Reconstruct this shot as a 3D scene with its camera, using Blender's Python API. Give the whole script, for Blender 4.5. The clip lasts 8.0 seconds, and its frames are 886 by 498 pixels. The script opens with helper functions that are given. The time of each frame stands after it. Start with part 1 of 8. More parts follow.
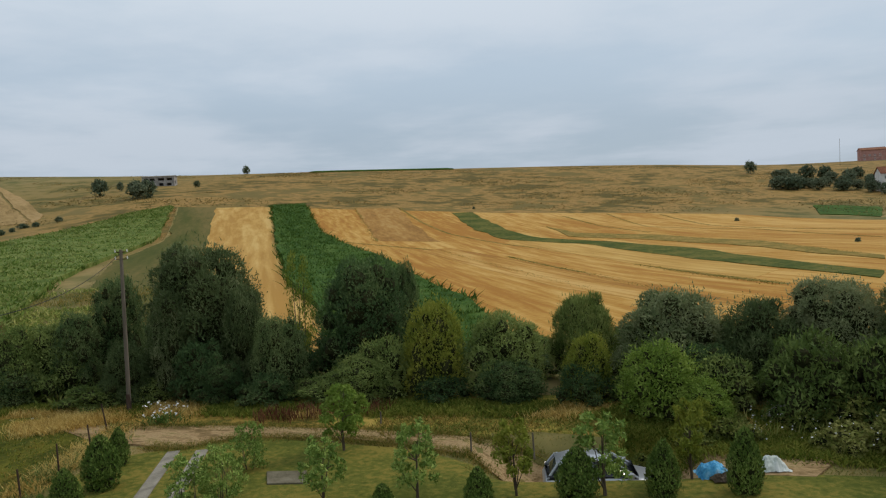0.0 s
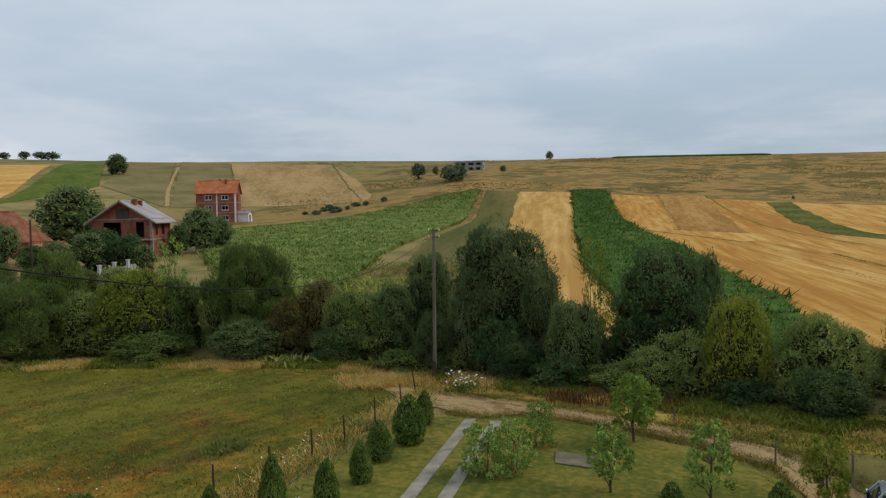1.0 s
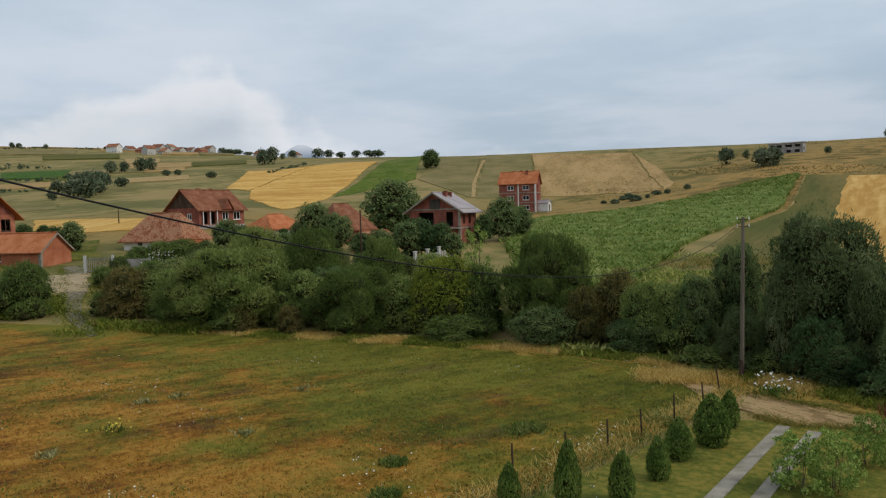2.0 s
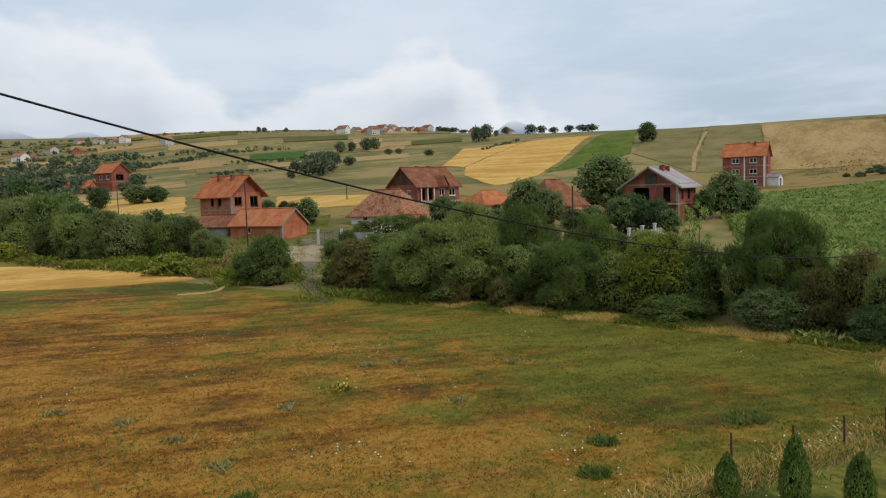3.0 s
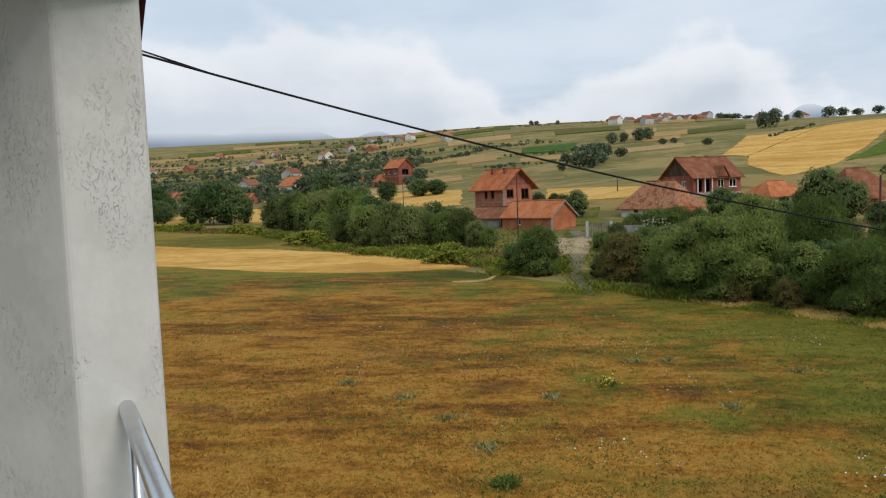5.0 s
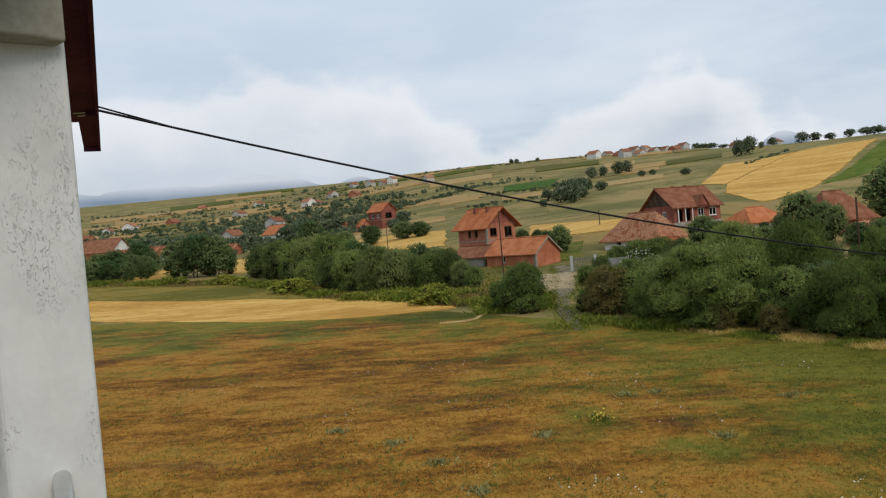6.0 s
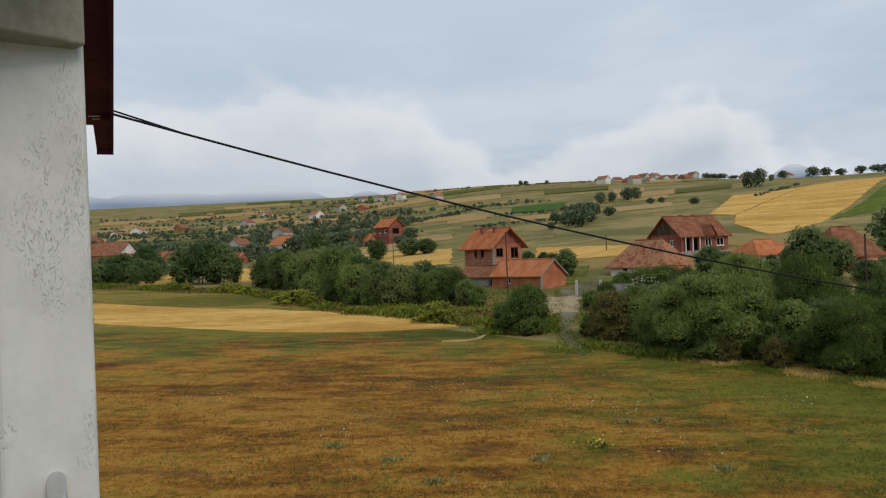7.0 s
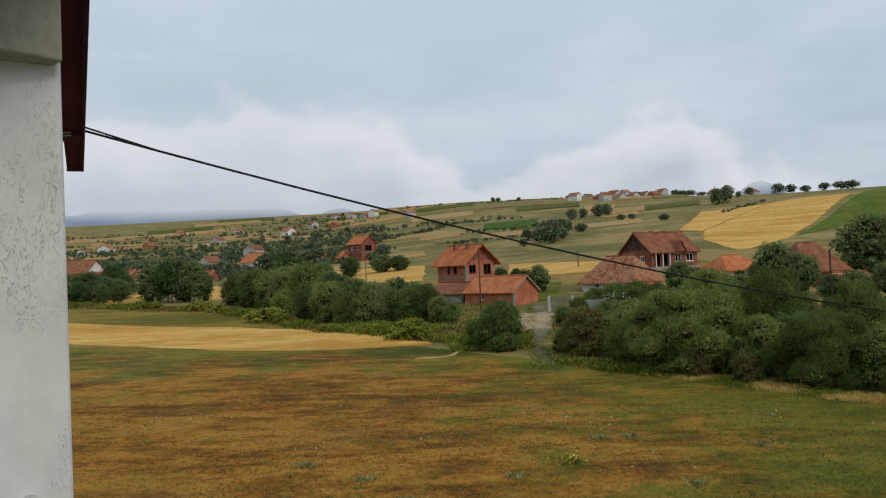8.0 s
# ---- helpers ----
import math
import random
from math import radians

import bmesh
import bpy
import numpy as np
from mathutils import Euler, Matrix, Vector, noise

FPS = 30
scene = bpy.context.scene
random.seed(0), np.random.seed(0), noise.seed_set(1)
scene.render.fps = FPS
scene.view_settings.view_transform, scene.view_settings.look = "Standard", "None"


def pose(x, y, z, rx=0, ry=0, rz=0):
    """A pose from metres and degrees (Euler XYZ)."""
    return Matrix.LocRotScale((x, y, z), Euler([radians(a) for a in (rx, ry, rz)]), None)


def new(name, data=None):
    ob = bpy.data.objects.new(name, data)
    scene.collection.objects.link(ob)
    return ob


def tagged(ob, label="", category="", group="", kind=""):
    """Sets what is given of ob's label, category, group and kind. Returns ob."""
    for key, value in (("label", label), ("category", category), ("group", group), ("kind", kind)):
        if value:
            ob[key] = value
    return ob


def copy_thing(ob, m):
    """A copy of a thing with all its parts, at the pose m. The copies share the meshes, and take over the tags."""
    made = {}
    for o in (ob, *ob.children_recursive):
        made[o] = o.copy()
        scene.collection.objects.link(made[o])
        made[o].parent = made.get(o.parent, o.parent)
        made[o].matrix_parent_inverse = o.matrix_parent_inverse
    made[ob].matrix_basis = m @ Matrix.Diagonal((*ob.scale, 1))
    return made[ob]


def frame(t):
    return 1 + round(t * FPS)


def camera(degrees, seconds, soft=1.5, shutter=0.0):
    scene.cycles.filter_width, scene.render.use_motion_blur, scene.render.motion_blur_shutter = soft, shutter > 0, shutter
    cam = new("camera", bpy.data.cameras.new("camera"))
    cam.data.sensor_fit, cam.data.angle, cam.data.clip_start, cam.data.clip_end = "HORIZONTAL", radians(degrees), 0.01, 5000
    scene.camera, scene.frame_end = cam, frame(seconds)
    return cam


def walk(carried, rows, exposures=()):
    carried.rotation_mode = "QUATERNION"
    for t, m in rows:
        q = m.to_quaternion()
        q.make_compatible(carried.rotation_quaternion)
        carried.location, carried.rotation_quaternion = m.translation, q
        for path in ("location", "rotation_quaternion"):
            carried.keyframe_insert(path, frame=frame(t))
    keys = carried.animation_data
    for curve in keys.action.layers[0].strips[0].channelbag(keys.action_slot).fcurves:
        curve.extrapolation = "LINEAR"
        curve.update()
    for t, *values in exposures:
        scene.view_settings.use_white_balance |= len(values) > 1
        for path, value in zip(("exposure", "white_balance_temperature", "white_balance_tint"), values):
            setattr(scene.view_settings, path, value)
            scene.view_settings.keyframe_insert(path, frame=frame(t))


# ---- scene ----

# The camera: held by hand on the upper balcony, turning from the garden to the village.
EYE = 8.5
cam = camera(61.8, 8.0, soft=1.2)
PATH = [
    (0, pose(0.000, 0.000, 8.5, 87.58, 2.89, 0.00)),
    (0.2, pose(0.000, 0.000, 8.5, 87.91, 1.82, 4.58)),
    (0.3, pose(0.000, 0.000, 8.5, 88.17, 1.55, 6.98)),
    (0.5, pose(0.000, 0.000, 8.5, 87.97, 1.72, 13.19)),
    (0.7, pose(0.000, 0.000, 8.5, 88.02, 0.71, 18.49)),
    (0.8, pose(0.000, 0.000, 8.5, 87.90, 0.59, 20.22)),
    (1, pose(0.000, 0.000, 8.5, 87.28, 1.17, 22.88)),
    (1.2, pose(0.000, 0.000, 8.5, 87.66, 1.21, 26.17)),
    (1.3, pose(0.000, 0.000, 8.5, 87.67, 1.11, 27.94)),
    (1.5, pose(0.000, 0.000, 8.5, 87.79, 1.42, 32.29)),
    (1.7, pose(0.000, 0.000, 8.5, 87.47, 1.18, 37.37)),
    (1.8, pose(0.000, 0.000, 8.5, 87.33, 1.51, 40.27)),
    (2, pose(0.000, 0.000, 8.5, 87.00, 1.63, 45.65)),
    (2.2, pose(0.000, 0.000, 8.5, 87.01, 1.60, 50.27)),
    (3.3, pose(0.000, 0.000, 8.5, 85.45, 1.84, 66.01)),
    (3.5, pose(0.000, 0.000, 8.5, 85.59, 1.65, 69.20)),
    (3.7, pose(0.000, 0.000, 8.5, 85.46, 1.65, 72.13)),
    (4, pose(0.000, 0.000, 8.5, 85.61, 2.22, 76.66)),
    (4.2, pose(0.000, 0.000, 8.5, 85.51, 2.09, 78.51)),
    (4.5, pose(0.000, 0.000, 8.5, 85.34, 1.74, 80.71)),
    (4.7, pose(0.000, 0.000, 8.5, 85.34, 1.79, 82.14)),
    (5.8, pose(-0.048, 0.161, 8.5, 87.73, 3.86, 81.75)),
    (6, pose(-0.053, 0.176, 8.5, 88.87, 4.86, 81.33)),
    (6.2, pose(-0.053, 0.176, 8.5, 88.48, 6.61, 82.38)),
    (6.3, pose(-0.053, 0.176, 8.5, 88.78, 6.18, 83.21)),
    (6.5, pose(-0.053, 0.176, 8.5, 89.31, 4.05, 82.72)),
    (6.7, pose(-0.053, 0.176, 8.5, 90.43, 3.07, 82.30)),
    (6.8, pose(-0.053, 0.176, 8.5, 90.70, 2.40, 82.19)),
    (7, pose(-0.053, 0.176, 8.5, 90.30, 2.26, 81.81)),
    (7.2, pose(-0.052, 0.172, 8.5, 90.21, 2.49, 81.17)),
    (7.3, pose(-0.052, 0.171, 8.5, 90.18, 2.41, 81.53)),
    (7.5, pose(-0.051, 0.167, 8.5, 91.15, 2.47, 81.95)),
    (7.7, pose(-0.049, 0.159, 8.5, 91.32, 2.32, 80.94)),
    (8, pose(-0.045, 0.147, 8.5, 91.51, 2.52, 79.70)),
]
walk(cam, PATH, exposures=((0, -0.06), (2.0, -0.06), (3.4, 0.14), (4.7, 0.14), (6.0, 0.08), (6.5, 0.03), (7.0, -0.1), (8.0, -0.12)))

# ---- world, sun ----
world = bpy.data.worlds.new("overcast_sky")
scene.world = world
world.use_nodes = True


def overcast(nt):
    """A high overcast: blue-grey above, paler towards the village, with heaped cloud banks low down."""
    nt.nodes.clear()
    n, l = nt.nodes.new, nt.links.new

    def math_node(op, a, b=None, clamp=False):
        m = n("ShaderNodeMath")
        m.operation, m.use_clamp = op, clamp
        for i, v in enumerate((a, b)):
            if v is None:
                continue
            if isinstance(v, (int, float)):
                m.inputs[i].default_value = v
            else:
                l(v, m.inputs[i])
        return m.outputs[0]

    def ramp(fac, stops):
        r = n("ShaderNodeValToRGB")
        r.color_ramp.interpolation = "EASE"
        while len(r.color_ramp.elements) < len(stops):
            r.color_ramp.elements.new(0.5)
        for e, (p, c) in zip(r.color_ramp.elements, stops):
            e.position, e.color = p, (*c, 1) if len(c) == 3 else c
        l(fac, r.inputs[0])
        return r.outputs[0]

    def blend(fac, a, b):
        m = n("ShaderNodeMix")
        m.data_type = "RGBA"
        for s, v in ((0, fac), (6, a), (7, b)):
            if isinstance(v, (int, float)):
                m.inputs[s].default_value = v
            elif isinstance(v, tuple):
                m.inputs[s].default_value = (*v, 1)
            else:
                l(v, m.inputs[s])
        return m.outputs[2]

    def cloud(vector, scale, detail, rough, lo, hi, distort=0.0):
        t = n("ShaderNodeTexNoise")
        t.inputs["Scale"].default_value, t.inputs["Detail"].default_value = scale, detail
        t.inputs["Roughness"].default_value, t.inputs["Distortion"].default_value = rough, distort
        l(vector, t.inputs["Vector"])
        m = n("ShaderNodeMapRange")
        m.interpolation_type = "SMOOTHSTEP"
        m.inputs[1].default_value, m.inputs[2].default_value = lo, hi
        l(t.outputs[0], m.inputs[0])
        return m.outputs[0]

    co = n("ShaderNodeTexCoord").outputs["Generated"]
    sep = n("ShaderNodeSeparateXYZ")
    l(co, sep.inputs[0])
    x, y, z = sep.outputs
    sky = n("ShaderNodeTexSky")
    sky.sky_type, sky.sun_disc = "NISHITA", False
    sky.sun_elevation, sky.sun_rotation = SUN_ELEVATION, SUN_ROTATION
    sky.air_density, sky.dust_density = 1.0, 2.0
    dim = n("ShaderNodeVectorMath")
    dim.operation = "SCALE"
    dim.inputs[3].default_value = 0.08
    l(sky.outputs[0], dim.inputs[0])
    height = math_node("MAXIMUM", z, 0.0)
    # sheets of cloud, flattened by distance
    flat = n("ShaderNodeCombineXYZ")
    under = math_node("ADD", height, 0.09)
    l(math_node("DIVIDE", x, under), flat.inputs[0])
    l(math_node("DIVIDE", y, under), flat.inputs[1])
    l(math_node("MULTIPLY", z, 4.0), flat.inputs[2])
    sheet = cloud(flat.outputs[0], 0.55, 7, 0.55, 0.40, 0.64)
    # heaped banks over the valley: how high their tops stand (degrees), by bearing
    bearing = math_node("MULTIPLY", math_node("ARCTAN2", math_node("MULTIPLY", x, -1.0), y), 57.2958)
    rise = math_node("MULTIPLY", z, 57.2958)
    span = n("ShaderNodeMapRange")
    span.inputs[1].default_value, span.inputs[2].default_value = 20.0, 180.0
    l(bearing, span.inputs[0])
    tops = ((20, 0.0), (44, 3.5), (56, 6.2), (59.5, 8.2), (61.5, 11.2), (64.5, 10.6), (68, 9.2), (72, 8.2), (76.5, 5.8), (80, 8.5), (84, 12.6), (89, 11.6), (96, 12.4), (104, 11.5), (125, 8.5), (180, 0.0))
    crest = ramp(span.outputs[0], [((q - 20) / 160, (h / 20,) * 3) for q, h in tops])
    tall = n("ShaderNodeCombineXYZ")
    l(x, tall.inputs[0])
    l(y, tall.inputs[1])
    l(math_node("MULTIPLY", z, 1.5), tall.inputs[2])
    puff = n("ShaderNodeTexNoise")
    puff.inputs["Scale"].default_value, puff.inputs["Detail"].default_value, puff.inputs["Roughness"].default_value = 9.0, 7, 0.5
    l(tall.outputs[0], puff.inputs["Vector"])
    uneven = math_node("MULTIPLY", math_node("SUBTRACT", puff.outputs[0], 0.5), 9.0)
    below = math_node("ADD", math_node("SUBTRACT", math_node("MULTIPLY", crest, 20.0), rise), uneven)
    edge, depth = n("ShaderNodeMapRange"), n("ShaderNodeMapRange")
    edge.interpolation_type = depth.interpolation_type = "SMOOTHSTEP"
    edge.inputs[1].default_value, edge.inputs[2].default_value = -0.7, 1.5
    depth.inputs[1].default_value, depth.inputs[2].default_value = 0.8, 7.0
    l(below, edge.inputs[0])
    l(below, depth.inputs[0])
    west = n("ShaderNodeMapRange")
    west.interpolation_type = "SMOOTHSTEP"
    west.inputs[1].default_value, west.inputs[2].default_value = -0.3, -0.95
    l(x, west.inputs[0])
    base = ramp(height, [(0.0, (0.36, 0.44, 0.53)), (0.09, (0.385, 0.475, 0.57)), (0.2, (0.465, 0.565, 0.67)), (0.36, (0.60, 0.70, 0.79)), (1.0, (0.55, 0.62, 0.70))])
    veil = blend(math_node("MULTIPLY", west.outputs[0], 0.5), base, (0.54, 0.62, 0.72))
    bright = blend(math_node("MULTIPLY", sheet, 0.34), veil, (0.72, 0.74, 0.79))
    heap = blend(depth.outputs[0], (0.74, 0.755, 0.785), (0.53, 0.575, 0.635))
    full = blend(math_node("MULTIPLY", edge.outputs[0], 0.8), bright, heap)
    gap = math_node("MULTIPLY", math_node("SUBTRACT", 1.0, sheet), 0.12)
    out = blend(gap, full, dim.outputs[0])
    bg = n("ShaderNodeBackground")
    l(out, bg.inputs[0])
    bg.inputs[1].default_value = 1.09
    l(bg.outputs[0], n("ShaderNodeOutputWorld").inputs[0])


SUN_ELEVATION, SUN_ROTATION = radians(42), radians(62)
overcast(world.node_tree)
sun = new("sun", bpy.data.lights.new("sun", "SUN"))
sun.data.energy, sun.data.angle, sun.data.color = 1.45, radians(20), (1.0, 0.92, 0.79)
sun.rotation_euler = Vector((math.sin(SUN_ROTATION) * math.cos(SUN_ELEVATION), math.cos(SUN_ROTATION) * math.cos(SUN_ELEVATION), math.sin(SUN_ELEVATION))).to_track_quat("Z", "Y").to_euler()

# ---- materials ----
def material(name, colours, rough=0.9, scale=1.0, fine=12.0, bump=0.3, metal=0.0, stretch=(1, 1, 1), turn=0.0, spread=0.35, island=0.0, each=0.0, translucent=0.0, specular=0.06, distance=0.02, lo=0.34, hi=0.66, grain=0.0, grain_amount=0.0):
    """A node material: colours run through coarse noise, fine grain over it, relief from the grain.
    scale, fine: noise per metre. stretch, turn: direction of rows. island, each: how far leaves or copies differ."""
    m = bpy.data.materials.new(name)
    m.use_nodes = True
    nt = m.node_tree
    nt.nodes.clear()
    n, l = nt.nodes.new, nt.links.new
    out, bs = n("ShaderNodeOutputMaterial"), n("ShaderNodeBsdfPrincipled")
    bs.inputs["Roughness"].default_value, bs.inputs["Metallic"].default_value = rough, metal
    bs.inputs["Specular IOR Level"].default_value = specular
    co, mp = n("ShaderNodeTexCoord"), n("ShaderNodeMapping")
    l(co.outputs["Object"], mp.inputs["Vector"])
    mp.vector_type = "TEXTURE"
    mp.inputs["Scale"].default_value = stretch
    mp.inputs["Rotation"].default_value = (0, 0, radians(turn))
    a, b = n("ShaderNodeTexNoise"), n("ShaderNodeTexNoise")
    for t, s, d in ((a, scale, 5), (b, fine, 4)):
        t.inputs["Scale"].default_value, t.inputs["Detail"].default_value, t.inputs["Roughness"].default_value = s, d, 0.62
        l(mp.outputs[0], t.inputs["Vector"])
    mix = n("ShaderNodeMath")
    mix.operation = "MULTIPLY_ADD"
    mix.inputs[1].default_value = spread
    l(b.outputs[0], mix.inputs[0])
    half = n("ShaderNodeMath")
    half.operation = "SUBTRACT"
    half.inputs[1].default_value = spread / 2
    l(a.outputs[0], half.inputs[0])
    l(half.outputs[0], mix.inputs[2])
    fac = mix.outputs[0]
    if grain:
        gn, gm, gs = n("ShaderNodeTexNoise"), n("ShaderNodeMath"), n("ShaderNodeMath")
        gn.inputs["Scale"].default_value, gn.inputs["Detail"].default_value, gn.inputs["Roughness"].default_value = grain, 6, 0.75
        l(co.outputs["Object"], gn.inputs["Vector"])
        gm.operation, gs.operation = "MULTIPLY_ADD", "SUBTRACT"
        gm.inputs[1].default_value = grain_amount
        gs.inputs[1].default_value = grain_amount / 2
        l(fac, gs.inputs[0])
        l(gn.outputs[0], gm.inputs[0])
        l(gs.outputs[0], gm.inputs[2])
        fac = gm.outputs[0]
    if island or each:
        for node, out_name, amount in (("ShaderNodeNewGeometry", "Random Per Island", island), ("ShaderNodeObjectInfo", "Random", each)):
            if amount:
                ad, sh = n("ShaderNodeMath"), n(node)
                ad.operation = "MULTIPLY_ADD"
                ad.inputs[1].default_value = amount
                l(sh.outputs[out_name], ad.inputs[0])
                low = n("ShaderNodeMath")
                low.operation = "SUBTRACT"
                low.inputs[1].default_value = amount / 2
                l(fac, low.inputs[0])
                l(low.outputs[0], ad.inputs[2])
                fac = ad.outputs[0]
    r = n("ShaderNodeValToRGB")
    while len(r.color_ramp.elements) < len(colours):
        r.color_ramp.elements.new(0.5)
    for i, (e, c) in enumerate(zip(r.color_ramp.elements, colours)):
        e.position, e.color = lo + (hi - lo) * i / max(1, len(colours) - 1), (*c, 1)
    l(fac, r.inputs[0])
    l(r.outputs[0], bs.inputs["Base Color"])
    if bump:
        bp = n("ShaderNodeBump")
        bp.inputs["Strength"].default_value, bp.inputs["Distance"].default_value = bump, distance
        l(b.outputs[0], bp.inputs["Height"])
        l(bp.outputs[0], bs.inputs["Normal"])
    if translucent:
        tr, mx = n("ShaderNodeBsdfTranslucent"), n("ShaderNodeMixShader")
        l(r.outputs[0], tr.inputs[0])
        mx.inputs[0].default_value = translucent
        l(bs.outputs[0], mx.inputs[1])
        l(tr.outputs[0], mx.inputs[2])
        l(mx.outputs[0], out.inputs[0])
    else:
        l(bs.outputs[0], out.inputs[0])
    return m


# land
HILL = material("dry_hill_grass", [(0.120, 0.092, 0.025), (0.234, 0.151, 0.044), (0.342, 0.208, 0.067), (0.245, 0.156, 0.046), (0.165, 0.125, 0.038)], scale=0.05, fine=0.3, bump=0.6, spread=0.6, stretch=(2, 2.4, 1), distance=0.25, lo=0.40, hi=0.62, grain=0.2, grain_amount=0.35)
MEADOW = material("mown_meadow_grass", [(0.085, 0.037, 0.010), (0.177, 0.077, 0.013), (0.264, 0.120, 0.018), (0.356, 0.186, 0.036), (0.213, 0.113, 0.018)], scale=0.11, fine=0.75, bump=0.9, spread=0.85, stretch=(1, 2.6, 1), turn=-14, distance=0.08, lo=0.31, hi=0.71, grain=2.6, grain_amount=0.75)
LAWN = material("garden_lawn_grass", [(0.078, 0.094, 0.016), (0.128, 0.130, 0.024), (0.215, 0.172, 0.036)], scale=0.25, fine=4.0, bump=0.7, spread=0.7, distance=0.06, grain=6, grain_amount=0.5)
STUBBLE = material("wheat_stubble", [(0.36, 0.165, 0.032), (0.45, 0.245, 0.055), (0.56, 0.345, 0.105)], scale=0.10, fine=0.9, bump=0.6, spread=0.95, stretch=(1, 14, 1), turn=14, distance=0.1, grain=1.6, grain_amount=0.35)
STUBBLE_DARK = material("weathered_stubble", [(0.25, 0.125, 0.031), (0.35, 0.185, 0.048), (0.42, 0.25, 0.078)], scale=0.12, fine=1.1, bump=0.6, spread=0.7, stretch=(1, 8, 1), turn=10, distance=0.1)
STUBBLE_LOW = material("raked_stubble_rows", [(0.31, 0.145, 0.030), (0.43, 0.23, 0.052), (0.55, 0.34, 0.11)], scale=0.14, fine=0.8, bump=0.6, spread=0.95, stretch=(1, 16, 1), turn=18, distance=0.1, grain=1.6, grain_amount=0.35)
SEAM = material("weedy_seam_grass", [(0.15, 0.125, 0.026), (0.24, 0.165, 0.036), (0.33, 0.22, 0.06)], scale=0.3, fine=1.6, bump=0.8, spread=0.8, distance=0.15, grain=1.2, grain_amount=0.5)
SEAMDRY = material("trodden_seam_grass", [(0.12, 0.11, 0.03), (0.24, 0.18, 0.06), (0.34, 0.25, 0.10)], scale=0.25, fine=1.2, bump=0.8, spread=0.8, distance=0.1, grain=0.9, grain_amount=0.6)
RANKGROUND = material("rough_rank_meadow", [(0.100, 0.092, 0.014), (0.155, 0.125, 0.022), (0.235, 0.168, 0.038), (0.160, 0.130, 0.026)], scale=0.06, fine=0.5, bump=0.8, spread=0.7, stretch=(1, 3, 1), distance=0.15, grain=0.9, grain_amount=0.6)
GOLD = material("golden_cut_wheat", [(0.40, 0.215, 0.048), (0.53, 0.31, 0.078), (0.60, 0.385, 0.12)], scale=0.10, fine=0.9, bump=0.6, spread=0.8, stretch=(1, 4, 1), turn=-12, distance=0.1, grain=0.7, grain_amount=0.6)
WHEAT = material("cut_wheat", [(0.410, 0.230, 0.054), (0.500, 0.302, 0.081), (0.570, 0.369, 0.120)], scale=0.16, fine=1.1, bump=0.6, spread=1.0, stretch=(1, 18, 1), turn=14, distance=0.1, grain=1.6, grain_amount=0.15)
WHEATROWS = material("cut_wheat_in_rows", [(0.400, 0.220, 0.054), (0.490, 0.296, 0.085), (0.570, 0.375, 0.130)], scale=0.10, fine=0.7, bump=0.5, spread=1.0, stretch=(1, 90, 1), turn=14, distance=0.1, grain=1.6, grain_amount=0.25)
PALE = material("pale_straw_stubble", [(0.237, 0.156, 0.058), (0.319, 0.212, 0.084), (0.392, 0.262, 0.114)], scale=0.12, fine=0.9, bump=0.5, spread=0.65, stretch=(1, 9, 1), turn=35, distance=0.12, grain=0.8, grain_amount=0.35)
OLIVE = material("olive_pasture", [(0.131, 0.115, 0.040), (0.179, 0.150, 0.057), (0.242, 0.185, 0.081)], scale=0.06, fine=0.9, bump=0.5, spread=0.5, distance=0.12, grain=0.7, grain_amount=0.35)
MARGIN = material("dry_weedy_margin", [(0.124, 0.083, 0.011), (0.205, 0.128, 0.020), (0.276, 0.173, 0.040)], scale=0.5, fine=3.0, bump=0.8, spread=0.6, distance=0.15)
CLOVER = material("dark_clover", [(0.045, 0.066, 0.009), (0.078, 0.095, 0.015), (0.15, 0.13, 0.028)], scale=0.14, fine=1.2, bump=0.7, spread=0.8, distance=0.12, grain=0.8, grain_amount=0.5)
CLOVERB = material("bright_clover", [(0.063, 0.098, 0.007), (0.089, 0.126, 0.012), (0.134, 0.142, 0.031)], scale=0.10, fine=0.5, bump=0.6, spread=0.8, distance=0.12, stretch=(1, 3, 1), turn=40, grain=0.5, grain_amount=0.5)
FALLOW = material("fallow_grass", [(0.058, 0.072, 0.014), (0.080, 0.086, 0.018), (0.118, 0.104, 0.028), (0.17, 0.13, 0.042)], scale=0.07, fine=0.6, bump=0.4, spread=0.35, stretch=(1, 10, 1), turn=16, distance=0.1, grain=1.2, grain_amount=0.3)
CORN = material("dark_maize_canopy", [(0.030, 0.070, 0.010), (0.050, 0.104, 0.016), (0.085, 0.142, 0.028)], scale=0.35, fine=2.5, bump=1.0, spread=0.6, stretch=(1, 2.5, 1), turn=12, distance=0.3)
MAIZE = material("light_maize_canopy", [(0.075, 0.115, 0.022), (0.125, 0.17, 0.035), (0.20, 0.225, 0.065)], scale=0.22, fine=2.0, bump=1.0, spread=0.7, distance=0.3)
DRY = material("bleached_dry_grass", [(0.25, 0.165, 0.065), (0.34, 0.235, 0.10), (0.42, 0.31, 0.15)], scale=0.6, fine=6.0, bump=0.7, spread=0.5, grain=5, grain_amount=0.3)
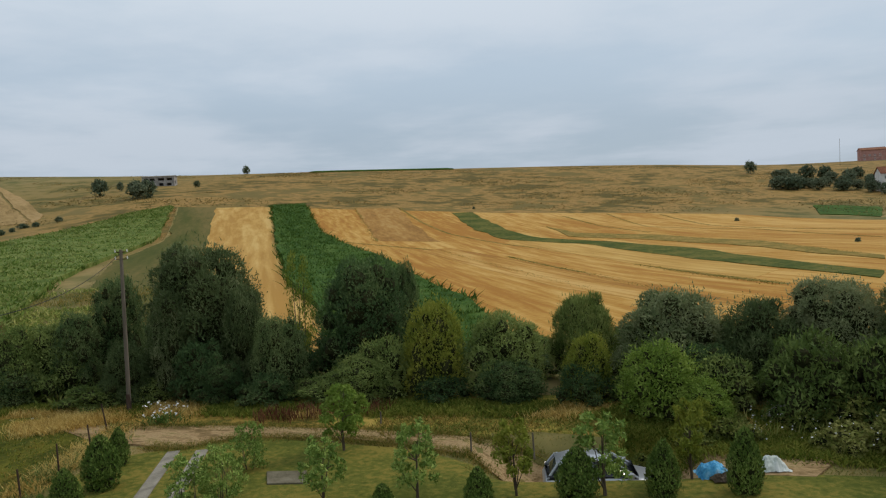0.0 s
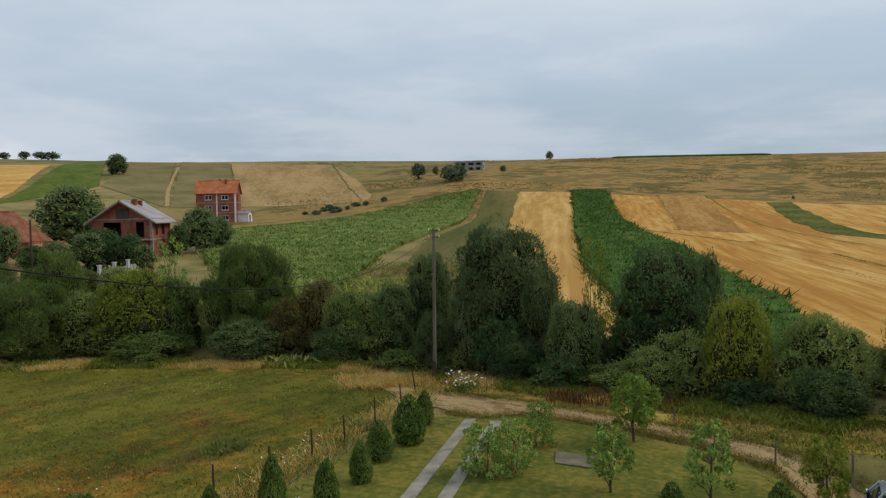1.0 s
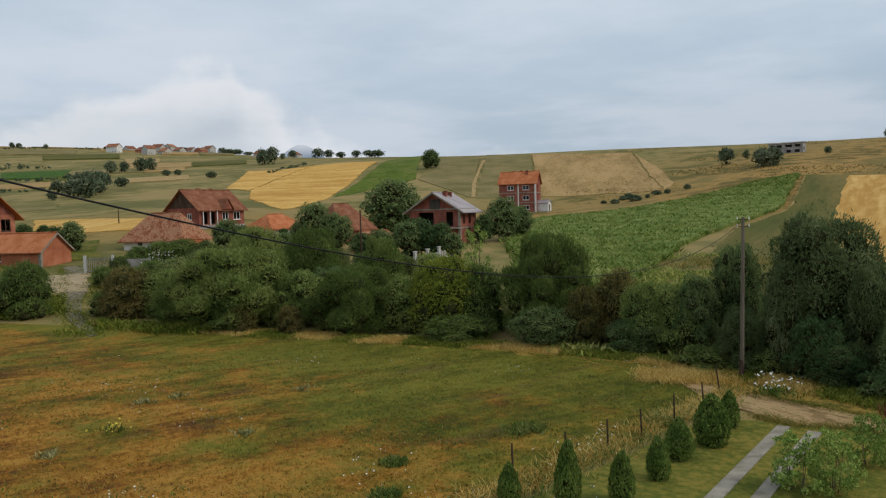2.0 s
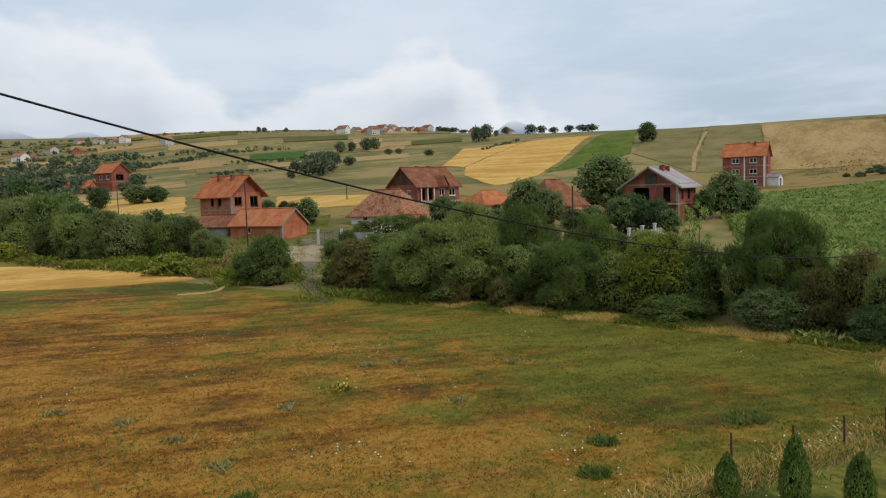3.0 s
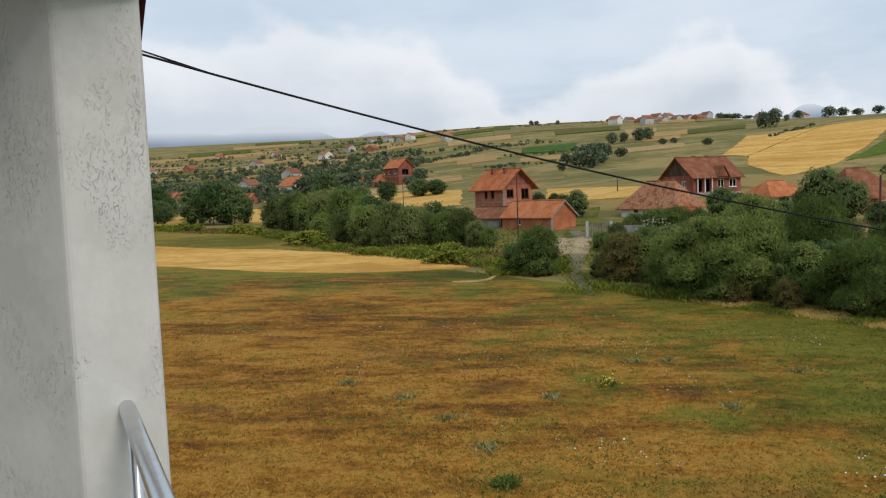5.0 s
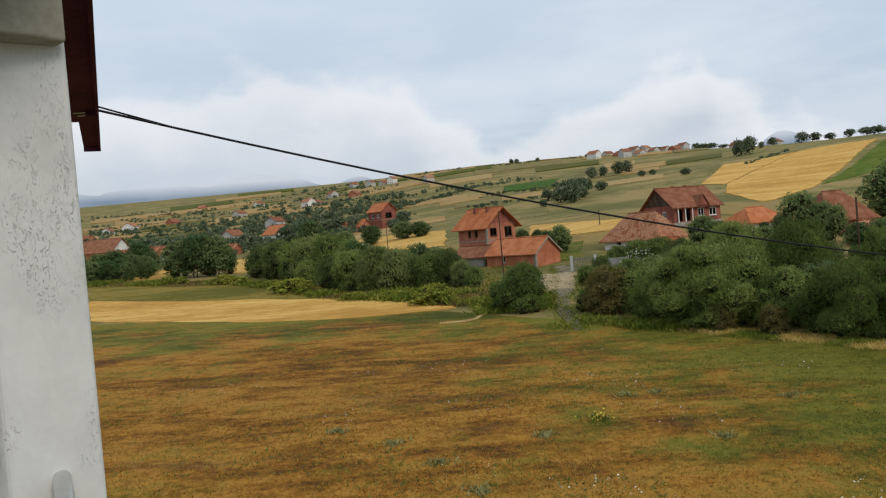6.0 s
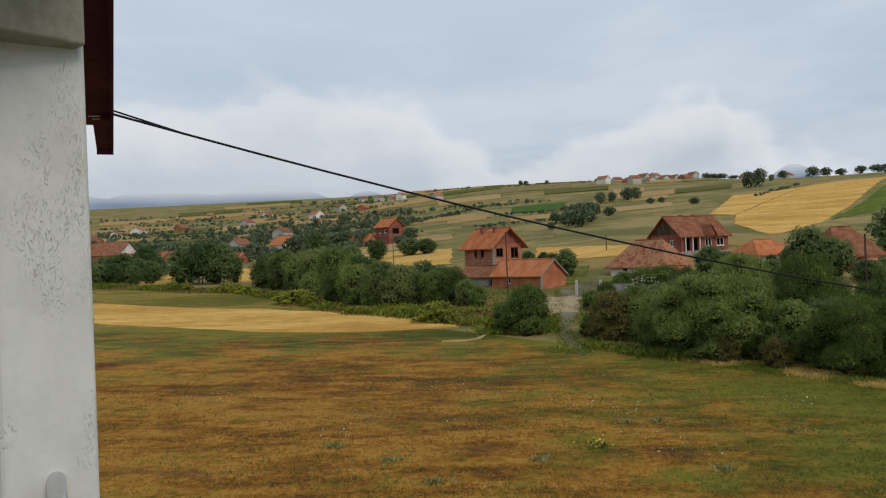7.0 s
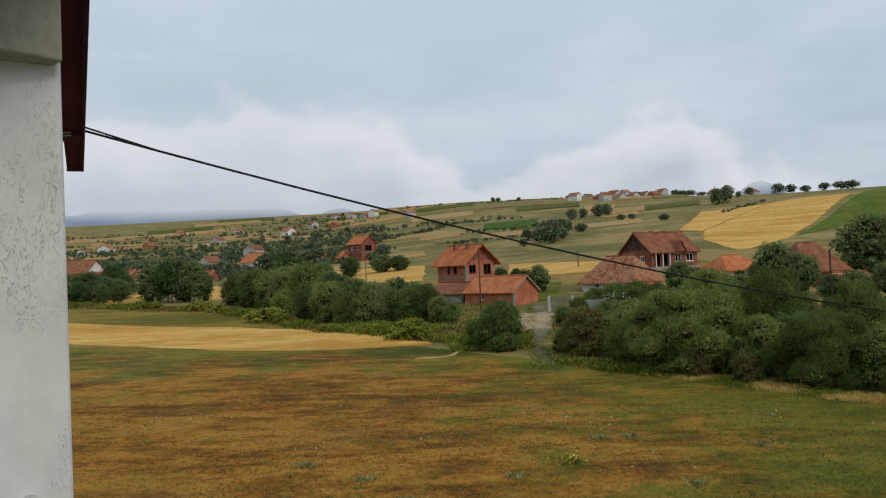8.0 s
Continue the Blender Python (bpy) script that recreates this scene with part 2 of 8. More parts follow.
DIRT = material("dusty_dirt_track", [(0.156, 0.106, 0.047), (0.269, 0.178, 0.084), (0.388, 0.270, 0.142), (0.188, 0.149, 0.050)], scale=0.9, fine=7.0, bump=0.8, spread=0.7, stretch=(2.4, 1, 1), turn=-15, distance=0.05)
GRAVEL = material("grey_gravel_road", [(0.288, 0.216, 0.131), (0.336, 0.259, 0.158), (0.384, 0.302, 0.189)], scale=0.6, fine=5.0, bump=0.6, spread=0.5)
# darker twin of the gravel: shade from the bushes is put into the colour
LANESHADE = material("shaded_gravel_lane", [(0.10, 0.088, 0.055), (0.17, 0.145, 0.10), (0.23, 0.20, 0.145)], scale=0.5, fine=4.0, bump=0.6, spread=0.7, grain=2.0, grain_amount=0.4)
CONCRETE = material("weathered_concrete", [(0.19, 0.17, 0.135), (0.26, 0.235, 0.19), (0.33, 0.30, 0.245)], scale=1.6, fine=22.0, bump=0.25, spread=0.45)
VERGEGREEN = material("green_verge_grass", [(0.093, 0.109, 0.018), (0.163, 0.167, 0.029), (0.271, 0.217, 0.044), (0.388, 0.268, 0.065)], scale=0.4, fine=3.0, bump=0.8, spread=0.8, distance=0.08, grain=2.5, grain_amount=0.4)
VERGE = material("mixed_verge_grass", [(0.072, 0.075, 0.014), (0.178, 0.128, 0.027), (0.315, 0.204, 0.049), (0.212, 0.149, 0.034)], scale=0.45, fine=4.0, bump=0.8, spread=0.7, distance=0.08)
# plants
WILLOW = material("grey_green_willow_leaf", [(0.078, 0.111, 0.040), (0.138, 0.178, 0.069), (0.245, 0.271, 0.128)], rough=0.6, scale=0.5, fine=3, bump=0, island=0.2, each=0.34, translucent=0.3)
BUSHLEAF = material("green_bush_leaf", [(0.081, 0.125, 0.030), (0.147, 0.203, 0.053), (0.247, 0.299, 0.085)], rough=0.6, scale=0.5, fine=3, bump=0, island=0.2, each=0.34, translucent=0.3)
OLIVELEAF = material("fresh_olive_willow_leaf", [(0.089, 0.131, 0.031), (0.152, 0.202, 0.050), (0.240, 0.281, 0.081)], rough=0.6, scale=0.5, fine=3, bump=0, island=0.2, each=0.34, translucent=0.3)
BROWNLEAF = material("half_dry_brown_leaf", [(0.091, 0.085, 0.023), (0.150, 0.127, 0.039), (0.215, 0.169, 0.060)], rough=0.7, scale=0.5, fine=3, bump=0, island=0.2, each=0.1, translucent=0.3)
VALLEYLEAF = material("olive_willow_leaf", [(0.078, 0.106, 0.032), (0.138, 0.174, 0.054), (0.222, 0.255, 0.088)], rough=0.6, scale=0.3, fine=2, bump=0, island=0.2, each=0.34, translucent=0.3)
DARKLEAF = material("dark_green_leaf", [(0.055, 0.101, 0.035), (0.101, 0.155, 0.054), (0.187, 0.238, 0.088)], rough=0.6, scale=0.5, fine=3, bump=0, island=0.2, each=0.34, translucent=0.3)
RANKBUSH = material("rank_yellow_green_bush_leaf", [(0.138, 0.170, 0.024), (0.235, 0.260, 0.040), (0.365, 0.350, 0.066)], rough=0.6, scale=0.5, fine=3, bump=0, island=0.4, each=0.2, translucent=0.25)
YELLOWLEAF = material("yellowing_leaf", [(0.128, 0.164, 0.022), (0.210, 0.242, 0.035), (0.330, 0.329, 0.057)], rough=0.6, scale=0.5, fine=3, bump=0, island=0.2, each=0.15, translucent=0.3)
# leaf tone lifted and greyed: distance haze is put into this colour
FARLEAF = material("haze_toned_far_leaf", [(0.073, 0.103, 0.058), (0.112, 0.143, 0.083), (0.172, 0.197, 0.116)], rough=0.7, scale=0.3, fine=2, bump=0, island=0.35, each=0.3, translucent=0.2)
FRUITLEAF = material("fresh_fruit_tree_leaf", [(0.128, 0.203, 0.041), (0.214, 0.311, 0.065), (0.366, 0.451, 0.119)], rough=0.55, scale=0.8, fine=4, bump=0, island=0.4, each=0.15, translucent=0.25)
YOUNGLEAF = material("bright_young_leaf", [(0.125, 0.200, 0.030), (0.200, 0.290, 0.048), (0.310, 0.390, 0.085)], rough=0.6, scale=0.5, fine=3, bump=0, island=0.25, each=0.1, translucent=0.3)
THUJA = material("dense_thuja_scale_leaf", [(0.075, 0.126, 0.025), (0.122, 0.186, 0.037), (0.203, 0.266, 0.064)], rough=0.65, scale=1.2, fine=6, bump=0, island=0.4, each=0.1, translucent=0.12)
# near-black wood tone, painted to stand for the shade inside a crown
TWIGSHADE = material("shade_toned_inner_twigs", [(0.022, 0.026, 0.010), (0.036, 0.040, 0.015), (0.055, 0.052, 0.022)], scale=2, fine=9, bump=0.8, distance=0.1)
BARK = material("grey_brown_bark", [(0.06, 0.045, 0.03), (0.11, 0.085, 0.06), (0.17, 0.14, 0.10)], scale=3, fine=20, bump=0.7, stretch=(1, 1, 4))
GRASSBLADE = material("mixed_meadow_blade", [(0.106, 0.051, 0.014), (0.237, 0.119, 0.021), (0.350, 0.186, 0.031), (0.450, 0.282, 0.065), (0.275, 0.169, 0.030)], scale=0.16, fine=1.3, bump=0, island=0.4, spread=0.7, lo=0.33, hi=0.68, translucent=0.2, stretch=(1, 3.2, 1), turn=-14)
DRYBLADE = material("straw_dry_blade", [(0.40, 0.255, 0.062), (0.56, 0.385, 0.11), (0.66, 0.50, 0.18)], scale=0.3, fine=2.5, bump=0, island=0.5, translucent=0.2)
WEEDLEAF = material("green_weed_leaf", [(0.058, 0.106, 0.020), (0.109, 0.162, 0.035), (0.193, 0.212, 0.061)], scale=0.3, fine=2.5, bump=0, island=0.5, translucent=0.2)
PETAL = material("white_petal", [(0.55, 0.55, 0.50), (0.72, 0.72, 0.68)], scale=1, fine=4, bump=0, island=0.3)
YELLOWPETAL = material("yellow_petal", [(0.42, 0.33, 0.04), (0.58, 0.48, 0.08)], scale=1, fine=4, bump=0, island=0.3)


def damp_edge(m, low, high):
    """Green grass in patches, taking over towards the stream."""
    nt = m.node_tree
    n, l = nt.nodes.new, nt.links.new
    ramp = next(x for x in nt.nodes if x.type == "VALTORGB")
    co, sep, mr, ad, no, ss, mix, r2 = (n(t) for t in ("ShaderNodeTexCoord", "ShaderNodeSeparateXYZ", "ShaderNodeMapRange", "ShaderNodeMath", "ShaderNodeTexNoise", "ShaderNodeMapRange", "ShaderNodeMix", "ShaderNodeValToRGB"))
    l(co.outputs["Object"], sep.inputs[0])
    l(co.outputs["Object"], no.inputs["Vector"])
    no.inputs["Scale"].default_value, no.inputs["Detail"].default_value, no.inputs["Roughness"].default_value = 0.17, 9, 0.78
    l(sep.outputs[1], mr.inputs[0])
    mr.inputs[1].default_value, mr.inputs[2].default_value, mr.inputs[3].default_value, mr.inputs[4].default_value = 30.0, 3.0, 0.20, -0.07
    ad.operation = "ADD"
    far, both = n("ShaderNodeMapRange"), n("ShaderNodeMath")
    far.inputs[1].default_value, far.inputs[2].default_value, far.inputs[4].default_value = -55.0, -76.0, 0.17
    l(sep.outputs[0], far.inputs[0])
    both.operation = "ADD"
    l(mr.outputs[0], both.inputs[0])
    l(far.outputs[0], both.inputs[1])
    l(no.outputs[0], ad.inputs[0])
    l(both.outputs[0], ad.inputs[1])
    l(ad.outputs[0], ss.inputs[0])
    ss.interpolation_type = "SMOOTHSTEP"
    ss.inputs[1].default_value, ss.inputs[2].default_value, ss.inputs[4].default_value = 0.44, 0.66, 0.86
    for e, (p, c) in zip((r2.color_ramp.elements[0], r2.color_ramp.elements[1]), ((0.3, low), (0.7, high))):
        e.position, e.color = p, (*c, 1)
    l(ramp.inputs[0].links[0].from_socket, r2.inputs[0])
    mix.data_type = "RGBA"
    l(ss.outputs[0], mix.inputs[0])
    l(ramp.outputs[0], mix.inputs[6])
    l(r2.outputs[0], mix.inputs[7])
    # worn brown streaks of thatch
    mp, wn, wr, worn = (n(t) for t in ("ShaderNodeMapping", "ShaderNodeTexNoise", "ShaderNodeMapRange", "ShaderNodeMix"))
    mp.vector_type = "TEXTURE"
    mp.inputs["Scale"].default_value, mp.inputs["Rotation"].default_value = (1, 3.4, 1), (0, 0, radians(-14))
    l(co.outputs["Object"], mp.inputs["Vector"])
    l(mp.outputs[0], wn.inputs["Vector"])
    wn.inputs["Scale"].default_value, wn.inputs["Detail"].default_value, wn.inputs["Roughness"].default_value = 0.30, 8, 0.72
    wr.interpolation_type = "SMOOTHSTEP"
    wr.inputs[1].default_value, wr.inputs[2].default_value, wr.inputs[4].default_value = 0.54, 0.70, 0.6
    l(wn.outputs[0], wr.inputs[0])
    worn.data_type = "RGBA"
    l(wr.outputs[0], worn.inputs[0])
    l(mix.outputs[2], worn.inputs[6])
    worn.inputs[7].default_value = (0.105, 0.060, 0.026, 1)
    for link in list(ramp.outputs[0].links):
        if link.to_node != mix:
            l(worn.outputs[2], link.to_socket)


damp_edge(MEADOW, (0.042, 0.062, 0.008), (0.125, 0.142, 0.021))
damp_edge(GRASSBLADE, (0.067, 0.096, 0.010), (0.185, 0.203, 0.028))


def green_lowland(m):
    """Greener grass on low ground and towards the village, dry grass on the hill."""
    nt = m.node_tree
    n, l = nt.nodes.new, nt.links.new
    bs = next(x for x in nt.nodes if x.type == "BSDF_PRINCIPLED")
    ramp = next(x for x in nt.nodes if x.type == "VALTORGB")
    co, sep, a, b, mx, mix, r2 = (n(t) for t in ("ShaderNodeTexCoord", "ShaderNodeSeparateXYZ", "ShaderNodeMapRange", "ShaderNodeMapRange", "ShaderNodeMath", "ShaderNodeMix", "ShaderNodeValToRGB"))
    l(co.outputs["Object"], sep.inputs[0])
    l(sep.outputs[0], a.inputs[0])
    l(sep.outputs[2], b.inputs[0])
    a.inputs[1].default_value, a.inputs[2].default_value = -90.0, -200.0
    b.inputs[1].default_value, b.inputs[2].default_value = 8.0, 3.0
    mx.operation = "MAXIMUM"
    l(a.outputs[0], mx.inputs[0])
    l(b.outputs[0], mx.inputs[1])
    r2.color_ramp.elements.new(0.5)
    for e, (p, c) in zip(list(r2.color_ramp.elements), ((0.40, (0.125, 0.118, 0.038)), (0.5, (0.185, 0.158, 0.055)), (0.60, (0.275, 0.205, 0.082)))):
        e.position, e.color = p, (*c, 1)
    l(ramp.inputs[0].links[0].from_socket, r2.inputs[0])
    mix.data_type = "RGBA"
    l(mx.outputs[0], mix.inputs[0])
    l(ramp.outputs[0], mix.inputs[6])
    l(r2.outputs[0], mix.inputs[7])
    l(mix.outputs[2], bs.inputs["Base Color"])


green_lowland(HILL)


def roof_tiles(name, colours, rows=2.9, dirt=0.5):
    """Clay tiles: courses across the slope, tile to tile colour, patches of lichen and replaced tiles."""
    m = material(name, colours, rough=0.85, scale=0.7, fine=5.0, bump=0.0, spread=0.8, each=0.15)
    nt = m.node_tree
    n, l = nt.nodes.new, nt.links.new
    bs = next(x for x in nt.nodes if x.type == "BSDF_PRINCIPLED")
    co, wv = n("ShaderNodeTexCoord"), n("ShaderNodeTexWave")
    wv.bands_direction, wv.wave_profile = "Z", "SAW"
    wv.inputs["Scale"].default_value, wv.inputs["Distortion"].default_value = rows, 0.6
    wv.inputs["Detail Scale"].default_value = 1.5
    l(co.outputs["Object"], wv.inputs["Vector"])
    bp = n("ShaderNodeBump")
    bp.inputs["Strength"].default_value, bp.inputs["Distance"].default_value = 0.7, 0.05
    l(wv.outputs["Fac"], bp.inputs["Height"])
    l(bp.outputs[0], bs.inputs["Normal"])
    src = bs.inputs["Base Color"].links[0].from_socket
    mx, mr = n("ShaderNodeMix"), n("ShaderNodeMapRange")
    mx.data_type, mx.blend_type = "RGBA", "MULTIPLY"
    mr.inputs[3].default_value, mr.inputs[4].default_value = 0.72, 1.1
    l(wv.outputs["Fac"], mr.inputs[0])
    mx.inputs[0].default_value = 1.0
    l(src, mx.inputs[6])
    l(mr.outputs[0], mx.inputs[7])
    l(mx.outputs[2], bs.inputs["Base Color"])
    return m


TILE_ORANGE = roof_tiles("orange_clay_tiles", [(0.379, 0.118, 0.047), (0.474, 0.160, 0.068), (0.549, 0.217, 0.103)])
TILE_RED = roof_tiles("faded_red_clay_tiles", [(0.198, 0.074, 0.043), (0.265, 0.109, 0.062), (0.317, 0.157, 0.095)])
TILE_OLD = roof_tiles("old_mottled_clay_tiles", [(0.134, 0.053, 0.030), (0.280, 0.094, 0.048), (0.336, 0.117, 0.060), (0.515, 0.320, 0.194), (0.269, 0.091, 0.046)])
SHEET = material("grey_mauve_sheet_roof", [(0.24, 0.21, 0.215), (0.32, 0.28, 0.285), (0.38, 0.34, 0.34)], rough=0.5, scale=0.4, fine=4, bump=0.2, stretch=(1, 1, 1))
BRICK = material("raw_red_hollow_brick", [(0.29, 0.10, 0.06), (0.38, 0.14, 0.085), (0.45, 0.19, 0.12)], scale=0.8, fine=7, bump=0.4, spread=0.6, each=0.1)
BRICK_DARK = material("weathered_red_brick", [(0.17, 0.06, 0.042), (0.245, 0.085, 0.06), (0.31, 0.12, 0.085)], scale=0.8, fine=7, bump=0.4, spread=0.6, each=0.1)
BRICK_ORANGE = material("orange_hollow_brick", [(0.32, 0.105, 0.055), (0.41, 0.14, 0.072), (0.48, 0.19, 0.105)], scale=0.6, fine=6, bump=0.4, spread=0.55)
PLASTER = material("white_lime_plaster", [(0.55, 0.53, 0.49), (0.68, 0.66, 0.62), (0.76, 0.74, 0.70)], scale=0.6, fine=6, bump=0.2, spread=0.5)
STONE = material("grey_block_wall", [(0.20, 0.19, 0.17), (0.29, 0.27, 0.25), (0.37, 0.35, 0.32)], scale=0.8, fine=6, bump=0.4, spread=0.6)
WHITEPAINT = material("white_painted_frame", [(0.68, 0.67, 0.64), (0.78, 0.77, 0.74)], rough=0.5, scale=2, fine=12, bump=0.1)
DARKWOOD = material("dark_brown_timber", [(0.045, 0.03, 0.022), (0.075, 0.05, 0.036), (0.11, 0.075, 0.055)], scale=1.5, fine=14, bump=0.4, stretch=(1, 1, 4))
POLEWOOD = material("grey_weathered_pole", [(0.10, 0.082, 0.060), (0.155, 0.130, 0.100), (0.22, 0.185, 0.145)], scale=2.5, fine=18, bump=0.5, stretch=(1, 1, 7))
RUST = material("rusty_iron", [(0.06, 0.03, 0.02), (0.11, 0.055, 0.035), (0.16, 0.09, 0.06)], scale=6, fine=30, bump=0.4)
BLACKWIRE = material("black_cable", [(0.012, 0.012, 0.014), (0.022, 0.022, 0.024)], rough=0.6, scale=4, fine=20, bump=0)
# near-black plaster: the darkness of indoor rooms is put into the colour
ROOM = material("dark_room_plaster", [(0.05, 0.045, 0.04), (0.09, 0.08, 0.07)], scale=1, fine=5, bump=0)


def plain(name, colour, rough=0.5, metal=0.0, transmission=0.0, ior=1.45):
    m = bpy.data.materials.new(name)
    m.use_nodes = True
    bs = m.node_tree.nodes["Principled BSDF"]
    bs.inputs["Base Color"].default_value = (*colour, 1)
    bs.inputs["Roughness"].default_value, bs.inputs["Metallic"].default_value = rough, metal
    bs.inputs["Transmission Weight"].default_value, bs.inputs["IOR"].default_value = transmission, ior
    return m


GLASS = plain("window_glass", (0.75, 0.8, 0.8), 0.03, 0.0, 1.0, 1.3)

# ---- the lie of the land ----
# Hill profiles, fitted to the camera's view: for a bearing from the camera (degrees, counted to the left of north), the
# rise of the ground over eye level, in degrees, at set distances.
RANGES = (45, 70, 110, 160, 230, 320, 450, 700, 1200, 2500, 4600)
BEARINGS, RISES = [], []


def hill(bearing, *rise):
    BEARINGS.append(bearing)
    RISES.append(rise)


hill(-180, -10.7, -6.9, -4.3, -2.6, -1.2, -0.3, 0.3, 0.8, 1.2, 1.4, 0.6)
hill(-90, -10.7, -6.9, -4.3, -2.6, -1.4, -0.5, 0.5, 1.2, 1.2, 1.0, 0.5)
hill(-50, -10.6, -6.4, -3.8, -2.4, -1.5, -0.2, 1.3, 1.9, 1.6, 1.2, 0.6)
hill(-32, -10.3, -6.2, -3.6, -2.2, -1.5, 0.0, 1.6, 2.35, 1.9, 1.4, 0.7)
hill(-15, -10.4, -6.6, -3.9, -2.1, -0.4, 1.5, 3.12, 2.7, 2.0, 1.4, 0.7)
hill(5, -10.5, -6.2, -3.3, -1.2, 0.8, 2.5, 3.85, 3.3, 2.4, 1.6, 0.8)
hill(20, -10.7, -5.9, -3.1, -0.9, 1.55, 3.0, 4.0, 3.5, 2.6, 1.7, 0.8)
hill(35, -10.7, -6.1, -3.2, -1.2, 0.0, 2.2, 4.1, 3.7, 2.8, 1.8, 0.9)
hill(50, -10.7, -6.1, -3.3, -1.5, 0.3, 2.0, 3.6, 4.2, 3.6, 2.4, 1.2)
hill(64, -10.7, -6.5, -3.3, -0.1, 1.0, 2.0, 3.0, 4.0, 4.7, 3.6, 2.0)
hill(78, -10.7, -6.7, -3.4, -1.1, 0.4, 1.3, 2.3, 3.5, 4.85, 4.5, 2.4)
hill(92, -10.7, -6.6, -4.0, -2.0, -0.6, 0.4, 1.2, 2.2, 3.6, 4.45, 2.6)
hill(108, -10.7, -6.6, -4.1, -1.9, -0.5, 0.2, 0.7, 1.5, 2.7, 3.95, 2.4)
hill(140, -10.7, -6.9, -4.2, -2.2, -0.9, 0.0, 0.6, 1.2, 2.0, 2.6, 1.4)
hill(180, -10.7, -6.9, -4.3, -2.6, -1.2, -0.3, 0.3, 0.8, 1.2, 1.4, 0.6)
LOG_R = np.log(np.array(RANGES, float))
RISE = np.array(RISES, float)


def cubic(xs, values, x):
    """Smooth curve through values (last axis) at xs."""
    k = np.clip(np.searchsorted(xs, x) - 1, 0, len(xs) - 2)
    h = xs[k + 1] - xs[k]
    u = np.clip((x - xs[k]) / h, 0, 1)
    lo, hi = np.maximum(k - 1, 0), np.minimum(k + 2, len(xs) - 1)
    return k, lo, hi, h, u


def hermite(v0, v1, s0, s1, h, u):
    return v0 * (2 * u**3 - 3 * u**2 + 1) + s0 * h * (u**3 - 2 * u**2 + u) + v1 * (3 * u**2 - 2 * u**3) + s1 * h * (u**3 - u**2)


def ground(x, y):
    """Height of the ground at plan points (arrays or numbers)."""
    x, y = np.asarray(x, float), np.asarray(y, float)
    r = np.maximum(np.hypot(x, y), 1.0)
    b = np.degrees(np.arctan2(-x, y))
    lr = np.log(np.clip(r, RANGES[0], RANGES[-1]))
    k, lo, hi, h, u = cubic(LOG_R, None, lr)
    bs = np.array(BEARINGS, float)
    kb, lob, hib, hb, ub = cubic(bs, None, b)

    def along(row):
        s0 = (RISE[row, k + 1] - RISE[row, lo]) / (LOG_R[k + 1] - LOG_R[lo])
        s1 = (RISE[row, hi] - RISE[row, k]) / (LOG_R[hi] - LOG_R[k])
        return hermite(RISE[row, k], RISE[row, k + 1], s0, s1, h, u)

    v0, v1, vl, vh = along(kb), along(kb + 1), along(lob), along(hib)
    s0, s1 = (v1 - vl) / (bs[kb + 1] - bs[lob]), (vh - v0) / (bs[hib] - bs[kb])
    rise = hermite(v0, v1, s0, s1, hb, ub)
    z = EYE + r * np.tan(np.radians(rise))
    near = np.clip((r - 30) / 18, 0, 1)
    z = np.where(r < RANGES[0], 0.0, z) * near * near * (3 - 2 * near)
    # the track dips below the lawn at the car; depth and ends are fitted to the camera's view
    middle = 25.3 - 0.08 * (x - 4)
    reach = np.clip((x - 0.5) / 2.0, 0, 1) * np.clip((8.6 - x) / 1.6, 0, 1)
    return z - 1.4 * reach * np.exp(-(((y - middle) / 1.75) ** 4))


def spot(bearing, distance):
    a = radians(bearing)
    return (-math.sin(a) * distance, math.cos(a) * distance)


def on_ground(x, y, sink=0.0):
    return (x, y, float(ground(x, y)) - sink)


def mesh_object(name, verts, faces, mat, smooth=False):
    me = bpy.data.meshes.new(name)
    me.from_pydata([tuple(v) for v in verts], [], [tuple(f) for f in faces])
    if mat:
        me.materials.append(mat)
    if smooth:
        me.polygons.foreach_set("use_smooth", [True] * len(me.polygons))
    me.update()
    return new(name, me)


def grid_faces(rows, cols, close=False):
    f = []
    for i in range(rows - 1):
        for j in range(cols if close else cols - 1):
            k = (j + 1) % cols
            f.append((i * cols + j, i * cols + k, (i + 1) * cols + k, (i + 1) * cols + j))
    return f


def build_ground():
    """One sheet of ground, from under the house to the horizon."""
    bearings = np.concatenate([np.arange(-40, 116, 0.8), np.arange(116, 320, 4.0)])
    ranges = np.concatenate([[0.5, 8, 16], np.exp(np.linspace(math.log(20), math.log(4700), 210))])
    a = np.radians(bearings)[None, :]
    x, y = -np.sin(a) * ranges[:, None], np.cos(a) * ranges[:, None]
    z = ground(x, y)
    faces = [f[::-1] for f in grid_faces(len(ranges), len(bearings), close=True)]
    verts = np.stack([x, y, z], -1).reshape(-1, 3)
    ob = mesh_object("ground", verts, faces, HILL, smooth=True)
    return tagged(ob, "rolling ground of dry ochre and olive grass", "ground", kind="structure")


build_ground()


def resample(line, n):
    p = np.array(line, float)
    d = np.concatenate([[0], np.cumsum(np.hypot(*np.diff(p, axis=0).T))])
    s = np.linspace(0, d[-1], n)
    return np.stack([np.interp(s, d, p[:, 0]), np.interp(s, d, p[:, 1])], -1)


FRAYS = []


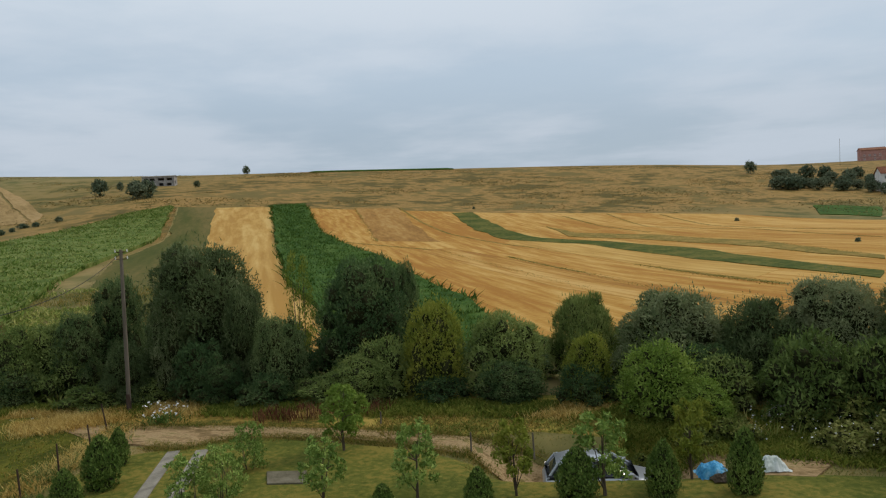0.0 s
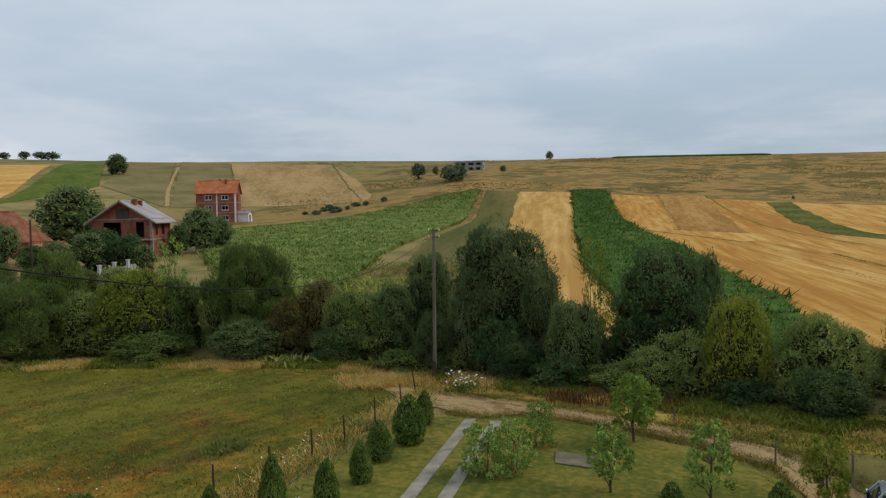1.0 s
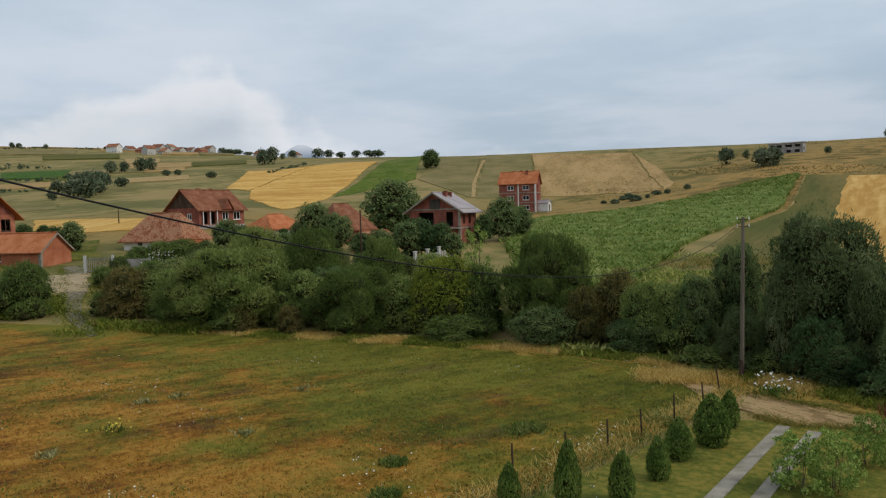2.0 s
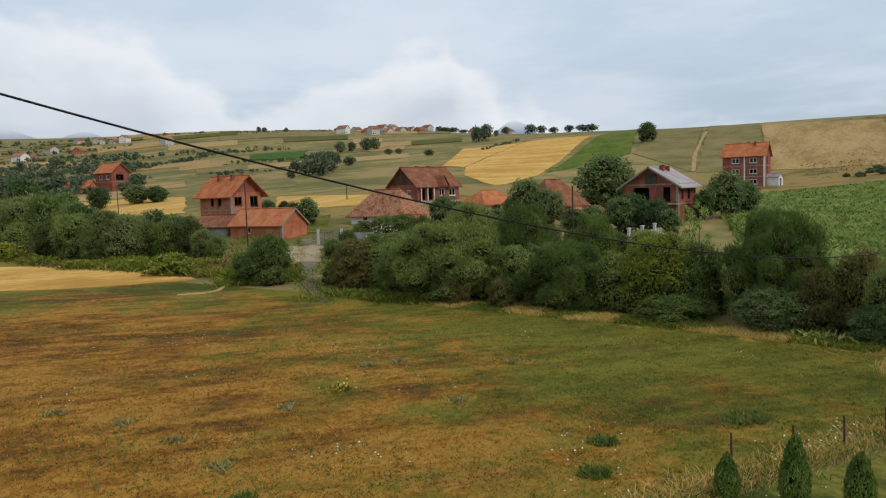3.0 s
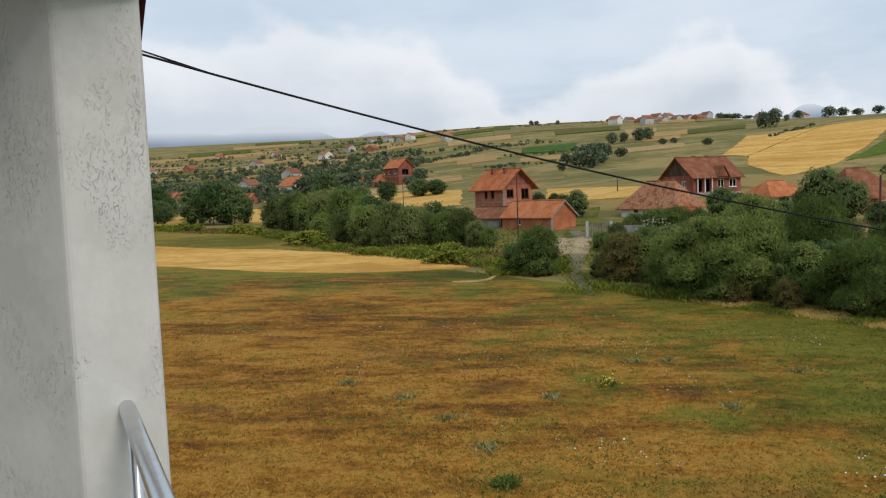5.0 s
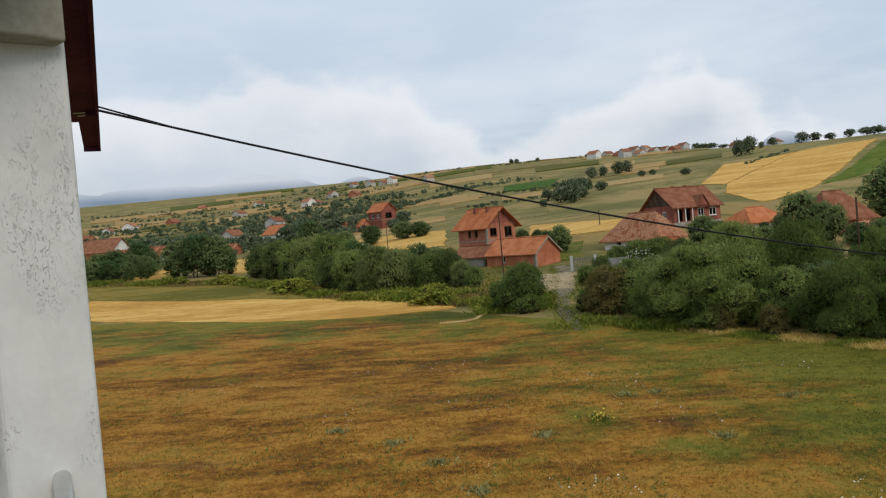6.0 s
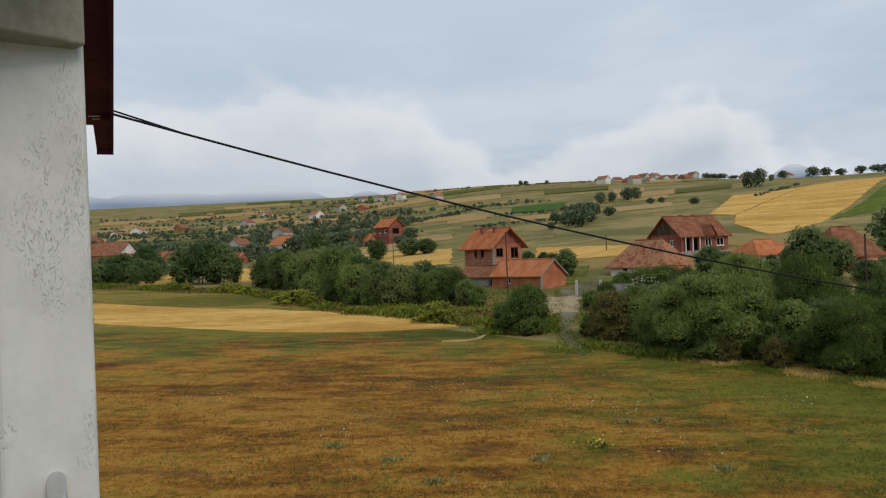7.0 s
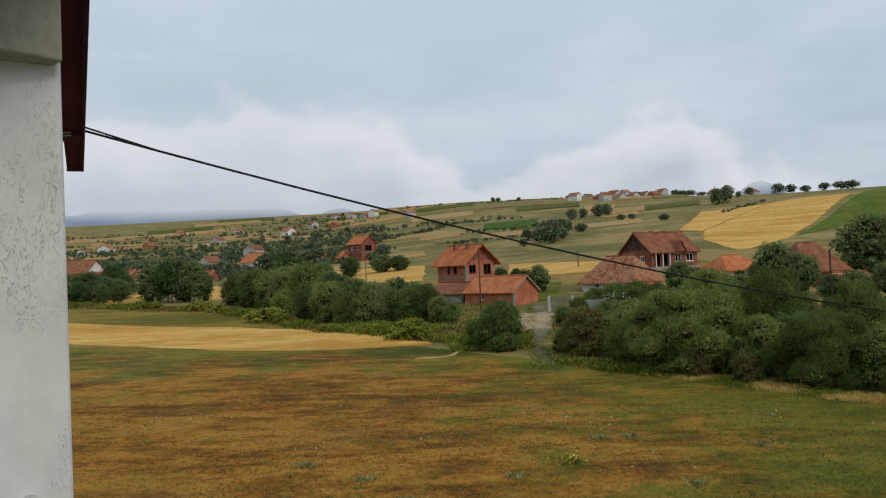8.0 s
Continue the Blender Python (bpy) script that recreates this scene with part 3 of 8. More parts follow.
def field(name, label, one, other, mat, rise, kind="structure", step=4.0, wave=0.0, category="", ragged=1.0):
    """A sheet of crop or grass laid over the ground between two edge lines, with a small standing edge."""
    la = max(np.hypot(*np.diff(np.array(e, float), axis=0).T).sum() for e in (one, other))
    wa = max(math.dist(one[0], other[0]), math.dist(one[-1], other[-1]), math.dist(one[len(one) // 2], other[len(other) // 2]))
    n, m = int(np.clip(la / step, 6, 60)), int(np.clip(wa / step, 4, 40))
    a, b = resample(one, n), resample(other, n)
    if name in ("field_margin", "clover_strip", "fallow_strip", "stubble_strip", "wheat_strip", "wheat_field", "field_path", "rank_meadow"):
        FRAYS.append((one, other, mat))
    u = np.linspace(0, 1, m)[None, :, None]
    p = a[:, None, :] * (1 - u) + b[:, None, :] * u
    far = np.hypot(p[..., 0], p[..., 1])
    wob = np.array([[(noise.noise(Vector((q[0] * 0.13, q[1] * 0.13, 1.0))), noise.noise(Vector((q[0] * 0.13, q[1] * 0.13, 8.0)))) for q in row] for row in p])
    p = p + wob * (np.clip(far / 160, 0.1, 1.0) * min(1.0, wa / 8) * ragged)[..., None]
    z = ground(p[..., 0], p[..., 1]) + 0.03 + rise + far * 0.0003 + np.maximum(0, far - 260) * 0.0016
    if wave:
        z += np.array([[noise.noise(Vector((q[0] * 0.9, q[1] * 0.9, 3.0))) * wave for q in row] for row in p])
    v = np.concatenate([p, z[..., None]], -1).reshape(-1, 3)
    faces = grid_faces(n, m)
    rim = [j for j in range(m)] + [i * m + m - 1 for i in range(1, n)] + [(n - 1) * m + j for j in range(m - 2, -1, -1)] + [i * m for i in range(n - 2, 0, -1)]
    base = len(v)
    low = v[rim].copy()
    low[:, 2] -= rise + 0.3 + np.hypot(low[:, 0], low[:, 1]) * 0.0025
    v = np.concatenate([v, low])
    k = len(rim)
    faces += [(rim[i], base + i, base + (i + 1) % k, rim[(i + 1) % k]) for i in range(k)]
    ob = mesh_object(name, v, faces, mat)
    bm = bmesh.new()
    bm.from_mesh(ob.data)
    bmesh.ops.recalc_face_normals(bm, faces=bm.faces)
    if sum(f.normal.z for f in bm.faces) < 0:
        bmesh.ops.reverse_faces(bm, faces=bm.faces)
    bm.to_mesh(ob.data)
    bm.free()
    return tagged(ob, label, category or name.replace("_", " "), kind=kind)


# ---- fields ----
field("stubble_field", "golden cut stubble field of several strips beyond the hedge", [(-42.2, 228.7), (-14.6, 229.9), (11.4, 224.9), (53.4, 221.7), (84.8, 215.6), (109.1, 184.6), (165, 170)],
      [(-27.5, 165.1), (-18.5, 138.2), (-9.3, 112.7), (-0.7, 73.9), (3, 50), (14, 46), (34, 38), (60, 28), (110, 15)], STUBBLE, 0.017)
field("stubble_strip", "darker orange strip of unraked wheat stubble", [(-27.2, 233.3), (-18.7, 181.9), (-13.4, 148.5)],
      [(-13.9, 235.8), (-7.0, 185.1), (-0.7, 146.1)], STUBBLE_DARK, 0.042)
field("stubble_strip", "darker orange strip of unraked wheat stubble", [(1.3, 133.1), (11.1, 110.4), (18.9, 85.0), (22.3, 71.2), (23.9, 57.9)],
      [(-4.7, 129.5), (5.4, 98.5), (12.1, 75.5), (16.6, 65.9), (18.7, 54.6)], STUBBLE_LOW, 0.042)
field("stubble_strip", "pale golden strip of raked stubble", [(17.2, 167.8), (29.7, 128.2), (35.2, 104.2), (36.6, 81.0)],
      [(12.3, 141.7), (22.6, 113.0), (28.3, 90.1), (30.9, 74.8)], WHEAT, 0.042)
field("clover_strip", "long dark green clover strip curving through the stubble", [(9.1, 224.8), (14.7, 175.0), (19.4, 153.9), (32.8, 141.4), (40.6, 120.5), (41.3, 93.4), (42.4, 71.7)],
      [(2.3, 222.5), (7.3, 175.0), (11.9, 150.4), (26.1, 138.2), (32.9, 111.9), (36.4, 91.1), (39.2, 66.4)], CLOVER, 0.105)
field("clover_strip", "thin olive green grass strip through the stubble", [(25.3, 182.3), (29.2, 165.2), (45.3, 153.5), (53.4, 126.3), (51.3, 86.7)],
      [(26.1, 167.1), (26.0, 155.7), (39.9, 143.9), (47.6, 121.5), (49.0, 82.9)], SEAM, 0.105)
field("clover_field", "bright green clover patch at the foot of the hill", [(121.6, 243.2), (130.5, 239.1), (137.5, 232.0)],
      [(108.6, 213.4), (114.5, 209.9), (118.6, 200.1)], CORN, 0.14)
field("wheat_strip", "pale golden cut wheat strip with straight rows", [(-66.9, 219.6), (-57.9, 186.1), (-50.8, 159.8), (-44, 135), (-34, 105), (-23.5, 75), (-15.5, 52), (-13.5, 46)],
      [(-51.8, 225.8), (-39.9, 176.4), (-30.5, 135.4), (-24.7, 113.5), (-18, 85), (-11.3, 64.3), (-8, 50), (-7, 45)], WHEATROWS, 0.07)
field("fallow_strip", "dark green fallow grass strip beside the wheat", [(-78.8, 222.0), (-66.1, 181.4), (-58.2, 155.0), (-54.6, 121.7), (-47, 100), (-38, 76), (-30, 55), (-27, 48)],
      [(-66.9, 219.6), (-57.9, 186.1), (-50.8, 159.8), (-44, 135), (-34, 105), (-23.5, 75), (-15.5, 52), (-13.5, 46)], FALLOW, 0.087)
field("field_path", "pale dry grass track between fields", [(-79.39999999999999, 222.3), (-66.69999999999999, 181.70000000000002), (-58.800000000000004, 155.3), (-55.2, 122.0)],
      [(-78.7, 222.0), (-66.0, 181.4), (-58.1, 155.0), (-54.5, 121.7)], SEAMDRY, 0.035)
field("maize_field", "broad light green maize field on the slope", [(-81.0, 222.0), (-68.3, 181.4), (-60.400000000000006, 155.0), (-56.800000000000004, 121.7), (-52, 100), (-40, 68), (-33, 52)],
      [(-88, 206), (-93, 186), (-104, 160), (-110, 138), (-92, 105), (-58, 70), (-48, 55)], MAIZE, 0.6)
field("maize_strip", "tall dark green maize strip beside the stubble", [(-51.8, 225.8), (-39.9, 176.4), (-30.5, 135.4), (-24.7, 113.5), (-18, 85), (-11.3, 64.3), (-8, 50), (-7, 45)],
      [(-43.8, 235.9), (-27.5, 165.1), (-18.5, 138.2), (-9.3, 112.7), (-0.7, 73.9), (1.9, 66.8), (3.5, 50), (4, 44)], CORN, 0.7)
field("stubble_field", "pale straw stubble field on the far slope", [(-274.4, 342.5), (-241.2, 345.1), (-212.9, 349.5)],
      [(-163.6, 208.2), (-143.2, 217.8), (-120.9, 217.1)], PALE, 0.035)
field("stubble_field", "pale straw stubble field on the far slope", [(-209.3, 346.4), (-159.4, 283.6)],
      [(-119.5, 216.3), (-125.4, 232.7)], PALE, 0.035)
field("pasture", "grey-green grazed slope below the crest", [(-333.4, 368.4), (-303.5, 358.0), (-286.5, 355.5)],
      [(-179.9, 192.3), (-172.7, 201.7), (-165.7, 209.0)], OLIVE, 0.035)
field("field_path", "pale dry track running up the slope", [(-286.6, 312.7), (-256.3, 276.5), (-217.8, 230.9), (-183.6, 193.8)],
      [(-284.1, 312.9), (-255.0, 276.8), (-216.3, 231.5), (-182.5, 194.8)], DRY, 0.14)
field("pasture", "grey-green grazed slope below the crest", [(-337.5, 329.2), (-330.4, 342.5), (-331.0, 360.2)],
      [(-254.6, 232.6), (-211.9, 209.4), (-183.9, 193.6)], OLIVE, 0.035)
field("clover_field", "bright green clover field on the hillside", [(-375.4, 315.7), (-408.7, 361.1), (-437.2, 406.2)],
      [(-216.7, 157.2), (-233.1, 185.9), (-255.3, 232.2)], CLOVERB, 0.035)
field("wheat_field", "golden wheat field on the hillside above the farm", [(-404.7, 281.1), (-401.3, 301.5), (-385.9, 316.7)],
      [(-222.5, 126.9), (-173.9, 109.2), (-213.7, 152.2)], GOLD, 0.035)
field("wheat_field", "golden wheat field on the hillside above the farm", [(-401.8, 229.9), (-387.9, 244.8), (-403.1, 276.4)],
      [(-280.8, 149.9), (-263.5, 150.4), (-308.8, 188.4)], GOLD, 0.035)
field("wheat_field", "golden wheat in the corner between two fields on the hillside", [(-403.0, 278.0), (-308.8, 190.0), (-263.5, 151.5)],
      [(-404.3, 280.3), (-318.0, 207.5), (-222.5, 127.6)], GOLD, 0.03)
field("wheat_field", "strip of golden wheat behind the brick houses", [(-189.6, 52.3), (-171.8, 57.6), (-144.2, 65.6)],
      [(-159.4, 43.9), (-143.5, 48.0), (-130.7, 59.4)], WHEAT, 0.052)
field("wheat_field", "strip of golden wheat behind the brick houses", [(-265.6, 8.9), (-261.5, 20.7), (-233.6, 36.6)],
      [(-193.7, 15.2), (-178.4, 20.2), (-172.9, 26.9)], WHEAT, 0.052)
field("clover_field", "dark green clover strip across the far slope", [(-584.7, 142.3), (-581.8, 162.3), (-576.3, 186.3)],
      [(-509.8, 123.9), (-492.1, 137.1), (-498.1, 155.2)], CORN, 0.14)
field("field_margin", "narrow dry weedy margin between stubble strips", [(-27.45, 233.3), (-18.65, 182.0), (-13.65, 148.5)],
      [(-26.95, 233.45000000000002), (-18.15, 182.15), (-13.15, 148.65)], SEAM, 0.035)
field("field_margin", "narrow dry weedy margin between stubble strips", [(-13.9, 237.8), (-5.7, 192.8), (0.8999999999999999, 163.8), (11.399999999999999, 139.3), (23.7, 118.7)],
      [(-13.299999999999999, 237.98000000000002), (-5.1000000000000005, 192.98000000000002), (1.5, 163.98000000000002), (12.0, 139.48000000000002), (24.3, 118.88000000000001)], SEAM, 0.035)
field("field_margin", "narrow dry weedy margin between stubble strips", [(-21.25, 148.3), (-0.44999999999999996, 128.0), (7.950000000000001, 100.3), (14.950000000000001, 73.0)],
      [(-20.549999999999997, 148.51000000000002), (0.24999999999999997, 128.21), (8.65, 100.50999999999999), (15.65, 73.21)], SEAM, 0.035)
field("field_margin", "narrow dry weedy margin between stubble strips", [(26.0, 99.3), (29.3, 78.2), (31.0, 67.7)],
      [(26.799999999999997, 99.53999999999999), (30.099999999999998, 78.44), (31.799999999999997, 67.94)], SEAM, 0.035)
field("field_margin", "narrow dry weedy margin between stubble strips", [(48.45, 220.5), (48.55, 178.2), (66.45, 157.8), (68.15, 115.5)],
      [(48.95, 220.65), (49.05, 178.35), (66.95, 157.95000000000002), (68.65, 115.65)], SEAM, 0.035)
field("field_margin", "narrow dry weedy margin between stubble strips", [(63.35, 216.9), (63.45, 176.0), (78.95, 133.7)],
      [(63.85, 217.05), (63.95, 176.15), (79.45, 133.85)], SEAM, 0.035)
field("field_margin", "narrow dry weedy margin between stubble strips", [(9.8, 116.8), (17.2, 90.6), (20.8, 70.5)],
      [(10.2, 116.92), (17.599999999999998, 90.72), (21.2, 70.62)], SEAM, 0.035)
field("field_margin", "narrow dry weedy margin between stubble strips", [(34.65, 212.4), (38.35, 184.2), (44.75, 161.9)],
      [(35.15, 212.55), (38.85, 184.35), (45.25, 162.05)], SEAM, 0.035)
field("rank_meadow", "rough yellow-green meadow between the wheat and the willows", [(-134.6, -41.2), (-125.4, -27.1), (-117.4, -12.9), (-104.5, 0.1), (-91.0, 6.9), (-83.1, 10.4), (-79.1, 12.7)],
      [(-165.5, -50.6), (-172.3, -43.1), (-159.6, -31.0), (-159.6, -20.8), (-141.4, -8.2), (-108.2, 3.3), (-91.4, 12.6)], RANKGROUND, 0.017)
field("wheat_field", "golden stubble patch behind the willows", [(-171.0, -44.6), (-169.3, -35.9)],
      [(-203.0, -54.2), (-200.1, -41.6)], WHEAT, 0.07)
field("wheat_field", "golden stubble patch behind the willows", [(-176.3, -24.2), (-175.0, -17.0)],
      [(-233.2, -31.8), (-228.5, -22.1)], WHEAT, 0.07)
field("wheat_field", "flat golden field of cut wheat beside the meadow", [(-134.8, -41.7), (-125.4, -27.1), (-117.4, -12.9), (-104.5, 0.1), (-91.0, 6.9), (-83.1, 10.4), (-79.1, 12.8)],
      [(-106.8, -33.2), (-97.4, -21.2), (-84.4, -9.3), (-78.7, -0.0), (-78.0, 5.9), (-77.5, 10.0), (-77.6, 12.7)], GOLD, 0.042)
field("field_path", "bleached trodden curve in the meadow grass", [(-68.5, 9.6), (-68.2, 11.4), (-68.8, 12.9), (-71.4, 14.3)],
      [(-67.8, 9.5), (-67.1, 11.3), (-67.6, 12.9), (-70.9, 14.4)], DRY, 0.021)
# the meadow below the house and the garden lawn
field("meadow", "mown meadow grass, green by the hedge and burnt brown elsewhere", [(-11, -90), (-12.5, -30), (-13.8, 2), (-13.8, 12), (-14.2, 22), (-14.8, 32)],
      [(-150, -110), (-104, -34), (-81, 8), (-61, 20.5), (-40, 30.5), (-20, 34.8)], MEADOW, 0.0)
field("garden_lawn", "green garden lawn with dry yellow patches", [(-13.6, 2), (-13.6, 15), (-13.4, 27.5)], [(30, 2), (30, 14), (22, 20), (8, 23.0), (2, 23.6), (-1.5, 27), (-8, 29.5)], LAWN, 0.02, step=1.2)
TRACK_SIDES = ([(-17, 33.2), (-13.7, 32.0), (-9.5, 31.4), (-3.8, 29.9), (-0.1, 28.4), (3.6, 26.6)], [(-12, 29.0), (-10.6, 28.4), (-8.9, 29.6), (-4.6, 29.0), (-1.8, 27.5), (1.3, 25.6)])
field("vegetable_patch", "green vegetable patch beside the farm", [spot(73.4, 118), spot(70.6, 118)], [spot(73.4, 138), spot(70.6, 138)], CLOVER, 0.1, category="field")
# the dirt track behind the garden, the gravel lane through the hedge
field("dirt_track", "rutted dusty dirt track between garden and hedge", [(-19, 33.6), (-13.7, 32.0), (-9.5, 31.4), (-3.8, 29.9), (-0.1, 28.4), (3.6, 26.6), (7.4, 25.6), (14, 25.2)],
      [(-15, 30.2), (-10.6, 28.4), (-8.9, 29.6), (-4.6, 29.0), (-1.8, 27.5), (1.3, 25.6), (3.6, 24.0), (11, 22.2)], DIRT, 0.03, step=0.9, category="dirt track")
field("grass_verge", "dry golden grass verge along the hedge", [(-62, 22), (-40, 32), (-24, 36), (-15, 36.5), (-6, 36.2)],
      [(-60, 19.5), (-40, 29.0), (-24, 33.3), (-13, 32.4), (-5, 30.2)], VERGE, 0.0, step=1.2)
field("grass_verge", "green weedy grass verge beyond the track", [(-6, 36.2), (-2, 36), (8, 33), (16, 29)], [(-5, 30.2), (-1, 29.0), (5, 26.2), (13, 23.8)], VERGEGREEN, 0.0, step=1.2)
LANE = [(71.4, 59, 0.3), (71.9, 64, 0.5), (72.5, 71, 0.6), (72.5, 80, 0.8), (72.3, 89, 1.3), (72.0, 100, 1.6), (72.3, 112, 1.3)]
LANE_SIDES = tuple([spot(b + k * math.degrees(w / d), d) for b, d, w in LANE] for k in (1, -1))
field("gravel_lane", "gravel lane leading through the hedge to the village, bush shade in its colour", *LANE_SIDES, LANESHADE, 0.05, step=1.5, category="lane", ragged=0.8)
field("gravel_yard", "pale trodden gravel yard before the garage", [spot(73.4, 87), spot(75.0, 103)], [spot(71.5, 87), spot(71.4, 104)], GRAVEL, 0.08, step=1.5, category="yard", ragged=2.0)

# ---- plants ----
def part(name, verts, faces, mat, parent, label="", smooth=False):
    ob = mesh_object(name, verts, faces, mat, smooth)
    ob.parent = parent
    if label:
        ob["label"] = label
    return ob


def thing(name, place, label, category, group="", turn=0.0):
    ob = new(name)
    ob.empty_display_size = 0.2
    ob.matrix_basis = pose(*place, 0, 0, turn)
    return tagged(ob, label, category, group)


def limb(verts, faces, a, b, ra, rb, sides=6):
    a, b = Vector(a), Vector(b)
    q = (b - a).to_track_quat("Z", "Y")
    base = len(verts)
    for p, r in ((a, ra), (b, rb)):
        for k in range(sides):
            t = 2 * math.pi * k / sides
            verts.append(tuple(p + q @ Vector((math.cos(t) * r, math.sin(t) * r, 0))))
    for k in range(sides):
        j = (k + 1) % sides
        faces.append((base + k, base + j, base + sides + j, base + sides + k))
    faces.append(tuple(base + sides + k for k in range(sides)))


ICO = []


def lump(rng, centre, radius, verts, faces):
    """A rough inner knot of wood and old leaves that fills a crown, as triangles."""
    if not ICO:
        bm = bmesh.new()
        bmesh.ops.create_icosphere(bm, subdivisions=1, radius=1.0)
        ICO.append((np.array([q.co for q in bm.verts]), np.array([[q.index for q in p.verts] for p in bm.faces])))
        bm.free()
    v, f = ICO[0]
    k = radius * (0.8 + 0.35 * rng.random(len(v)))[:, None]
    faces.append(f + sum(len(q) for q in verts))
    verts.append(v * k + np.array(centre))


def shoots(rng, centres, radii, count, size, slim=0.3, up=0.4, rough=0.3, open_crown=0.0):
    """Slim leafy shoots over the outside of the lobes of a crown; each lobe is knobbly, and few shoots lie hidden inside another lobe."""
    c, r = np.array(centres), np.array(radii)
    n = int(count * 3)
    pick = rng.choice(len(c), n, p=r**2 / (r**2).sum())
    d = rng.normal(size=(n, 3))
    d /= np.linalg.norm(d, axis=1)[:, None]
    d[:, 2] = np.where((d[:, 2] < -0.2) & (rng.random(n) < 0.7), -d[:, 2], d[:, 2])
    # knobs: every lobe swells round a set of directions of its own
    knob = rng.normal(size=(len(c), 9, 3))
    knob /= np.linalg.norm(knob, axis=2)[..., None]
    near = np.einsum("ij,ikj->ik", d, knob[pick]).max(axis=1)
    swell = 0.80 + rough * np.clip((near - 0.55) / 0.45, 0, 1) + 0.05 * rng.normal(size=n)
    depth = 1 - (0.2 + open_crown) * rng.random(n) ** 2
    p = c[pick] + d * (r[pick] * swell * depth)[:, None]
    inside = np.zeros(n, bool)
    for i in range(len(c)):
        inside |= (np.linalg.norm(p - c[i], axis=1) < r[i] * (0.74 - open_crown)) & (pick != i)
    keep = np.flatnonzero(~inside)[:count]
    d, p, n = d[keep], p[keep], len(keep)
    middle = p - np.array([0, 0, 0.35 * p[:, 2].max()])
    middle /= np.linalg.norm(middle, axis=1)[:, None]
    face = d * 0.55 + middle * 0.55 + rng.normal(size=(n, 3)) * 0.36
    face /= np.linalg.norm(face, axis=1)[:, None]
    along = rng.normal(size=(n, 3)) * 0.55 + d * 0.45 + np.array([0, 0, up])
    along /= np.linalg.norm(along, axis=1)[:, None]
    side = np.cross(face, along)
    side /= np.linalg.norm(side, axis=1)[:, None] + 1e-9
    s = (size * (0.55 + 0.9 * rng.random(n)))[:, None]
    w = s * slim
    v = np.stack([p - along * s * 0.4 - side * w, p - along * s * 0.25 + side * w, p + along * s * 0.6], 1).reshape(-1, 3)
    return v, np.arange(n * 3).reshape(-1, 3)


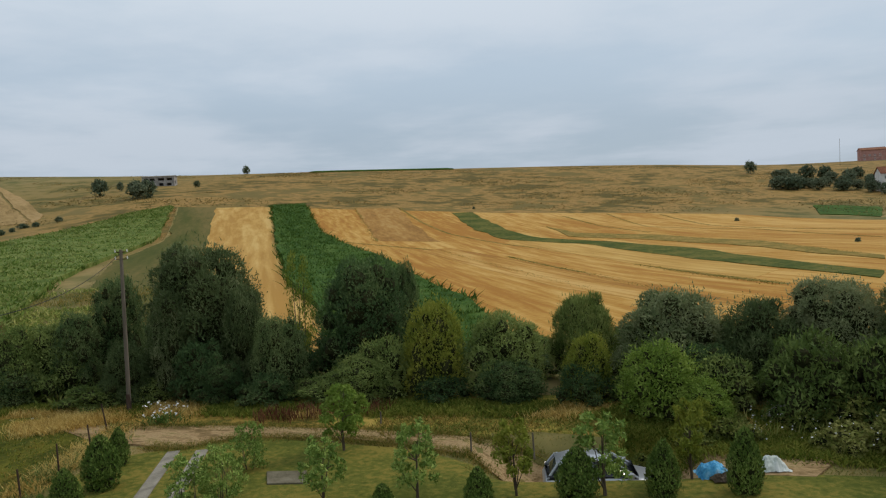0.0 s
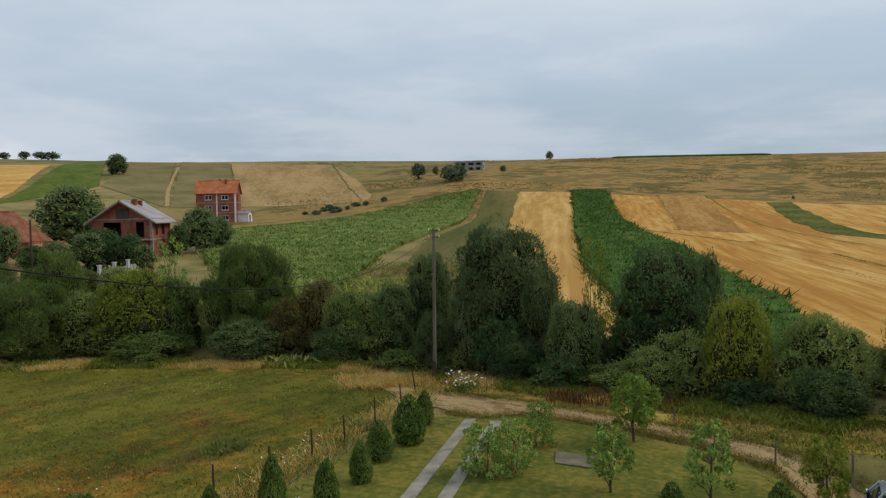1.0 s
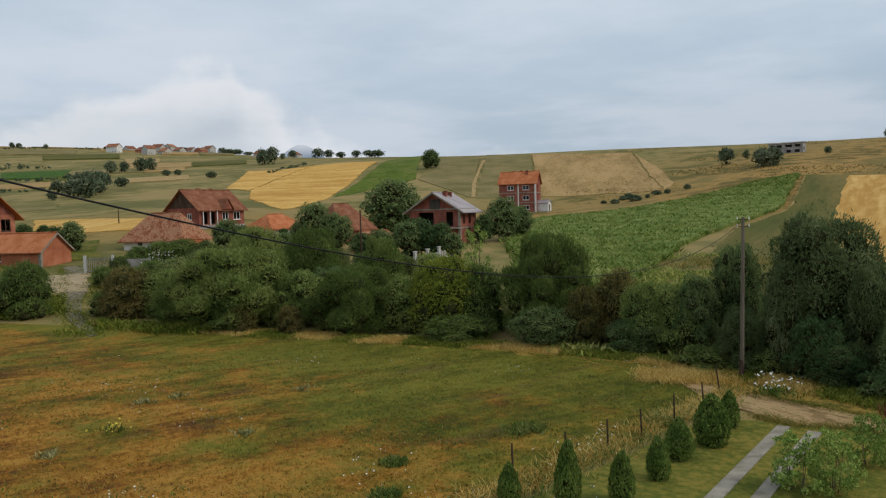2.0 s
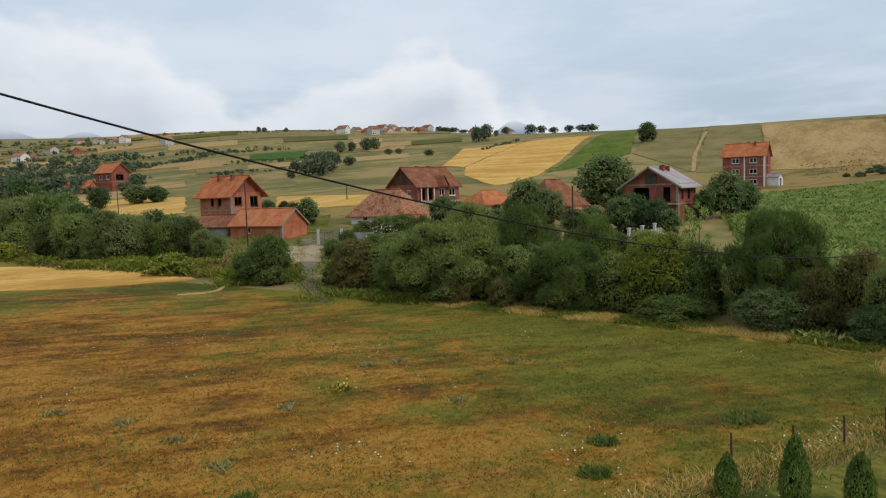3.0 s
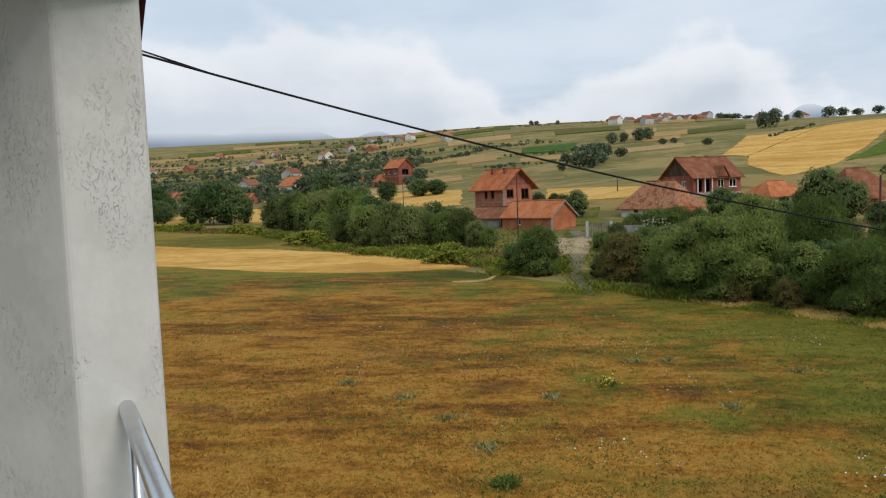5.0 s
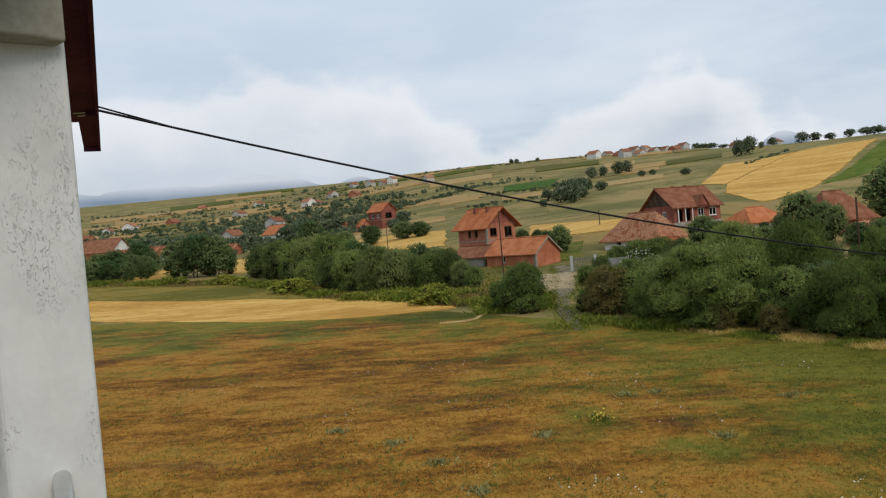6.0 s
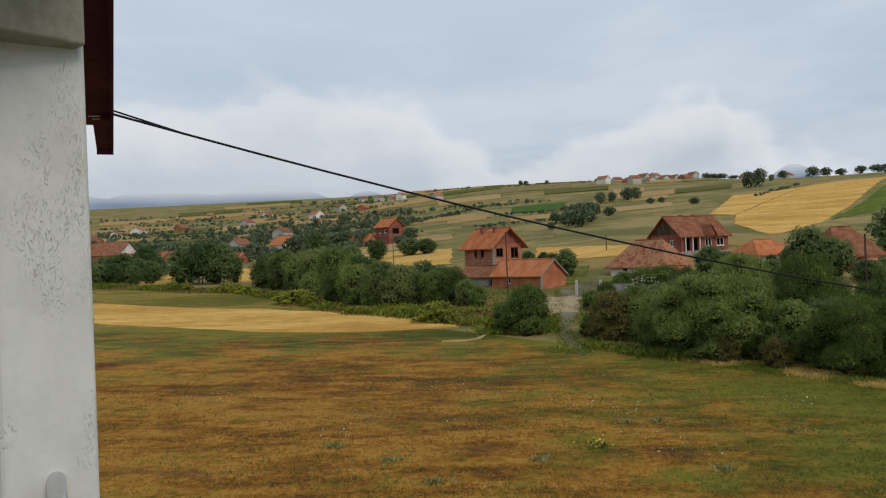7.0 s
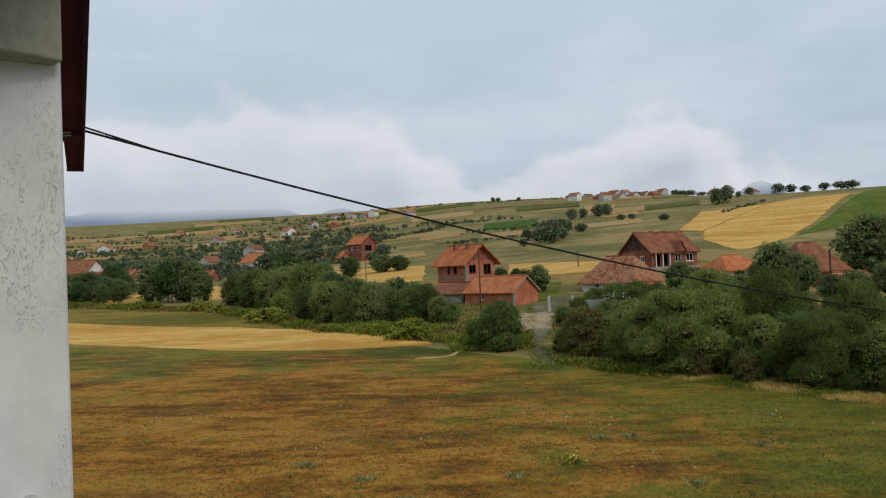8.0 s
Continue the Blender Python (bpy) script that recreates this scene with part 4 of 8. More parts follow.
def tree(name, label, category, seed, height, width, leaves, size, mat, stems=1, bare=0.12, clumps=18, clump=0.2, shape="round", group="", bark=None, gappy=0.0, slim=0.3, up=0.4, rough=0.3):
    """A tapered trunk or stems with limbs, and a crown of leafy lobes with an uneven outline. Built at the origin."""
    rng = np.random.default_rng(seed)
    root = thing(name, (0, 0, 0), label, category, group)
    tv, tf = [], []
    crown_low = height * bare
    centres, radii = [], []
    lean = rng.normal(size=2) * 0.05 * width
    for i in range(clumps):
        k = 0.06 + 0.86 * ((i + rng.random()) / clumps) ** (0.9 if shape == "round" else 1.1)
        z = crown_low + (height - crown_low) * k
        if shape == "round":
            rad = math.sqrt(max(0.02, 1 - (2 * k - 0.82) ** 2 * 0.72)) * 0.5 * width
        elif shape == "bush":
            rad = math.sqrt(max(0.03, 1 - k**2.4)) * min(1.0, 0.74 + 1.1 * k) * 0.5 * width
        else:
            rad = (0.55 + 0.45 * math.sin(min(1.0, k / 0.4) * math.pi / 2)) * (max(0.0, 1 - max(0.0, (k - 0.25) / 0.75) ** 1.7)) * 0.5 * width + 0.02
        a = i * 2.39996 + rng.random() * 0.8
        r = clump * min(width, height) * (0.7 + 0.6 * rng.random()) * (1 - 0.25 * k)
        q = max(0.0, rad * (0.86 + 0.14 * rng.random()) - r * 0.84) if not gappy else rad * (0.3 + 0.55 * math.sqrt(rng.random()))
        z = min(z, height - r * 0.8)
        if shape == "column":
            q, r = rad * 0.14, max(0.04 * width, rad * 0.86)
        centres.append((math.cos(a) * q + lean[0] * k, math.sin(a) * q + lean[1] * k, max(z, r * 0.5)))
        radii.append(r)
    if not gappy and shape != "column":
        # the body of the crown behind its lobes
        body = min(width, height) * (0.43 if shape == "bush" else 0.39)
        for k in (0.40, 0.58):
            centres.append((lean[0] * k + rng.normal() * 0.04 * width, lean[1] * k + rng.normal() * 0.04 * width, crown_low + (height - crown_low) * k))
            radii.append(body * (1.12 - 0.3 * k))
    for s in range(stems):
        a = 2 * math.pi * s / stems + rng.random()
        off = 0.0 if stems == 1 else 0.06 * width
        foot = (math.cos(a) * off, math.sin(a) * off, -0.15)
        top = (math.cos(a) * width * 0.16 * (stems > 1) + lean[0] * 0.6, math.sin(a) * width * 0.16 * (stems > 1) + lean[1] * 0.6, height * 0.72)
        mid = tuple(0.55 * f + 0.45 * t + rng.normal() * 0.02 * width for f, t in zip(foot, top))
        r0 = max(0.018, height * 0.022 / math.sqrt(stems))
        limb(tv, tf, foot, mid, r0, r0 * 0.7)
        limb(tv, tf, mid, top, r0 * 0.7, r0 * 0.25)
        for j in range(max(3, 9 // stems)):
            c = centres[int(rng.integers(len(centres)))]
            start = tuple(mid[i] * 0.5 + (top if rng.random() > 0.5 else foot)[i] * 0.5 for i in range(3))
            if c[2] > start[2]:
                limb(tv, tf, start, c, r0 * 0.38, r0 * 0.08, 5)
    v, f = shoots(rng, centres, radii, leaves, size, slim, up, rough, gappy)
    # shoots that stand out of the outline
    if not gappy and shape != "column":
        v2, f2 = shoots(rng, centres, [q * 1.10 for q in radii], leaves // 6, size * 0.9, slim, up + 0.1, rough + 0.14, 0.0)
        v, f = np.concatenate([v, v2]), np.concatenate([f, f2 + len(v)])
    fit = np.array([0.5 * width / np.percentile(np.hypot(v[:, 0], v[:, 1]), 97)] * 2 + [height / np.percentile(v[:, 2], 99.7)])
    part("trunk", np.array(tv) * fit, tf, bark or BARK, root)
    crown = v * fit
    core_faces = 0
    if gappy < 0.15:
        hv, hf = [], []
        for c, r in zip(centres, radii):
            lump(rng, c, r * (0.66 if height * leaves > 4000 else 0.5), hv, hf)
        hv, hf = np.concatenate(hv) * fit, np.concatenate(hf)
        core_faces = len(hf)
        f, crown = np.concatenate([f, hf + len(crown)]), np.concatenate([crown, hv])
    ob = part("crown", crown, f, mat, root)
    # inner knots take the dark tone that imitates shade between the leaves
    if core_faces:
        ob.data.materials.append(TWIGSHADE)
        ob.data.polygons.foreach_set("material_index", [0] * (len(f) - core_faces) + [1] * core_faces)
    return root


def plant_out(kinds, places):
    """Set copies of built plants at (kind, x, y, height, width factor, turn); the first copy of a kind is the plant itself."""
    used = set()
    for kind, x, y, tall, wide, turn in places:
        proto, h = kinds[kind]
        k = tall / h
        m = Matrix.LocRotScale(Vector(on_ground(x, y, 0.05)), Euler((0, 0, radians(turn))), Vector((k * wide, k * wide, k)))
        if kind in used:
            copy_thing(proto, m @ Matrix.Diagonal((1 / proto.scale.x, 1 / proto.scale.y, 1 / proto.scale.z, 1)))
        else:
            used.add(kind)
            proto.matrix_basis = m
    for kind, (proto, h) in kinds.items():
        if kind not in used:
            for o in (*proto.children_recursive, proto):
                bpy.data.objects.remove(o)


rnd = random.Random(4)
HEDGE = "willows and bushes along the stream"
kinds = {}
SIZES = {}


def hedge_plant(key, name, label, category, seed, height, width, leaves, size, mat, **more):
    kinds[key] = (tree(name, label, category, seed, height, width, leaves, size, mat, group=HEDGE, **more), height)
    SIZES[key] = (height, width)


for i in range(3):
    hedge_plant("willow%d" % i, "willow_bush", "broad domed grey-green willow bush by the stream", "bush", 10 + i, 5.0, 6.0, 15000, 0.21, WILLOW, stems=4, bare=0.0, clumps=18, clump=0.22, shape="bush", slim=0.16, up=0.3, rough=0.26)
hedge_plant("willowtree", "willow_tree", "tall rounded grey-green willow tree by the stream", "tree", 15, 7.0, 6.8, 20000, 0.21, WILLOW, stems=4, bare=0.06, clumps=26, clump=0.16, shape="round", slim=0.16, up=0.3, rough=0.32)
for i in range(3):
    hedge_plant("bush%d" % i, "hedge_bush", "dense leafy green bush in the stream hedge", "bush", 20 + i, 4.0, 4.8, 8500, 0.165, BUSHLEAF, stems=4, bare=0.0, clumps=20, clump=0.2, shape="bush", slim=0.2, rough=0.34)
for i in range(2):
    hedge_plant("olive%d" % i, "olive_willow", "fresh olive-green willow bush behind the hedge", "bush", 25 + i, 5.0, 5.6, 15000, 0.25, OLIVELEAF, stems=4, bare=0.0, clumps=16, clump=0.22, shape="bush", slim=0.11, up=0.8, rough=0.22)
for i in range(2):
    hedge_plant("dome%d" % i, "great_willow", "great domed olive-green willow bush by the meadow", "bush", 52 + i, 6.4, 9.6, 34000, 0.25, OLIVELEAF, stems=6, bare=0.0, clumps=26, clump=0.2, shape="bush", slim=0.12, up=0.8, rough=0.26)
for i in range(2):
    hedge_plant("dark%d" % i, "dark_tree", "dark green broadleaf tree by the stream", "tree", 30 + i, 6.0, 5.6, 11000, 0.19, DARKLEAF, stems=3, bare=0.02, clumps=26, clump=0.17, shape="round", slim=0.2, rough=0.4)
hedge_plant("yellow0", "yellowing_bush", "yellow-green bush beginning to turn in the hedge", "bush", 41, 4.0, 4.4, 7600, 0.165, YELLOWLEAF, stems=4, bare=0.0, clumps=20, clump=0.19, shape="bush", slim=0.2, rough=0.36)
for i in range(3):
    hedge_plant("fill%d" % i, "hedge_bush", "low leafy bush at the foot of the stream hedge", "bush", 36 + i, 3.0, 4.2, 3400, 0.20, (BUSHLEAF, DARKLEAF, OLIVELEAF)[i], stems=3, bare=0.0, clumps=14, clump=0.22, shape="bush", slim=0.2, rough=0.34)
hedge_plant("brown0", "brown_bush", "half-dry brownish bush at the hedge", "bush", 42, 4.0, 4.6, 4600, 0.18, BROWNLEAF, stems=5, bare=0.0, clumps=18, clump=0.2, shape="bush", slim=0.2, up=0.6)
hedge_plant("airy0", "thin_tree", "thin half-bare tree with sparse yellowing leaves", "tree", 44, 5.0, 3.0, 2600, 0.12, YELLOWLEAF, stems=3, bare=0.15, clumps=26, clump=0.15, shape="round", gappy=0.3)
hedge_plant("airy1", "thin_tree", "slender pale green tree with an open crown", "tree", 45, 5.0, 2.6, 2400, 0.13, FRUITLEAF, stems=2, bare=0.1, clumps=24, clump=0.16, shape="round", gappy=0.3)

# near edge of the stream hedge: bearing, distance; and how high its tops rise (degrees to eye level)
EDGE_B, EDGE_R = (-36, -30, -20, -9, 4, 13, 24, 31, 40, 53, 60, 68, 72), (27.5, 29, 30.5, 31.3, 32.8, 34.2, 38.2, 41.8, 44.6, 49.2, 53.4, 60, 66)
TOP_B = (-36, -27, -20, -15, -11, -5, 0, 4, 7, 10.5, 14, 17.3, 21, 25, 30, 33, 36.5, 40, 43, 47, 50, 53, 56, 57.9, 60, 62.2, 65, 67.6, 69.5)
TOP_E = (-4.3, -5.0, -6.2, -6.4, -6.8, -7.6, -7.6, -5.6, -4.6, -6.6, -5.0, -3.2, -4.6, -6.2, -6.2, -5.0, -3.8, -4.6, -4.4, -4.8, -5.0, -4.6, -4.9, -4.6, -3.8, -3.4, -4.4, -5.4, -5.6)


def hedge_places():
    """Low bushes that close the hedge below and between the large ones."""
    out = []
    for deep, low, gap in ((1.8, 5.6, 2.8), (6.5, 3.2, 3.6), (11.0, 1.8, 4.8)):
        b = -35.0
        while b < 69.5:
            r = float(np.interp(b, EDGE_B, EDGE_R)) + deep + rnd.uniform(-0.9, 0.9)
            e = float(np.interp(b, TOP_B, TOP_E)) - (low + (1.0 if b > 48 else 0.0)) * rnd.uniform(0.6, 1.3)
            x, y = spot(b, r)
            tall = max(1.3, EYE + r * math.tan(radians(e)) - float(ground(x, y)))
            kind = rnd.choice(["fill0", "fill0", "fill1", "fill1"] if b < 23 else ["fill2", "fill0", "fill2", "brown0"] if b < 48 else ["fill0", "fill2", "fill0", "fill1", "brown0"])
            if tall < 5.5 and not (deep < 3 and b > 33 and rnd.random() < 0.75):
                h, w = SIZES[kind]
                out.append((kind, x, y, tall, max(0.7, 3.2 * rnd.uniform(0.8, 1.2) / (w * tall / h)), rnd.uniform(0, 360)))
            b += math.degrees(gap * rnd.uniform(0.8, 1.2) / r)
    return out


def by_top(kind, b, broad, rise, deep):
    """A bush by bearing, breadth and rise of its top (degrees), and how deep it stands behind the near edge of the hedge."""
    r = float(np.interp(b, EDGE_B, EDGE_R)) + deep
    x, y = spot(b, r)
    tall = EYE + r * math.tan(radians(rise)) - float(ground(x, y))
    h, w = SIZES[kind]
    return (kind, x, y, tall, 2 * r * math.tan(radians(broad / 2)) / (w * tall / h), rnd.uniform(0, 360))


places = hedge_places()
places += [("bush1", *spot(75.6, 72), 4.9, 0.85, 40), ("fill2", *spot(76.9, 75), 2.8, 1.0, 90), ("brown0", *spot(69.6, 66), 2.6, 1.1, 10), ("fill0", *spot(70.4, 69), 2.2, 1.0, 200)]
for row in (("bush0", 30.5, 4.2, -5.7, 2.5), ("dark0", 26.9, 3.8, -5.2, 4), ("willow1", 24.0, 3.6, -7.6, 1.5), ("willowtree", 18.0, 8.6, -0.9, 5.5), ("willow2", 20.6, 4.0, -4.6, 3.5), ("willow1", 15.6, 4.0, -4.4, 4), ("dark1", 13.0, 4.4, -6.6, 3),
            ("airy0", 11.3, 2.6, -1.9, 9), ("dark0", 6.9, 7.6, -2.6, 5.5), ("dark1", 3.5, 3.0, -3.1, 8), ("yellow0", 1.3, 5.2, -6.2, 2.5), ("bush2", -3.9, 6.8, -7.4, 3), ("olive0", -10.2, 5.6, -6.2, 6), ("yellow0", -10.4, 4.0, -9.2, 1.8),
            ("willow0", -16.5, 9.0, -6.0, 5), ("willow1", -23.0, 6.2, -6.7, 4.5), ("willowtree", -28.0, 7.6, -5.3, 6.5), ("willow0", -32.8, 6.8, -4.2, 6.5), ("dark0", 17.8, 4.2, -9.7, 1.6), ("bush1", 7.3, 6.0, -10.0, 1.6), ("dark1", -4.5, 5.4, -11.0, 1.6), ("dark0", -18.8, 5.0, -10.0, 2),
            ("dark1", 24.2, 4.0, -2.9, 7), ("bush1", 28.2, 5.4, -5.8, 4), ("brown0", 32.6, 4.6, -4.7, 4), ("dome0", 37.8, 7.6, -1.9, 5), ("bush0", 42.9, 4.0, -4.1, 5), ("yellow0", 45.9, 6.0, -3.4, 4), ("airy1", 43.3, 2.4, -1.2, 9), ("dome1", 52.2, 7.8, -4.0, 4), ("olive0", 50.4, 4.2, -1.9, 9),
            ("dome0", 61.3, 10.4, -2.3, 4.6), ("olive1", 65.6, 4.4, -4.2, 4), ("olive1", 56.0, 5.4, -1.0, 17), ("olive0", 60.0, 5.4, -0.8, 18), ("bush1", 62.0, 5.6, -5.6, 2.4), ("brown0", 68.7, 4.6, -3.3, 6), ("bush0", 66.4, 4.4, -3.6, 8), ("bush2", 56.8, 5.0, -4.2, 5), ("dark1", 54.6, 4.0, -4.0, 7),
            ("bush0", 44.7, 6.0, -8.0, 1.8), ("dark1", 37.7, 6.0, -7.5, 1.8), ("dark0", 31.4, 5.0, -8.3, 1.8), ("bush1", 48.6, 4.6, -4.9, 4), ("brown0", 34.8, 3.6, -6.0, 2.4), ("brown0", 61.0, 2.4, -6.4, 0.9), ("brown0", 57.6, 2.2, -6.8, 0.8)):
    places.append(by_top(*row))
plant_out(kinds, places)

# ---- houses ----
def box(verts, faces, lo, hi):
    b = len(verts)
    for z in (lo[2], hi[2]):
        verts += [(lo[0], lo[1], z), (hi[0], lo[1], z), (hi[0], hi[1], z), (lo[0], hi[1], z)]
    faces += [(b, b + 3, b + 2, b + 1), (b + 4, b + 5, b + 6, b + 7), (b, b + 1, b + 5, b + 4), (b + 1, b + 2, b + 6, b + 5), (b + 2, b + 3, b + 7, b + 6), (b + 3, b, b + 4, b + 7)]


def pierced(length, height, openings, thick):
    """A wall along +x with its outer face at y = 0, cut by openings (x, z, w, h): one closed mesh."""
    xs = sorted({0.0, length, *[o[0] for o in openings], *[o[0] + o[2] for o in openings]})
    zs = sorted({0.0, height, *[o[1] for o in openings], *[o[1] + o[3] for o in openings]})
    v, f, index = [], [], {}

    def at(i, j, k):
        if (i, j, k) not in index:
            index[i, j, k] = len(v)
            v.append((xs[i], thick * k, zs[j]))
        return index[i, j, k]

    def solid(i, j):
        if not (0 <= i < len(xs) - 1 and 0 <= j < len(zs) - 1):
            return False
        cx, cz = (xs[i] + xs[i + 1]) / 2, (zs[j] + zs[j + 1]) / 2
        return not any(o[0] < cx < o[0] + o[2] and o[1] < cz < o[1] + o[3] for o in openings)

    for i in range(len(xs) - 1):
        for j in range(len(zs) - 1):
            if not solid(i, j):
                continue
            f.append((at(i, j, 0), at(i + 1, j, 0), at(i + 1, j + 1, 0), at(i, j + 1, 0)))
            f.append((at(i, j + 1, 1), at(i + 1, j + 1, 1), at(i + 1, j, 1), at(i, j, 1)))
            if not solid(i - 1, j):
                f.append((at(i, j, 0), at(i, j + 1, 0), at(i, j + 1, 1), at(i, j, 1)))
            if not solid(i + 1, j):
                f.append((at(i + 1, j, 1), at(i + 1, j + 1, 1), at(i + 1, j + 1, 0), at(i + 1, j, 0)))
            if not solid(i, j - 1):
                f.append((at(i, j, 0), at(i, j, 1), at(i + 1, j, 1), at(i + 1, j, 0)))
            if not solid(i, j + 1):
                f.append((at(i + 1, j + 1, 0), at(i + 1, j + 1, 1), at(i, j + 1, 1), at(i, j + 1, 0)))
    return v, f


def turned(verts, m):
    return [tuple(m @ Vector(v)) for v in verts]


def window(parent, face, x, z, w, h, frame_mat, bars=1, sill=True, pane_mat=None):
    """A frame with mullions, a pane and a sill, set into an opening of a wall whose plane is the matrix face."""
    v, f = [], []
    t = min(0.11, w * 0.12)
    for lo, hi in (((x, 0.05, z), (x + t, 0.15, z + h)), ((x + w - t, 0.05, z), (x + w, 0.15, z + h)), ((x + t, 0.05, z), (x + w - t, 0.15, z + t)), ((x + t, 0.05, z + h - t), (x + w - t, 0.15, z + h))):
        box(v, f, lo, hi)
    for k in range(bars):
        c = x + w * (k + 1) / (bars + 1)
        box(v, f, (c - t / 2, 0.06, z + t), (c + t / 2, 0.14, z + h - t))
    win = part("window", turned(v, face), f, frame_mat, parent)
    v, f = [], []
    box(v, f, (x + t, 0.095, z + t), (x + w - t, 0.105, z + h - t))
    part("pane", turned(v, face), f, pane_mat or GLASS, win)
    if sill:
        v, f = [], []
        box(v, f, (x - 0.08, -0.1, z - 0.08), (x + w + 0.08, 0.05, z - 0.003))
        part("sill", turned(v, face), f, frame_mat, win)
    return win


def gable_roof(span, length, low, rise, over, thick=0.16, hip=0.0):
    """Roof slabs over 0..span by 0..length with the ridge along y; hip cuts the ends back."""
    v, f = [], []
    s = rise / (span / 2)
    z0 = low - over * s
    for side in (0, 1):
        def px(u):
            return -over + (span / 2 + over) * u if side == 0 else span + over - (span / 2 + over) * u
        a = [(px(0), -over, z0), (px(0), length + over, z0), (px(1), length + over - hip, low + rise), (px(1), -over + hip, low + rise)]
        b = len(v)
        v += a + [(p[0], p[1], p[2] - thick) for p in a]
        order = (0, 1, 2, 3) if side == 1 else (3, 2, 1, 0)
        f += [tuple(b + i for i in order), tuple(b + 4 + i for i in reversed(order))]
        for i in range(4):
            j = (i + 1) % 4
            f.append((b + i, b + 4 + i, b + 4 + j, b + j))
    if hip:
        for end in (0, 1):
            y0, y1 = (-over, -over + hip) if end == 0 else (length + over, length + over - hip)
            a = [(-over, y0, z0), (span + over, y0, z0), (span / 2, y1, low + rise)]
            b = len(v)
            v += a + [(p[0], p[1], p[2] - thick) for p in a]
            f += [(b, b + 1, b + 2), (b + 5, b + 4, b + 3)]
            for i in range(3):
                j = (i + 1) % 3
                f.append((b + i, b + 3 + i, b + 3 + j, b + j))
    return v, f


def house(name, label, bearing, distance, phi, wx, wy, wall, rise, ridge, wall_mat, roof_mat, right=(), left=(), over=0.5, hip=0.0, bands=(), frame_mat=None, chimneys=(), gable_mat=None, thick=0.28, group="", foot=None, corner_mat=None, base_z=None, lift=0.0):
    """A house whose nearest corner stands at bearing and distance. Its right-hand face runs wx metres, its left-hand face wy metres.
    right, left: openings (x from the corner, sill height, width, height, bars; bars < 0: a bare hole)."""
    frame_mat = frame_mat or WHITEPAINT
    x, y = spot(bearing, distance)
    turn = bearing + phi
    zs = []
    for a, b in ((0, 0), (wx, 0), (wx, wy), (0, wy)):
        q = Matrix.Rotation(radians(turn), 3, "Z") @ Vector((a, b, 0))
        zs.append(float(ground(x + q.x, y + q.y)))
    z = (zs[0] if base_z is None else base_z) + lift
    root = thing(name, (x, y, z), label, "house", group, turn)
    deep = max(0.4, z - min(zs) + 0.3)
    # faces as matrices: outer face along +x of the local wall
    face_r = Matrix.Identity(4)
    face_l = Matrix(((0, 1, 0, 0), (-1, 0, 0, wy), (0, 0, 1, 0), (0, 0, 0, 1)))
    face_back = Matrix(((-1, 0, 0, wx), (0, -1, 0, wy), (0, 0, 1, 0), (0, 0, 0, 1)))
    face_far = Matrix(((0, -1, 0, wx), (1, 0, 0, 0), (0, 0, 1, 0), (0, 0, 0, 1)))
    lefts = [(wy - o[0] - o[2], *o[1:]) for o in left]
    for face, length, ops, inset in ((face_r, wx, right, 0), (face_l, wy, lefts, thick), (face_back, wx, (), 0), (face_far, wy, (), thick)):
        run = length - 2 * inset
        holes = [(o[0] - inset, o[1], o[2], o[3]) for o in ops]
        v, f = pierced(run, wall, holes, thick)
        m = face @ Matrix.Translation((inset, 0, 0))
        part("wall", turned(v, m), f, wall_mat, root)
        for o in ops:
            if o[4] >= 0:
                window(root, m, o[0] - inset, o[1], o[2], o[3], frame_mat, o[4])
    # plinth; upper floor slab and partition added to darken the rooms
    v, f = [], []
    box(v, f, (-0.04, -0.04, -deep), (wx + 0.04, wy + 0.04, 0.12))
    part("plinth", v, f, foot or STONE, root)
    v, f = [], []
    box(v, f, (thick + 0.02, thick + 0.02, wall - 0.2), (wx - thick - 0.02, wy - thick - 0.02, wall - 0.02))
    box(v, f, (wx * 0.5, thick + 0.02, 0.13), (wx * 0.5 + 0.12, wy - thick - 0.02, wall - 0.22))
    part("inner_wall", v, f, ROOM, root)
    for h in bands:
        v, f = [], []
        box(v, f, (-0.05, -0.05, h), (wx + 0.05, wy + 0.05, h + 0.22))
        part("floor_band", v, f, CONCRETE, root)
    if corner_mat:
        v, f = [], []
        box(v, f, (-0.06, -0.06, 0.12), (0.34, 0.34, wall - 0.01))
        part("corner_post", v, f, corner_mat, root)
    # gables and roof
    span, length = (wx, wy) if ridge == "y" else (wy, wx)
    to = Matrix.Identity(4) if ridge == "y" else Matrix(((0, 1, 0, 0), (1, 0, 0, 0), (0, 0, 1, 0), (0, 0, 0, 1)))
    if not hip:
        for y0 in (0.0, length - thick):
            v = [(0, y0, wall), (span, y0, wall), (span / 2, y0, wall + rise - 0.1), (0, y0 + thick, wall), (span, y0 + thick, wall), (span / 2, y0 + thick, wall + rise - 0.1)]
            f = [(0, 1, 2), (5, 4, 3), (0, 3, 4, 1), (1, 4, 5, 2), (2, 5, 3, 0)]
            part("gable", turned(v, to), f, gable_mat or wall_mat, root)
    v, f = gable_roof(span, length, wall, rise, over, hip=hip)
    roof = part("roof", turned(v, to), f if ridge == "y" else [q[::-1] for q in f], roof_mat, root)
    v, f = [], []
    limb(v, f, (span / 2, -over + hip, wall + rise), (span / 2, length + over - hip, wall + rise), 0.13, 0.13, 8)
    part("ridge_cap", turned(v, to), f, roof_mat, roof)
